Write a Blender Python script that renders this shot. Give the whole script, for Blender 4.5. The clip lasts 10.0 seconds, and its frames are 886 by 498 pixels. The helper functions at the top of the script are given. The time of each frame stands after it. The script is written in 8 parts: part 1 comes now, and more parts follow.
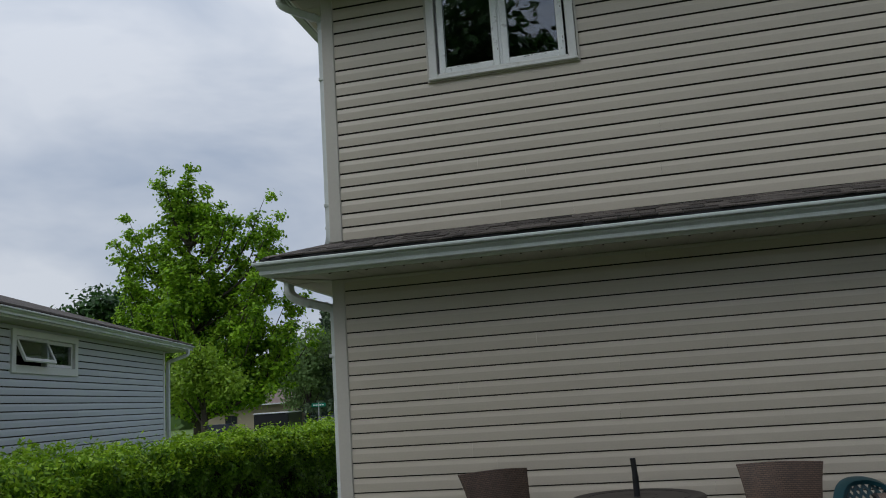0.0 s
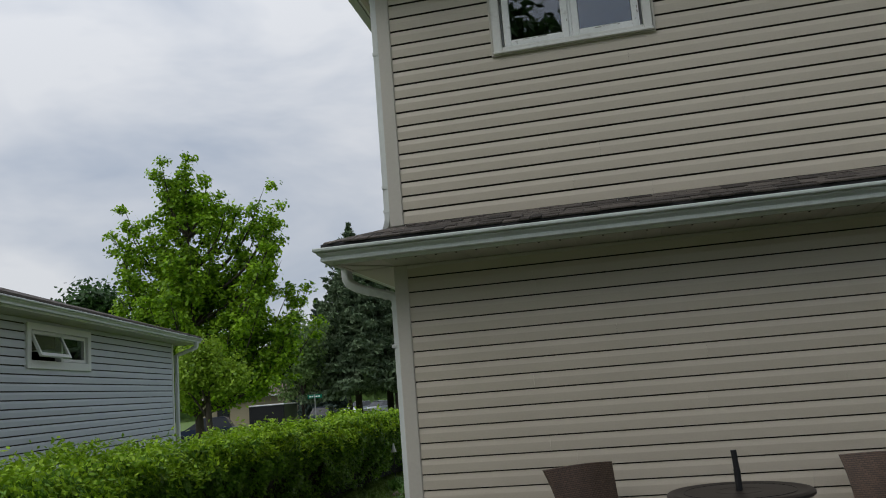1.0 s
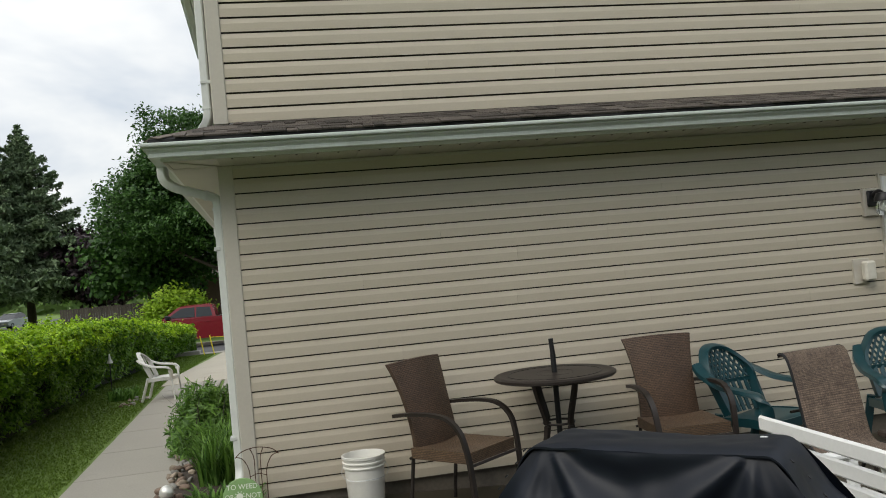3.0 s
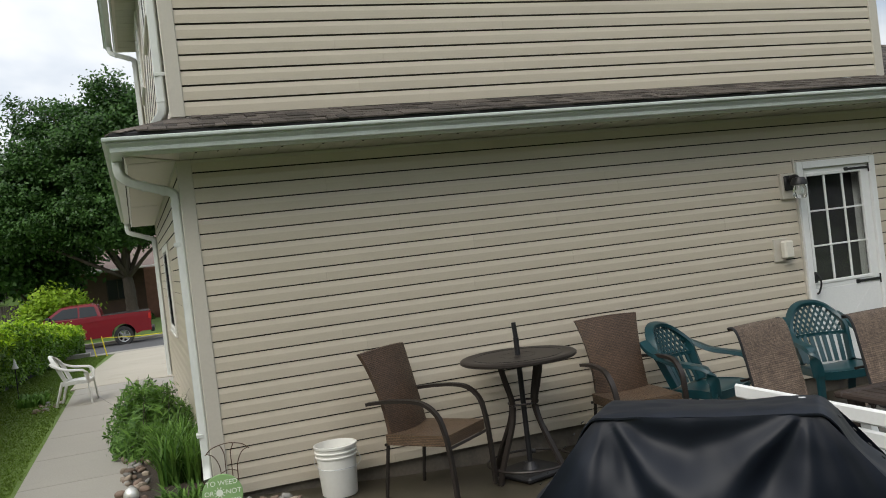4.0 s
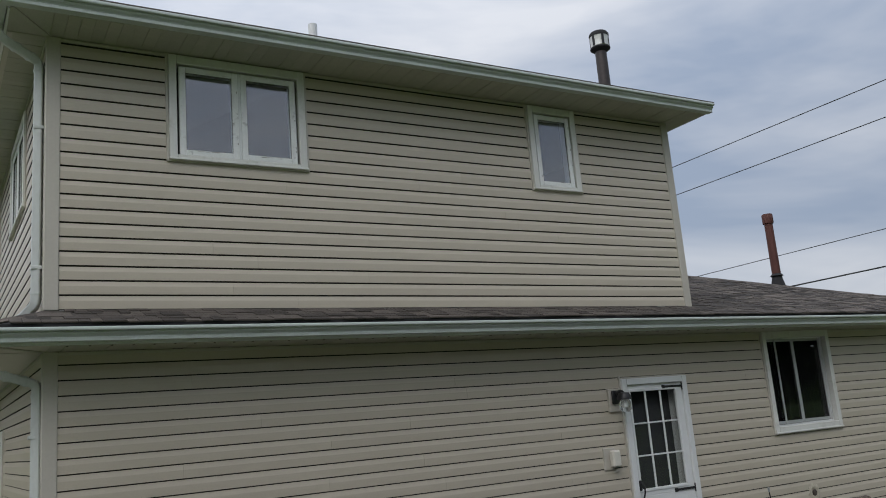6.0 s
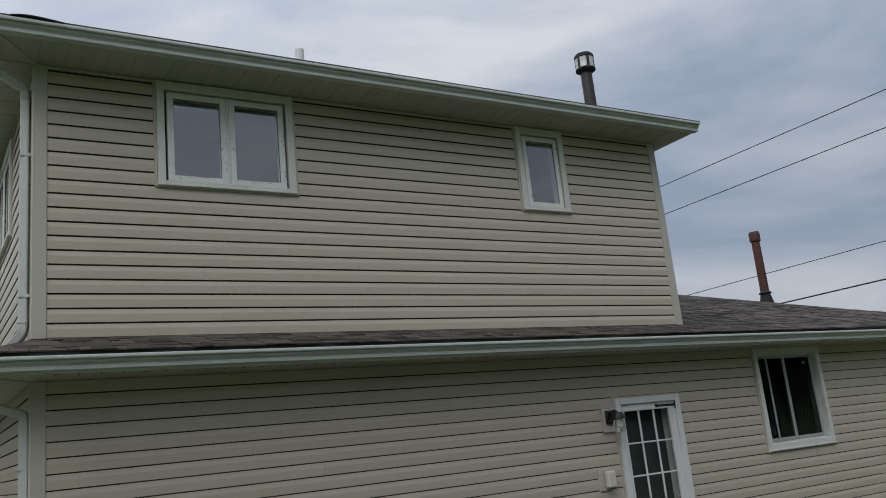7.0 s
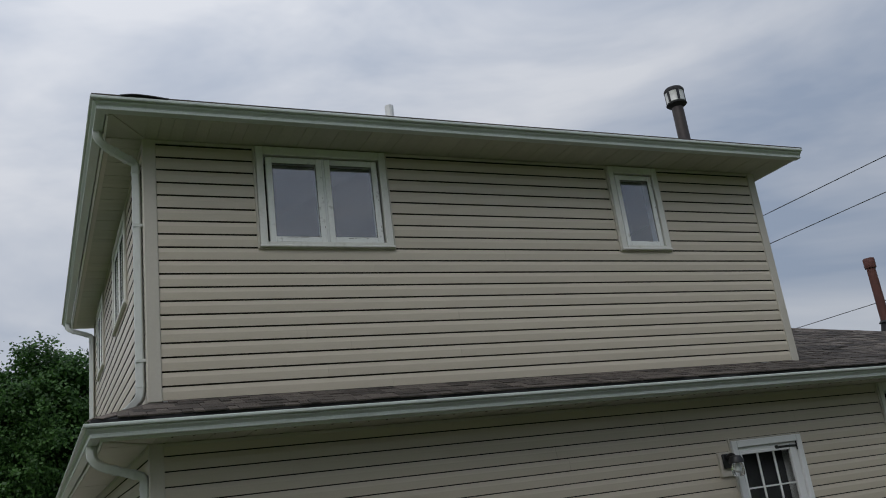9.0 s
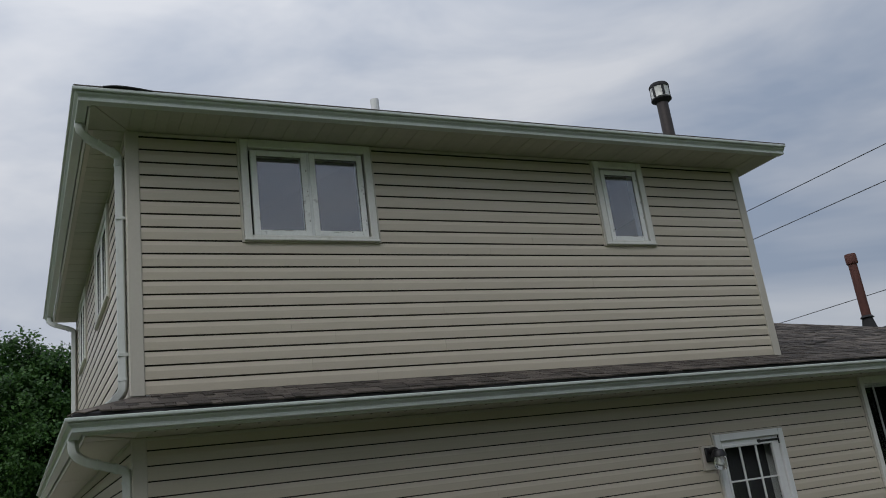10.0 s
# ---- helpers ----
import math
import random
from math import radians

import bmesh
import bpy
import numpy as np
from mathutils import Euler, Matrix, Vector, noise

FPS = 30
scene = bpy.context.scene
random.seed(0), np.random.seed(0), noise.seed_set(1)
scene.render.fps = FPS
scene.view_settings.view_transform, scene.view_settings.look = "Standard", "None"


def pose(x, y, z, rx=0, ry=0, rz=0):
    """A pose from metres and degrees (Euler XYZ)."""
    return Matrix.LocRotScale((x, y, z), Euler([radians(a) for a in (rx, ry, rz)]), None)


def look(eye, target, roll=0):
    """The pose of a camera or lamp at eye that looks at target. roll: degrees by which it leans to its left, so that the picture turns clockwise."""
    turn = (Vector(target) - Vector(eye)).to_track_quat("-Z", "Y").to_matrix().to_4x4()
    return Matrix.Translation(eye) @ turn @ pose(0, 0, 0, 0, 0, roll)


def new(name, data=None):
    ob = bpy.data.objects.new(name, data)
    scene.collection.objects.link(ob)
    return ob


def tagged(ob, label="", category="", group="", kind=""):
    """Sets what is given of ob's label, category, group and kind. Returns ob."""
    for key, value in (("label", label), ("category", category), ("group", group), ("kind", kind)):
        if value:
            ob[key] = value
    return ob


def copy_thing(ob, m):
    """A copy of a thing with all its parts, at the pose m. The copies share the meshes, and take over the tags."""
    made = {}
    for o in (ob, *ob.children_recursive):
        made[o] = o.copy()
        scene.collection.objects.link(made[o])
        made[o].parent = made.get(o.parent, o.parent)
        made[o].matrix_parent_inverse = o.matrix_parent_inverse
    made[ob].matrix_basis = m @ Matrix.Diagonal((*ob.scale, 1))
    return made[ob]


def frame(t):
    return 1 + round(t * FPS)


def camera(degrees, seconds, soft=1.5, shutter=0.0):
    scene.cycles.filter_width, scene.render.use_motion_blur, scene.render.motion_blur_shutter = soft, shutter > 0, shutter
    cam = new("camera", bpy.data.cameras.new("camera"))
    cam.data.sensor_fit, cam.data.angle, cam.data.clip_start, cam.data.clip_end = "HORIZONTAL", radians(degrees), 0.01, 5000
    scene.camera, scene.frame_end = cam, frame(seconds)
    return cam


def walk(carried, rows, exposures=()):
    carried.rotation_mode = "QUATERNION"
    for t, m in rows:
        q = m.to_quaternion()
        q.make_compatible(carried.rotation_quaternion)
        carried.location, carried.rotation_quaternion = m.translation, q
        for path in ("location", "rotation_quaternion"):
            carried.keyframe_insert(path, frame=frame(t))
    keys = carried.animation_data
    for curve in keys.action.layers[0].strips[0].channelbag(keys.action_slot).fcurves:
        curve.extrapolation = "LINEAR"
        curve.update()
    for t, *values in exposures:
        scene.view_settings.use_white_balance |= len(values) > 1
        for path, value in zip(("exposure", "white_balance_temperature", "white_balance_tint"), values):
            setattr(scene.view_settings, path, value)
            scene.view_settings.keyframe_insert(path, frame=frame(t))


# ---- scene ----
cam = camera(55.5, 10.0, soft=1.0)
EXPOSURES = [(0.0, -0.34, 6120, 9), (0.5, -0.42, 6250, 9), (1.0, -0.22, 6450, 9), (2.0, -0.10, 6750, 8), (2.5, 0.24, 6950, 7), (4.0, 0.60, 6850, 8), (5.0, 0.76, 6480, 9), (5.5, 0.64, 6450, 9.5), (6.0, 0.0, 6330, 10), (6.2, -0.09, 6330, 10), (7.5, -0.22, 6330, 10), (10.0, -0.32, 6360, 10)]
PATH = [
    (0, (2.462, -6.472, 1.636), (2.008, -4.556, 1.988), -3.8),
    (0.5, (2.103, -6.308, 1.645), (1.651, -4.387, 1.972), -4.5),
    (1, (1.747, -6.269, 1.7), (1.326, -4.341, 2.025), -4.6),
    (1.5, (1.367, -6.337, 1.748), (1.075, -4.383, 2.056), -5.3),
    (2, (0.962, -6.298, 1.718), (0.753, -4.32, 1.926), -5.7),
    (2.5, (0.657, -6.406, 1.785), (0.754, -4.411, 1.889), -5.9),
    (2.7, (0.546, -6.49, 1.765), (0.79, -4.506, 1.829), -5.2),
    (3.8, (-0.091, -6.419, 1.824), (0.454, -4.495, 1.828), -6.8),
    (4, (-0.242, -6.461, 1.83), (0.403, -4.568, 1.817), -6.7),
    (4.2, (-0.371, -6.452, 1.844), (0.435, -4.622, 1.819), -5.7),
    (4.5, (-0.518, -6.522, 1.888), (0.345, -4.718, 1.87), -4.0),
    (5, (-0.55, -6.651, 1.922), (0.399, -4.895, 2.038), -2.5),
    (5.5, (-0.544, -6.807, 1.937), (0.43, -5.084, 2.221), -4.3),
    (6, (-0.61, -6.897, 1.921), (0.394, -5.214, 2.32), -4.8),
    (6.2, (-0.612, -6.895, 1.916), (0.395, -5.222, 2.348), -4.9),
    (7.3, (-0.645, -6.848, 1.905), (0.385, -5.195, 2.36), -6.3),
    (7.5, (-0.651, -6.848, 1.913), (0.338, -5.171, 2.371), -6.5),
    (8, (-0.644, -6.852, 1.917), (0.292, -5.148, 2.387), -7.0),
    (8.5, (-0.637, -6.834, 1.93), (0.243, -5.119, 2.461), -7.7),
    (9, (-0.644, -6.836, 1.942), (0.185, -5.11, 2.522), -7.5),
    (9.5, (-0.628, -6.85, 1.921), (0.22, -5.131, 2.491), -7.2),
    (10, (-0.641, -6.827, 1.937), (0.22, -5.112, 2.501), -7.6),
]
walk(cam, [(t, look(eye, target, roll)) for t, eye, target, roll in PATH], EXPOSURES)

# ---- light ----
world = bpy.data.worlds.new("overcast_sky")
scene.world = world
world.use_nodes = True
wn, wl = world.node_tree.nodes, world.node_tree.links
wn.clear()
w_out = wn.new("ShaderNodeOutputWorld")
w_bg = wn.new("ShaderNodeBackground")
w_sky = wn.new("ShaderNodeTexSky")
w_sky.sky_type = "NISHITA"
w_sky.sun_disc = False
w_sky.sun_elevation = radians(48)
w_sky.sun_rotation = radians(228)
w_sky.air_density, w_sky.dust_density = 1.0, 3.0
w_co = wn.new("ShaderNodeTexCoord")
w_map = wn.new("ShaderNodeMapping")
w_map.inputs["Scale"].default_value = (1.6, 1.6, 4.2)
w_map.inputs["Rotation"].default_value = (0.25, 0.3, 0.6)
w_noise = wn.new("ShaderNodeTexNoise")
w_noise.inputs["Scale"].default_value = 1.6
w_noise.inputs["Detail"].default_value = 5.0
w_noise.inputs["Roughness"].default_value = 0.52
w_noise.inputs["Distortion"].default_value = 0.35
w_ramp = wn.new("ShaderNodeValToRGB")
w_ramp.color_ramp.elements[0].position, w_ramp.color_ramp.elements[0].color = 0.33, (4.4, 5.2, 6.6, 1)
w_ramp.color_ramp.elements[1].position, w_ramp.color_ramp.elements[1].color = 0.64, (9.2, 9.35, 9.75, 1)
w_mix = wn.new("ShaderNodeMixRGB")
w_mix.inputs[0].default_value = 0.86
wl.new(w_co.outputs["Generated"], w_map.inputs["Vector"])
wl.new(w_map.outputs["Vector"], w_noise.inputs["Vector"])
w_west = wn.new("ShaderNodeMath")          # the veil of cloud is thinner and brighter to the west
w_west.operation = "MULTIPLY_ADD"
w_west.inputs[1].default_value = -0.10
wl.new(w_noise.outputs["Fac"], w_west.inputs[2])
wl.new(w_west.outputs[0], w_ramp.inputs["Fac"])
wl.new(w_sky.outputs["Color"], w_mix.inputs[1])
wl.new(w_ramp.outputs["Color"], w_mix.inputs[2])
w_sep = wn.new("ShaderNodeSeparateXYZ")
wl.new(w_co.outputs["Generated"], w_sep.inputs[0])
w_dir = wn.new("ShaderNodeVectorMath")     # the veiled sun stands in the west: that side is brighter
w_dir.operation = "DOT_PRODUCT"
w_dir.inputs[1].default_value = (0.90, -0.30, 0.0)
wl.new(w_co.outputs["Generated"], w_dir.inputs[0])
wl.new(w_dir.outputs["Value"], w_west.inputs[0])
w_side = wn.new("ShaderNodeMapRange")
w_side.inputs["From Min"].default_value, w_side.inputs["From Max"].default_value = -0.9, 0.9
w_side.inputs["To Min"].default_value, w_side.inputs["To Max"].default_value = 1.05, 0.78
wl.new(w_dir.outputs["Value"], w_side.inputs["Value"])
w_tone = wn.new("ShaderNodeMixRGB")
w_tone.blend_type = "MULTIPLY"
w_tone.inputs[0].default_value = 1.0
wl.new(w_mix.outputs["Color"], w_tone.inputs[1])
wl.new(w_side.outputs[0], w_tone.inputs[2])
w_high = wn.new("ShaderNodeMapRange")      # an overcast sky is brighter overhead than near the horizon
w_high.interpolation_type = "SMOOTHSTEP"
w_high.inputs["From Min"].default_value, w_high.inputs["From Max"].default_value = 0.15, 1.0
w_high.inputs["To Min"].default_value, w_high.inputs["To Max"].default_value = 0.92, 1.5
wl.new(w_sep.outputs["Z"], w_high.inputs["Value"])
w_dome = wn.new("ShaderNodeMixRGB")
w_dome.blend_type = "MULTIPLY"
w_dome.inputs[0].default_value = 1.0
wl.new(w_tone.outputs["Color"], w_dome.inputs[1])
wl.new(w_high.outputs[0], w_dome.inputs[2])
wl.new(w_dome.outputs["Color"], w_bg.inputs["Color"])
w_bg.inputs["Strength"].default_value = 0.1
wl.new(w_bg.outputs["Background"], w_out.inputs["Surface"])

sun_data = bpy.data.lights.new("sun", "SUN")
sun_data.energy, sun_data.angle, sun_data.color = 1.0, radians(40), (1.0, 0.985, 0.955)
sun = new("sun", sun_data)
sun.matrix_world = look((-13, -11.7, 19.5), (0, 0, 0))


# ---- materials ----
def mat(name, colour, rough=0.6, metal=0.0, vary=0.12, big=0.6, fine=30.0, bump=0.05, each=0.0, stretch=(1, 1, 1),
        stain=None, stain_at=(0.55, 0.75), spec=0.5):
    """Principled surface: base colour varied at a large and a fine scale, with fine relief; each: variation from piece to piece."""
    m = bpy.data.materials.new(name)
    m.use_nodes = True
    n, l = m.node_tree.nodes, m.node_tree.links
    p = n["Principled BSDF"]
    p.inputs["Roughness"].default_value, p.inputs["Metallic"].default_value = rough, metal
    p.inputs["Specular IOR Level"].default_value = spec
    co = n.new("ShaderNodeTexCoord")
    mp = n.new("ShaderNodeMapping")
    mp.inputs["Scale"].default_value = stretch
    l.new(co.outputs["Object"], mp.inputs["Vector"])
    a, b = n.new("ShaderNodeTexNoise"), n.new("ShaderNodeTexNoise")
    a.inputs["Scale"].default_value, b.inputs["Scale"].default_value = big, fine
    a.inputs["Detail"].default_value, b.inputs["Detail"].default_value = 4, 6
    for t in (a, b):
        l.new(mp.outputs["Vector"], t.inputs["Vector"])
    add = n.new("ShaderNodeMath")
    add.operation = "ADD"
    l.new(a.outputs["Fac"], add.inputs[0])
    l.new(b.outputs["Fac"], add.inputs[1])
    last = add.outputs[0]
    if each:
        info = n.new("ShaderNodeObjectInfo")
        mul = n.new("ShaderNodeMath")
        mul.operation = "MULTIPLY_ADD"
        l.new(info.outputs["Random"], mul.inputs[0])
        mul.inputs[1].default_value = each / max(vary, 0.01)
        l.new(last, mul.inputs[2])
        last = mul.outputs[0]
    rng = n.new("ShaderNodeMapRange")
    rng.inputs["From Min"].default_value = 0.6
    rng.inputs["From Max"].default_value = 1.4 + each / max(vary, 0.01)
    rng.inputs["To Min"].default_value, rng.inputs["To Max"].default_value = 1 - vary - each / 2, 1 + vary + each / 2
    l.new(last, rng.inputs["Value"])
    col = n.new("ShaderNodeMixRGB")
    col.blend_type = "MULTIPLY"
    col.inputs[0].default_value = 1.0
    col.inputs[1].default_value = (*colour, 1)
    l.new(rng.outputs[0], col.inputs[2])
    final = col.outputs[0]
    if stain:
        s = n.new("ShaderNodeTexNoise")
        s.inputs["Scale"].default_value = big * 2.3
        s.inputs["Detail"].default_value = 7
        s.inputs["Roughness"].default_value = 0.65
        l.new(mp.outputs["Vector"], s.inputs["Vector"])
        r = n.new("ShaderNodeMapRange")
        r.inputs["From Min"].default_value, r.inputs["From Max"].default_value = stain_at
        l.new(s.outputs["Fac"], r.inputs["Value"])
        mx = n.new("ShaderNodeMixRGB")
        mx.inputs[2].default_value = (*stain, 1)
        l.new(r.outputs[0], mx.inputs[0])
        l.new(final, mx.inputs[1])
        final = mx.outputs[0]
    l.new(final, p.inputs["Base Color"])
    if bump:
        bp = n.new("ShaderNodeBump")
        bp.inputs["Strength"].default_value = min(1.0, bump * 4)
        bp.inputs["Distance"].default_value = bump * 0.05
        l.new(b.outputs["Fac"], bp.inputs["Height"])
        l.new(bp.outputs["Normal"], p.inputs["Normal"])
    return m


def leaf_mat(name, colour, light, rough=0.5, through_it=0.35):
    """Leaves: each leaf its own shade, and some light passes through."""
    m = bpy.data.materials.new(name)
    m.use_nodes = True
    n, l = m.node_tree.nodes, m.node_tree.links
    p, out = n["Principled BSDF"], n["Material Output"]
    geo = n.new("ShaderNodeNewGeometry")
    co = n.new("ShaderNodeTexCoord")
    ns = n.new("ShaderNodeTexNoise")
    ns.inputs["Scale"].default_value = 0.9
    l.new(co.outputs["Object"], ns.inputs["Vector"])
    ad = n.new("ShaderNodeMath")
    ad.operation = "MULTIPLY_ADD"
    l.new(ns.outputs["Fac"], ad.inputs[0])
    ad.inputs[1].default_value = 0.9
    l.new(geo.outputs["Random Per Island"], ad.inputs[2])
    r = n.new("ShaderNodeMapRange")
    r.inputs["From Min"].default_value, r.inputs["From Max"].default_value = 0.3, 1.55
    l.new(ad.outputs[0], r.inputs["Value"])
    mx = n.new("ShaderNodeMixRGB")
    mx.inputs[1].default_value, mx.inputs[2].default_value = (*colour, 1), (*light, 1)
    l.new(r.outputs[0], mx.inputs[0])
    l.new(mx.outputs[0], p.inputs["Base Color"])
    p.inputs["Roughness"].default_value = rough
    p.inputs["Specular IOR Level"].default_value = 0.3
    tr = n.new("ShaderNodeBsdfTranslucent")
    l.new(mx.outputs[0], tr.inputs["Color"])
    ms = n.new("ShaderNodeMixShader")
    ms.inputs[0].default_value = through_it
    l.new(p.outputs[0], ms.inputs[1])
    l.new(tr.outputs[0], ms.inputs[2])
    l.new(ms.outputs[0], out.inputs["Surface"])
    return m


def glass_mat(name, tint=(0.9, 0.94, 0.95), rough=0.0, ior=1.5):
    m = bpy.data.materials.new(name)
    m.use_nodes = True
    p = m.node_tree.nodes["Principled BSDF"]
    p.inputs["Base Color"].default_value = (*tint, 1)
    p.inputs["Roughness"].default_value = rough
    p.inputs["Transmission Weight"].default_value = 1.0
    p.inputs["IOR"].default_value = ior
    return m


SIDING = mat("beige_vinyl_siding", (0.522, 0.466, 0.373), 0.38, vary=0.07, big=0.7, fine=55, bump=0.012, each=0.01, stretch=(1, 1, 3))
# Sheathing coloured nearly black: seen through the course gaps it paints their shadow lines.
SHADED_SHEATHING = mat("shaded_sheathing", (0.030, 0.025, 0.020), 0.9, vary=0.1)
SIDING_GREY = mat("blue_grey_siding", (0.55, 0.58, 0.63), 0.5, vary=0.06, big=0.8, fine=40, bump=0.012, each=0.05, stretch=(1, 1, 3))
TRIM = mat("beige_trim", (0.52, 0.485, 0.42), 0.5, vary=0.05, big=1.5, fine=40, bump=0.01)
WHITE = mat("white_vinyl", (0.74, 0.75, 0.74), 0.4, vary=0.05, big=2.0, fine=50, bump=0.012)
CASING = mat("off_white_casing", (0.70, 0.695, 0.65), 0.5, vary=0.06, big=2.0, fine=50, bump=0.012, stain=(0.47, 0.46, 0.40), stain_at=(0.56, 0.8))
WHITE_WORN = mat("worn_white_paint", (0.80, 0.81, 0.79), 0.5, vary=0.08, big=6, fine=60, bump=0.02, stain=(0.33, 0.32, 0.30), stain_at=(0.60, 0.74))
GUTTER = mat("white_aluminium_gutter", (0.52, 0.565, 0.53), 0.34, vary=0.08, big=0.5, fine=20, bump=0.01, stretch=(5, 1.5, 1.5), stain=(0.42, 0.46, 0.41), stain_at=(0.52, 0.88))
ALUMINIUM = mat("grey_window_aluminium", (0.42, 0.43, 0.43), 0.45, metal=0.2, vary=0.1, big=3, fine=50, bump=0.01)
SPOUT = mat("white_downspout_aluminium", (0.60, 0.625, 0.61), 0.4, vary=0.08, big=1.5, fine=40, bump=0.01, stretch=(1, 1, 0.4), stain=(0.46, 0.47, 0.44), stain_at=(0.55, 0.8))
SEAL = mat("grey_weather_seal", (0.10, 0.10, 0.095), 0.7, vary=0.1)
WEATHERED_WOOD = mat("weathered_grey_wood", (0.33, 0.32, 0.29), 0.9, vary=0.3, big=8, fine=80, bump=0.05)
SOFFIT = mat("beige_soffit", (0.42, 0.41, 0.335), 0.55, vary=0.12, big=1.2, fine=30, bump=0.01, stretch=(3, 1, 1), stain=(0.36, 0.355, 0.27), stain_at=(0.52, 0.80), each=0.06)
SHINGLE = mat("brown_asphalt_shingle", (0.112, 0.094, 0.080), 0.95, vary=0.45, big=3, fine=120, bump=0.25, each=0.6)
n_, l_ = SHINGLE.node_tree.nodes, SHINGLE.node_tree.links      # each tab of the joined field has its own shade
isl, isr, isx = n_.new("ShaderNodeNewGeometry"), n_.new("ShaderNodeMapRange"), n_.new("ShaderNodeMixRGB")
isr.inputs["To Min"].default_value, isr.inputs["To Max"].default_value = 0.32, 1.80
isx.blend_type, isx.inputs[0].default_value = "MULTIPLY", 1.0
old = n_["Principled BSDF"].inputs["Base Color"].links[0].from_socket
l_.new(isl.outputs["Random Per Island"], isr.inputs["Value"])
l_.new(old, isx.inputs[1])
l_.new(isr.outputs[0], isx.inputs[2])
l_.new(isx.outputs[0], n_["Principled BSDF"].inputs["Base Color"])
SHINGLE_FELT = mat("dark_roof_edge", (0.025, 0.025, 0.027), 0.9, vary=0.2, big=4, fine=80, bump=0.05)
CONCRETE = mat("pale_concrete", (0.31, 0.292, 0.255), 0.85, vary=0.12, big=0.8, fine=60, bump=0.03, stain=(0.22, 0.205, 0.18), stain_at=(0.58, 0.8))
DRIVE = mat("warm_driveway_concrete", (0.385, 0.350, 0.285), 0.85, vary=0.1, big=0.6, fine=60, bump=0.03, stain=(0.29, 0.26, 0.21), stain_at=(0.58, 0.8))
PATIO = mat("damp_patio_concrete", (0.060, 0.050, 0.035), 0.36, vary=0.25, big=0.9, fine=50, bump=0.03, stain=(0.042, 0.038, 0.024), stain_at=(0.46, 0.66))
FOUNDATION = mat("foundation_concrete", (0.15, 0.13, 0.105), 0.85, vary=0.2, big=2, fine=40, bump=0.05, stain=(0.09, 0.08, 0.07), stain_at=(0.5, 0.7))
ASPHALT = mat("asphalt", (0.065, 0.066, 0.068), 0.8, vary=0.18, big=0.5, fine=70, bump=0.05)
GRASS = mat("lawn", (0.100, 0.165, 0.024), 0.9, vary=0.3, big=0.8, fine=45, bump=0.2)
GLASS = glass_mat("window_glass", (0.80, 0.86, 0.92), ior=2.05)
GLASS_DARK = glass_mat("old_window_glass", (0.72, 0.74, 0.74), ior=1.22)
SCREEN = bpy.data.materials.new("insect_screen")
SCREEN.use_nodes = True
sn, sl_ = SCREEN.node_tree.nodes, SCREEN.node_tree.links
s_tr, s_di, s_mx = sn.new("ShaderNodeBsdfTransparent"), sn.new("ShaderNodeBsdfDiffuse"), sn.new("ShaderNodeMixShader")
s_di.inputs["Color"].default_value = (0.012, 0.012, 0.013, 1)
s_mx.inputs[0].default_value = 0.55
sl_.new(s_tr.outputs[0], s_mx.inputs[1])
sl_.new(s_di.outputs[0], s_mx.inputs[2])
sl_.new(s_mx.outputs[0], sn["Material Output"].inputs["Surface"])
# The dimness of the rooms is put into this near-black colour.
ROOM_SHADE = mat("room_shade_paint", (0.026, 0.027, 0.030), 0.9, vary=0.1)
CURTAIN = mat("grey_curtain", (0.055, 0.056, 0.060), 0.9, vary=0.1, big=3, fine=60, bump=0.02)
BLACK_IRON = mat("black_iron", (0.018, 0.018, 0.02), 0.45, metal=0.2, vary=0.2, big=5, fine=80, bump=0.02)
BRONZE = mat("brown_painted_steel", (0.026, 0.020, 0.017), 0.45, metal=0.2, vary=0.2, big=6, fine=90, bump=0.015)
BARK = mat("bark", (0.075, 0.060, 0.048), 0.95, vary=0.35, big=3, fine=18, bump=0.5, stretch=(1, 1, 0.25))
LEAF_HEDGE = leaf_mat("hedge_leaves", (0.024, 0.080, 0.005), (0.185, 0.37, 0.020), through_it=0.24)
# New top growth; the light falling on the hedge top is in this colour too.
LEAF_NEW_LIT = leaf_mat("lit_young_hedge_shoots", (0.085, 0.21, 0.009), (0.46, 0.67, 0.036), through_it=0.34)
LEAF_MAPLE = leaf_mat("maple_leaves", (0.040, 0.128, 0.006), (0.40, 0.64, 0.030), through_it=0.42)
LEAF_DARK = leaf_mat("dark_tree_leaves", (0.013, 0.046, 0.010), (0.068, 0.155, 0.030), through_it=0.26)
LEAF_LIGHT = leaf_mat("young_tree_leaves", (0.10, 0.205, 0.014), (0.36, 0.52, 0.045), through_it=0.42)
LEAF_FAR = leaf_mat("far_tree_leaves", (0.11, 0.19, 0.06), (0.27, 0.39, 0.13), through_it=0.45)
LEAF_PURPLE = leaf_mat("purple_leaves", (0.020, 0.014, 0.018), (0.05, 0.03, 0.035), through_it=0.2)
NEEDLES = leaf_mat("spruce_needles", (0.038, 0.072, 0.032), (0.235, 0.315, 0.175), rough=0.7, through_it=0.1)
NEEDLES_BLUE = leaf_mat("blue_spruce_needles", (0.04, 0.07, 0.052), (0.13, 0.18, 0.145), rough=0.7, through_it=0.1)
LEAF_BED = leaf_mat("daylily_leaves", (0.030, 0.090, 0.014), (0.17, 0.32, 0.06))
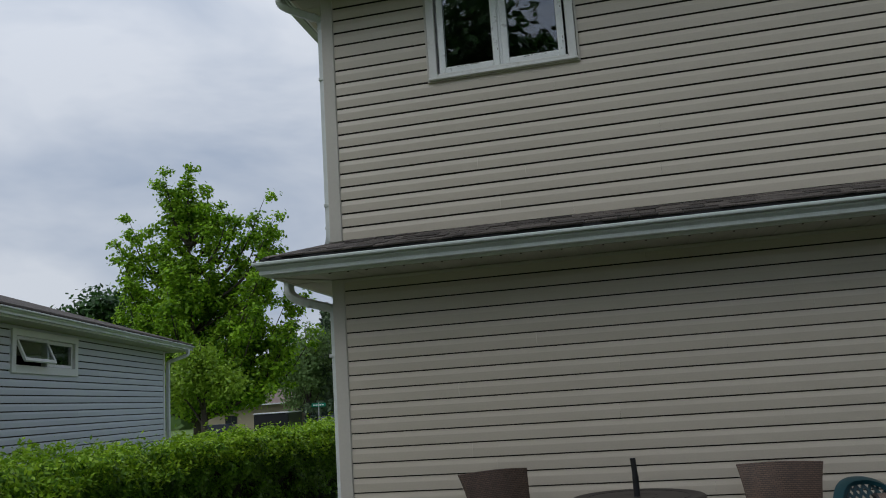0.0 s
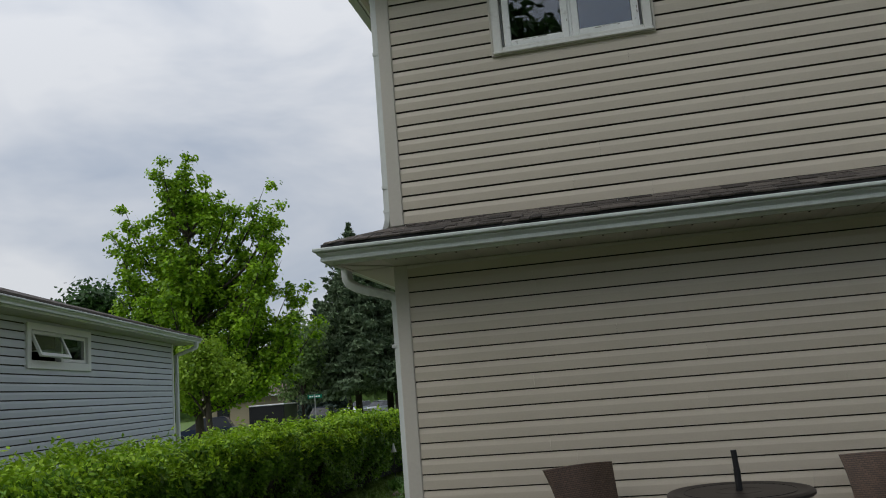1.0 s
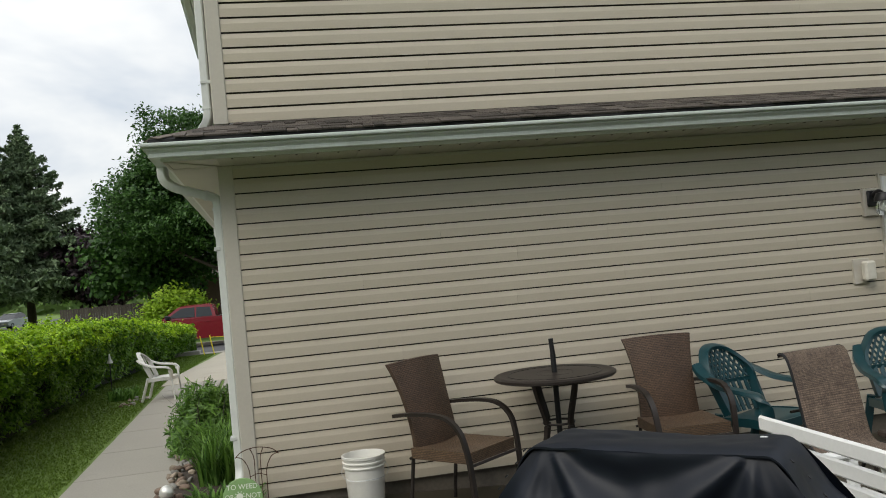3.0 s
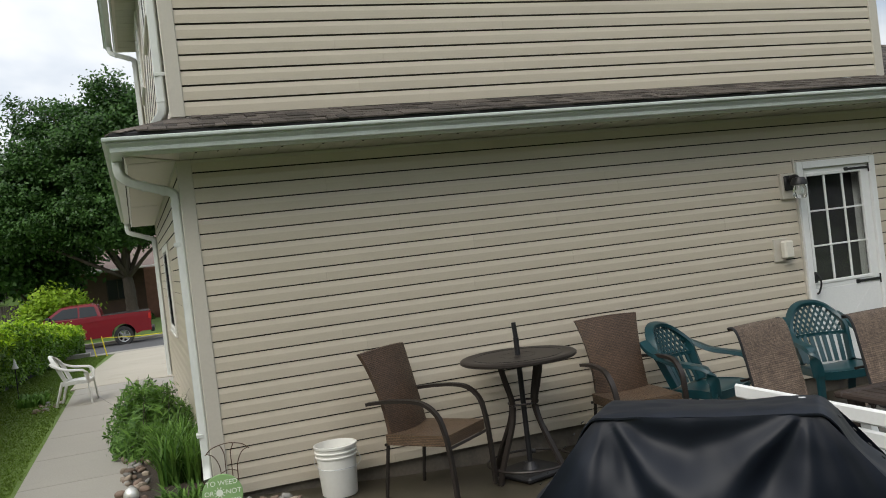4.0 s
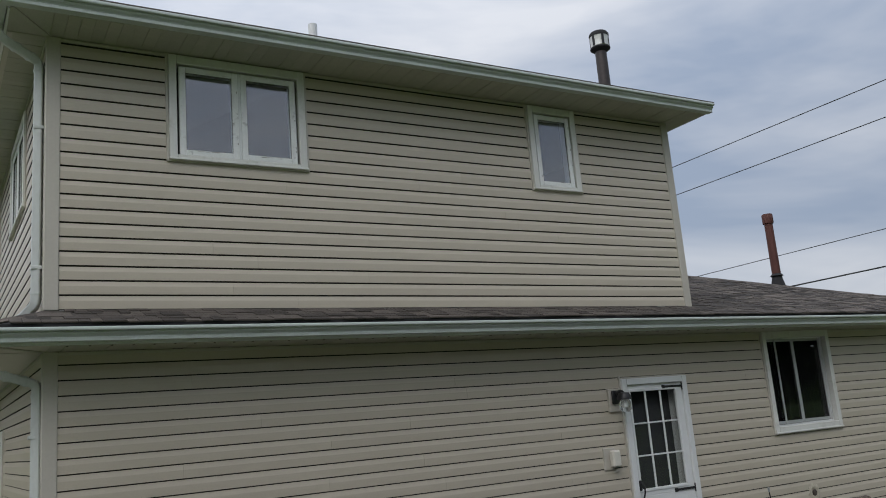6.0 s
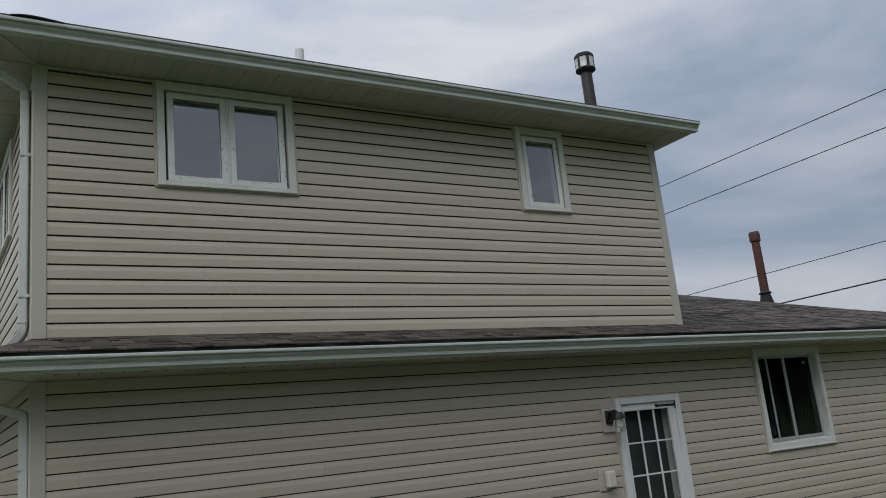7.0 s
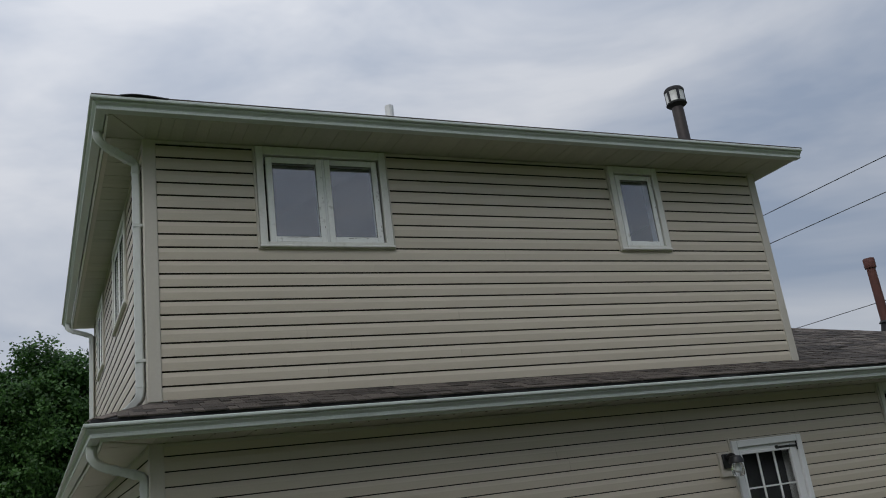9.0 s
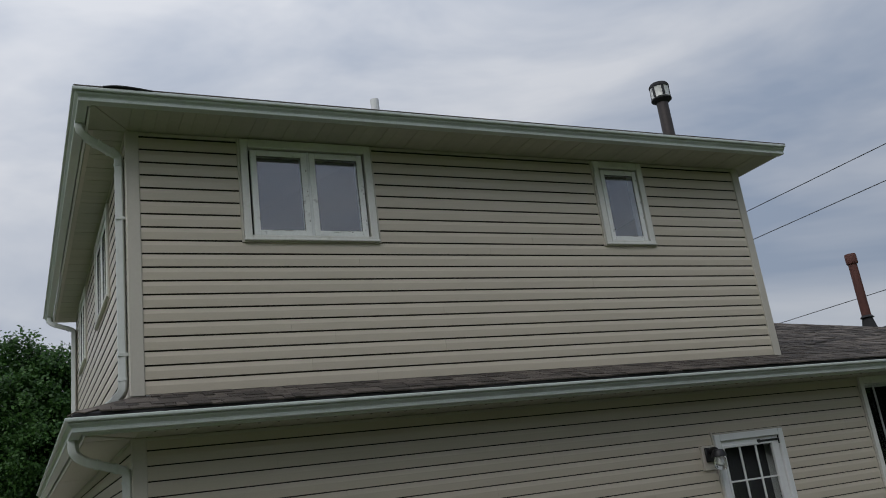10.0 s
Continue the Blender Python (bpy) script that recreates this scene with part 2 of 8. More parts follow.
BLADE = leaf_mat("grass_blades", (0.098, 0.162, 0.020), (0.130, 0.208, 0.026))


# ---- mesh helpers ----
class Geo:
    """Vertices and faces of one mesh."""

    def __init__(self):
        self.v, self.f = [], []

    def face(self, *pts):
        k = len(self.v)
        self.v += [tuple(p) for p in pts]
        self.f.append(tuple(range(k, k + len(pts))))
        return self

    def box(self, x0, x1, y0, y1, z0, z1, b=0.0, m=None):
        """A box with chamfered edges of width b, placed by m."""
        k = len(self.v)
        if b <= 0:
            pts = [(x, y, z) for z in (z0, z1) for y in (y0, y1) for x in (x0, x1)]
            fs = [(0, 2, 3, 1), (4, 5, 7, 6), (0, 1, 5, 4), (2, 6, 7, 3), (0, 4, 6, 2), (1, 3, 7, 5)]
        else:
            pts, ids = [], {}
            for cz in (0, 1):
                for cy in (0, 1):
                    for cx in (0, 1):
                        x, y, z = (x0, x1)[cx], (y0, y1)[cy], (z0, z1)[cz]
                        sx, sy, sz = (b, -b)[cx], (b, -b)[cy], (b, -b)[cz]
                        for ax, p in enumerate(((x, y + sy, z + sz), (x + sx, y, z + sz), (x + sx, y + sy, z))):
                            ids[(cx, cy, cz, ax)] = len(pts)
                            pts.append(p)
            fs = []
            for s in (0, 1):
                fs.append([ids[(s, c[0], c[1], 0)] for c in ((0, 0), (1, 0), (1, 1), (0, 1))][:: 1 if s else -1])
                fs.append([ids[(c[0], s, c[1], 1)] for c in ((0, 0), (1, 0), (1, 1), (0, 1))][:: -1 if s else 1])
                fs.append([ids[(c[0], c[1], s, 2)] for c in ((0, 0), (1, 0), (1, 1), (0, 1))][:: 1 if s else -1])
            for a in (0, 1):
                for c in (0, 1):
                    fs.append([ids[(0, a, c, 1)], ids[(1, a, c, 1)], ids[(1, a, c, 2)], ids[(0, a, c, 2)]])
                    fs.append([ids[(a, 0, c, 0)], ids[(a, 1, c, 0)], ids[(a, 1, c, 2)], ids[(a, 0, c, 2)]])
                    fs.append([ids[(a, c, 0, 0)], ids[(a, c, 1, 0)], ids[(a, c, 1, 1)], ids[(a, c, 0, 1)]])
                    for d in (0, 1):
                        fs.append([ids[(a, c, d, 0)], ids[(a, c, d, 1)], ids[(a, c, d, 2)]])
        if m is not None:
            pts = [tuple(m @ Vector(p)) for p in pts]
        self.v += pts
        self.f += [tuple(k + i for i in q) for q in fs]
        return self

    def sweep(self, pts, section, closed=False, caps=True, up=(0, 0, 1), scale=None):
        """A section (list of (side, up) pairs) carried along points."""
        pts = [Vector(p) for p in pts]
        n, k, c = len(pts), len(self.v), len(section)
        up = Vector(up)
        for i, p in enumerate(pts):
            if closed:
                d = pts[(i + 1) % n] - pts[i - 1]
            else:
                d = pts[min(i + 1, n - 1)] - pts[max(i - 1, 0)]
            d.normalize()
            side = d.cross(up)
            if side.length < 1e-3:
                side = d.cross(Vector((0, 1, 0.01)))
            side.normalize()
            u2 = side.cross(d)
            s = scale[i] if scale else 1.0
            self.v += [tuple(p + side * (a * s) + u2 * (b * s)) for a, b in section]
        rings = n if closed else n - 1
        for i in range(rings):
            a, b = k + i * c, k + ((i + 1) % n) * c
            for j in range(c):
                self.f.append((a + j, a + (j + 1) % c, b + (j + 1) % c, b + j))
        if caps and not closed:
            self.f.append(tuple(k + j for j in range(c))[::-1])
            self.f.append(tuple(k + (n - 1) * c + j for j in range(c)))
        return self

    def tube(self, pts, r, n=8, closed=False, caps=True, scale=None):
        return self.sweep(pts, [(r * math.cos(2 * math.pi * j / n), r * math.sin(2 * math.pi * j / n)) for j in range(n)], closed, caps, (0, 0.02, 1), scale)

    def lathe(self, prof, n=24, at=(0, 0, 0)):
        """A profile of (radius, height) turned about z."""
        k, c = len(self.v), len(prof)
        for i in range(n):
            a = 2 * math.pi * i / n
            self.v += [(at[0] + r * math.cos(a), at[1] + r * math.sin(a), at[2] + z) for r, z in prof]
        for i in range(n):
            a, b = k + i * c, k + ((i + 1) % n) * c
            for j in range(c - 1):
                self.f.append((a + j, b + j, b + j + 1, a + j + 1))
        return self

    def grid(self, fn, nu, nv):
        """A sheet from fn(u, v), u and v from 0 to 1."""
        k = len(self.v)
        for j in range(nv + 1):
            for i in range(nu + 1):
                self.v.append(tuple(fn(i / nu, j / nv)))
        for j in range(nv):
            for i in range(nu):
                a = k + j * (nu + 1) + i
                self.f.append((a, a + 1, a + nu + 2, a + nu + 1))
        return self


def mesh_of(name, geo, material, smooth=False):
    me = bpy.data.meshes.new(name)
    me.from_pydata(geo.v, [], geo.f)
    me.validate()
    if len(geo.f) < 9000:
        bm = bmesh.new()
        bm.from_mesh(me)
        bmesh.ops.recalc_face_normals(bm, faces=bm.faces)
        bm.to_mesh(me)
        bm.free()
    if smooth:
        me.polygons.foreach_set("use_smooth", [True] * len(me.polygons))
        if smooth != "all":
            me.set_sharp_from_angle(angle=radians(40))
    me.materials.append(material)
    return me


def part(name, geo, material, parent=None, label="", smooth=False, m=None):
    """One mesh object, a part of parent."""
    ob = new(name, geo if isinstance(geo, bpy.types.Mesh) else mesh_of(name, geo, material, smooth))
    if parent is not None:
        ob.parent = parent
    if m is not None:
        ob.matrix_basis = m
    if label:
        ob["label"] = label
    return ob


def thing(name, label, category, m=None, group="", kind=""):
    ob = new(name)
    ob.empty_display_size = 0.1
    if m is not None:
        ob.matrix_basis = m
    return tagged(ob, label, category, group, kind)


def arc(points, n=6):
    """A smooth line through points."""
    p = [Vector(q) for q in points]
    p = [2 * p[0] - p[1]] + p + [2 * p[-1] - p[-2]]
    out = []
    for i in range(1, len(p) - 2):
        for k in range(n):
            t = k / n
            out.append(0.5 * ((2 * p[i]) + (p[i + 1] - p[i - 1]) * t + (2 * p[i - 1] - 5 * p[i] + 4 * p[i + 1] - p[i + 2]) * t * t
                              + (3 * p[i] - p[i - 1] - 3 * p[i + 1] + p[i + 2]) * t ** 3))
    return out + [p[-2]]


def leaves(name, pos, nrm, size, material, parent=None, label="", seed=1, narrow=0.55, droop=0.25):
    """Many small folded leaves (four corners, one fold) at pos, facing about nrm."""
    rng = np.random.default_rng(seed)
    n = len(pos)
    nrm = nrm + rng.normal(0, 0.55, (n, 3))
    nrm /= np.linalg.norm(nrm, axis=1, keepdims=True) + 1e-9
    t = rng.normal(0, 1, (n, 3))
    t -= nrm * np.sum(t * nrm, axis=1, keepdims=True)
    t /= np.linalg.norm(t, axis=1, keepdims=True) + 1e-9
    b = np.cross(nrm, t)
    s = (size * rng.uniform(0.65, 1.35, n))[:, None] if np.isscalar(size) else (size * rng.uniform(0.65, 1.35, n))[:, None]
    v = np.empty((n, 4, 3))
    v[:, 0] = pos - t * s
    v[:, 1] = pos + b * s * narrow - nrm * s * 0.12
    v[:, 2] = pos + t * s - nrm * s * droop
    v[:, 3] = pos - b * s * narrow - nrm * s * 0.12
    k = np.arange(n)[:, None] * 4
    tri = np.concatenate([k + [0, 1, 2], k + [0, 2, 3]], axis=1).reshape(-1)
    me = bpy.data.meshes.new(name)
    me.vertices.add(n * 4)
    me.vertices.foreach_set("co", v.reshape(-1))
    me.loops.add(n * 6)
    me.loops.foreach_set("vertex_index", tri.astype(np.int32))
    me.polygons.add(n * 2)
    me.polygons.foreach_set("loop_start", (np.arange(n * 2) * 3).astype(np.int32))
    me.update()
    me.validate()
    me.materials.append(material)
    ob = new(name, me)
    if parent is not None:
        ob.parent = parent
    if label:
        ob["label"] = label
    return ob


# ---- ground ----
def clamp(a, lo=0.0, hi=1.0):
    return max(lo, min(hi, a))


def soft(a, b, t):
    t = clamp((t - a) / (b - a))
    return t * t * (3 - 2 * t)


def gz(x, y):
    """Height of the ground: level by the patio, a little higher at the side path, falling to the street, rising behind it."""
    side = clamp((2.0 - x) / 2.6)
    z = 0.18 * max(side, soft(6, 9, y))
    z -= 0.046 * clamp(y - 9, 0, 25)
    z += 0.025 * clamp(y - 36, 0, 14)
    return z


xs = [-400, -200, -120, -80, -60, -45, -35] + [-30 + 1.0 * i for i in range(24)] + [-6 + 0.4 * i for i in range(31)] + [7 + i for i in range(14)] + [25, 35, 50, 80, 120, 200, 400]
ys = [-300, -150, -80, -50, -30, -20, -14, -10] + [-8 + 0.8 * i for i in range(56)] + [37 + 2 * i for i in range(16)] + [75, 90, 120, 180, 300, 600]
g = Geo()
for yy in ys:
    for xx in xs:
        low = 0.06 if (0.2 < xx < 12.8 and -9 < yy < 7.0) else 0.0
        g.v.append((xx, yy, gz(xx, yy) - low))
W = len(xs)
for j in range(len(ys) - 1):
    for i in range(W - 1):
        g.f.append((j * W + i, j * W + i + 1, (j + 1) * W + i + 1, (j + 1) * W + i))
ground = part("ground", g, GRASS, smooth="all")
tagged(ground, "short green lawn that falls gently to the street", "ground", kind="structure")


def sheet(x0, x1, y0, y1, lift, step=0.8, skew=0.0):
    """A paving sheet that follows the ground."""
    nu, nv = max(1, int((x1 - x0) / step)), max(1, int((y1 - y0) / step))
    gg = Geo()

    def fn(u, v):
        y = y0 + (y1 - y0) * v
        x = x0 + (x1 - x0) * u + skew * (y - y0)
        return (x, y, gz(x, y) + lift)
    gg.grid(fn, nu, nv)
    e = [(fn(u, 0), fn(u2, 0)) for u, u2 in [(i / nu, (i + 1) / nu) for i in range(nu)]] + [(fn(u, 1), fn(u2, 1)) for u, u2 in [(i / nu, (i + 1) / nu) for i in range(nu)]]
    e += [(fn(0, v), fn(0, v2)) for v, v2 in [(i / nv, (i + 1) / nv) for i in range(nv)]] + [(fn(1, v), fn(1, v2)) for v, v2 in [(i / nv, (i + 1) / nv) for i in range(nv)]]
    for a, b in e:
        gg.face(a, b, (b[0], b[1], b[2] - 0.12), (a[0], a[1], a[2] - 0.12))
    return gg


road = part("road", sheet(-150, 150, 22.6, 35.0, 0.008, 3.0), ASPHALT)
tagged(road, "dark grey asphalt street beyond the driveway", "road", kind="structure")
cross_road = part("road", sheet(-29, -20.5, 35.2, 160, 0.010, 3.0), ASPHALT)
tagged(cross_road, "dark grey asphalt side street", "road", kind="structure")

# ---- the house ----
COURSE = 0.1143
SKEW = 0.0225                     # the side wall leans this much off square
SIDE = pose(0, 0, 0, 0, 0, 90 + math.degrees(math.atan(SKEW)))   # local x runs along the side wall, local -y points out to the west


def lap(f):
    """How far a siding course stands out at f of its height: flat below, coved above."""
    return 0.016 if f < 0.56 else 0.016 - 0.0095 * ((f - 0.56) / 0.44) ** 0.8


def course_geo(x0, x1, za, zb, c0, pitch=COURSE):
    """A stretch of one siding course between za and zb, of the course that begins at c0; front faces look to -y."""
    zs = [z for z in (c0, c0 + 0.56 * pitch, c0 + 0.78 * pitch, c0 + pitch) if za < z < zb]
    zs = [za] + zs + [zb]
    gg = Geo()
    front = [(-lap(clamp((z - c0) / pitch)), z) for z in zs]
    back = [(max(-0.001, q[0] + 0.0022) if i else q[0] + 0.0022, q[1]) for i, q in enumerate(front)]
    back[-1] = (front[-1][0] + 0.0022, zb)
    poly = front + back[::-1]
    gg.sweep([(x0, 0, 0), (x1, 0, 0)], [(-q[0], q[1]) for q in poly])
    return gg


def clad(parent, x0, x1, z0, z1, openings, material, first=None, pitch=COURSE, m=None, joints=3.7, seed=1, gap=0.0095):
    """Siding courses as single pieces, cut round the openings (xa, xb, za, zb)."""
    rnd = random.Random(seed)
    c = z0 if first is None else first
    cache = {}
    while c < z1 - 0.004:
        za, zb = max(c, z0), min(c + pitch - gap, z1)
        cuts = []
        spans = [(x0, x1, za, zb)]
        for xa, xb, oa, ob_ in openings:
            nxt = []
            for a, b, lo, hi in spans:
                if xb <= a or xa >= b or ob_ <= lo or oa >= hi:
                    nxt.append((a, b, lo, hi))
                    continue
                if a < xa:
                    nxt.append((a, xa, lo, hi))
                if b > xb:
                    nxt.append((xb, b, lo, hi))
                if lo < oa:
                    nxt.append((max(a, xa), min(b, xb), lo, oa))
                if hi > ob_:
                    nxt.append((max(a, xa), min(b, xb), ob_, hi))
            spans = nxt
        for a, b, lo, hi in spans:
            if hi - lo < 0.006:
                continue
            x = a
            cut = a + rnd.uniform(0.9, joints)
            while x < b - 1e-6:
                e = b if b - cut < 0.35 else min(cut, b)
                key = (round(e - x, 3), round(lo - c, 4), round(hi - c, 4))
                if key not in cache:
                    cache[key] = mesh_of("siding_panel", course_geo(0, e - x - 0.001, lo - c, hi - c, 0, pitch), material)
                ob = new("siding_panel", cache[key])
                ob.parent = parent
                ob.matrix_basis = pose(x, 0, c)
                x = e
                cut = e + joints
        c += pitch


def wall_geo(x0, x1, z0, z1, openings, y0=0.005, y1=0.15):
    """A wall slab with openings cut through."""
    gg = Geo()
    edges = sorted({x0, x1, *[e for o in openings for e in o[:2] if x0 < e < x1]})
    for a, b in zip(edges, edges[1:]):
        mid = (a + b) / 2
        z = z0
        for o in sorted([o for o in openings if o[0] < mid < o[1]], key=lambda o: o[2]):
            if o[2] > z:
                gg.box(a, b, y0, y1, z, o[2])
            z = o[3]
        if z < z1:
            gg.box(a, b, y0, y1, z, z1)
    return gg


LOW0, LOW1, UP0, UP1 = 0.165, 2.66, 2.983, 5.19
HOUSE_R, DEPTH_LOW, DEPTH_UP, UP_R = 12.55, 7.45, 6.45, 6.735
W1 = (0.965, 2.092, 4.30, 5.118)
W2 = (4.722, 5.268, 4.30, 5.118)
KW = (7.88, 9.04, 1.51, 2.60)
DR = (5.585, 6.42, 0.165, 2.145)
SW = (3.45, 4.75, 1.20, 2.13)     # side window below, along the side wall
SU1 = (1.55, 2.85, 4.24, 5.06)
SU2 = (4.55, 5.55, 4.24, 5.06)

wall_1 = part("wall_back_lower", wall_geo(0.0, HOUSE_R, LOW0, LOW1, [KW, DR]), SHADED_SHEATHING)
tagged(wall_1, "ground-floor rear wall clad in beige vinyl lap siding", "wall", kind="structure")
wall_2 = part("wall_back_upper", wall_geo(0.0, UP_R, UP0 - 0.3, UP1, [W1, W2]), SHADED_SHEATHING)
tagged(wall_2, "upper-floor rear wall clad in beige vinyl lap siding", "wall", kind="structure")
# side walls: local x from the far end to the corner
wall_3 = part("wall_side_lower", wall_geo(-DEPTH_LOW, -0.15, LOW0, LOW1, [(-SW[1], -SW[0], SW[2], SW[3])]), SHADED_SHEATHING, m=pose(0, 0, 0, 0, 0, -90 + math.degrees(math.atan(SKEW))))
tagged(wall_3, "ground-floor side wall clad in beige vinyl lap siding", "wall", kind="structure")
wall_4 = part("wall_side_upper", wall_geo(-DEPTH_UP, -0.15, UP0 - 0.3, UP1, [(-b, -a, c, d) for a, b, c, d in (SU1, SU2)]), SHADED_SHEATHING, m=pose(0, 0, 0, 0, 0, -90 + math.degrees(math.atan(SKEW))))
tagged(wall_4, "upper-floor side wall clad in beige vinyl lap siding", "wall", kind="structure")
SIDE = wall_3.matrix_basis.copy()

# hidden walls that close the house
g = Geo().box(HOUSE_R - 0.15, HOUSE_R, 0.15, 9.0, 0.0, LOW1)
tagged(part("wall_east_lower", g, SIDING), "plain beige end wall of the house", "wall", kind="structure")
g = Geo().box(-0.16, HOUSE_R, DEPTH_LOW, DEPTH_LOW + 0.15, 0.0, LOW1)
tagged(part("wall_front_lower", g, SIDING), "plain beige front wall of the house", "wall", kind="structure")
g = Geo().box(UP_R - 0.15, UP_R, 0.15, DEPTH_UP, UP0 - 0.3, UP1)
tagged(part("wall_east_upper", g, SIDING), "plain beige upper end wall", "wall", kind="structure")
g = Geo().box(-0.15, UP_R, DEPTH_UP, DEPTH_UP + 0.15, UP0 - 0.3, UP1)
tagged(part("wall_front_upper", g, SIDING), "plain beige upper front wall", "wall", kind="structure")
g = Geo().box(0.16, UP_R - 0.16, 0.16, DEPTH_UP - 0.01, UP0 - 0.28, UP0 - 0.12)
tagged(part("floor_upper", g, ROOM_SHADE), "upper floor inside the house, painted as dark as an unlit room", "floor", kind="structure")
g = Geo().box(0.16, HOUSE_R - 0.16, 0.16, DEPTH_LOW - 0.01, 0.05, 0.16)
tagged(part("floor", g, ROOM_SHADE), "ground floor inside the house, painted as dark as an unlit room", "floor", kind="structure")
# inner walls behind the windows, painted near-black so the rooms look unlit
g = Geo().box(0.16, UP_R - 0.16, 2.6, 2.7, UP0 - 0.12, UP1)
tagged(part("wall_inner_upper", g, ROOM_SHADE), "inner wall of the upper rooms, painted near-black for shade", "wall", kind="structure")
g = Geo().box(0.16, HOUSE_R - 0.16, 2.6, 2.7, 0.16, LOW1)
tagged(part("wall_inner_lower", g, ROOM_SHADE), "inner wall of the lower rooms, painted near-black for shade", "wall", kind="structure")

g = Geo().box(0.012, HOUSE_R - 0.01, 0.02, 0.14, -0.3, LOW0)
tagged(part("foundation", g, FOUNDATION), "low concrete foundation strip under the siding", "foundation", kind="structure")
g = Geo().box(-DEPTH_LOW, -0.01, 0.02, 0.14, -0.9, LOW0 + 0.005)
tagged(part("foundation", g, FOUNDATION, m=SIDE), "low concrete foundation strip under the side wall", "foundation", kind="structure")


def corner_post(z0, z1, x, sx):
    """Outside corner trim, both legs."""
    gg = Geo()
    gg.box(x - (0.022 if sx > 0 else 0.085), x + (0.085 if sx > 0 else 0.022), -0.024, 0.0, z0, z1, 0.005)
    gg.box(x - 0.022 if sx > 0 else x, x if sx > 0 else x + 0.022, 0.0, 0.085, z0, z1, 0.004)
    return gg


for nm, z0, z1, x, sx in (("trim", LOW0 - 0.005, LOW1, 0, 1), ("trim", UP0 - 0.01, UP1, 0, 1), ("trim", UP0 - 0.02, UP1, UP_R, -1), ("trim", LOW0 - 0.005, LOW1, HOUSE_R, -1)):
    tagged(part(nm, corner_post(z0, z1, x, sx), TRIM), "beige vinyl outside corner post", "trim", kind="structure")
for z0, z1, d in ((LOW0, LOW1, DEPTH_LOW), (UP0, UP1, DEPTH_UP)):
    tagged(part("trim", Geo().box(-d - 0.02, -d + 0.085, -0.024, 0.0, z0, z1, 0.004), TRIM, m=SIDE), "beige vinyl corner post at the far end", "trim", kind="structure")


# ---- windows and door ----
def ring(x0, x1, z0, z1, w, y0, y1, b=0.004):
    """A rectangular frame of four mitre-free bars, w wide (left, right, bottom, top)."""
    l_, r_, bo, to = w if isinstance(w, tuple) else (w, w, w, w)
    gg = Geo()
    gg.box(x0, x0 + l_, y0, y1, z0, z1, b).box(x1 - r_, x1, y0, y1, z0, z1, b)
    gg.box(x0 + l_, x1 - r_, y0, y1, z0, z0 + bo, b).box(x0 + l_, x1 - r_, y0, y1, z1 - to, z1, b)
    return gg


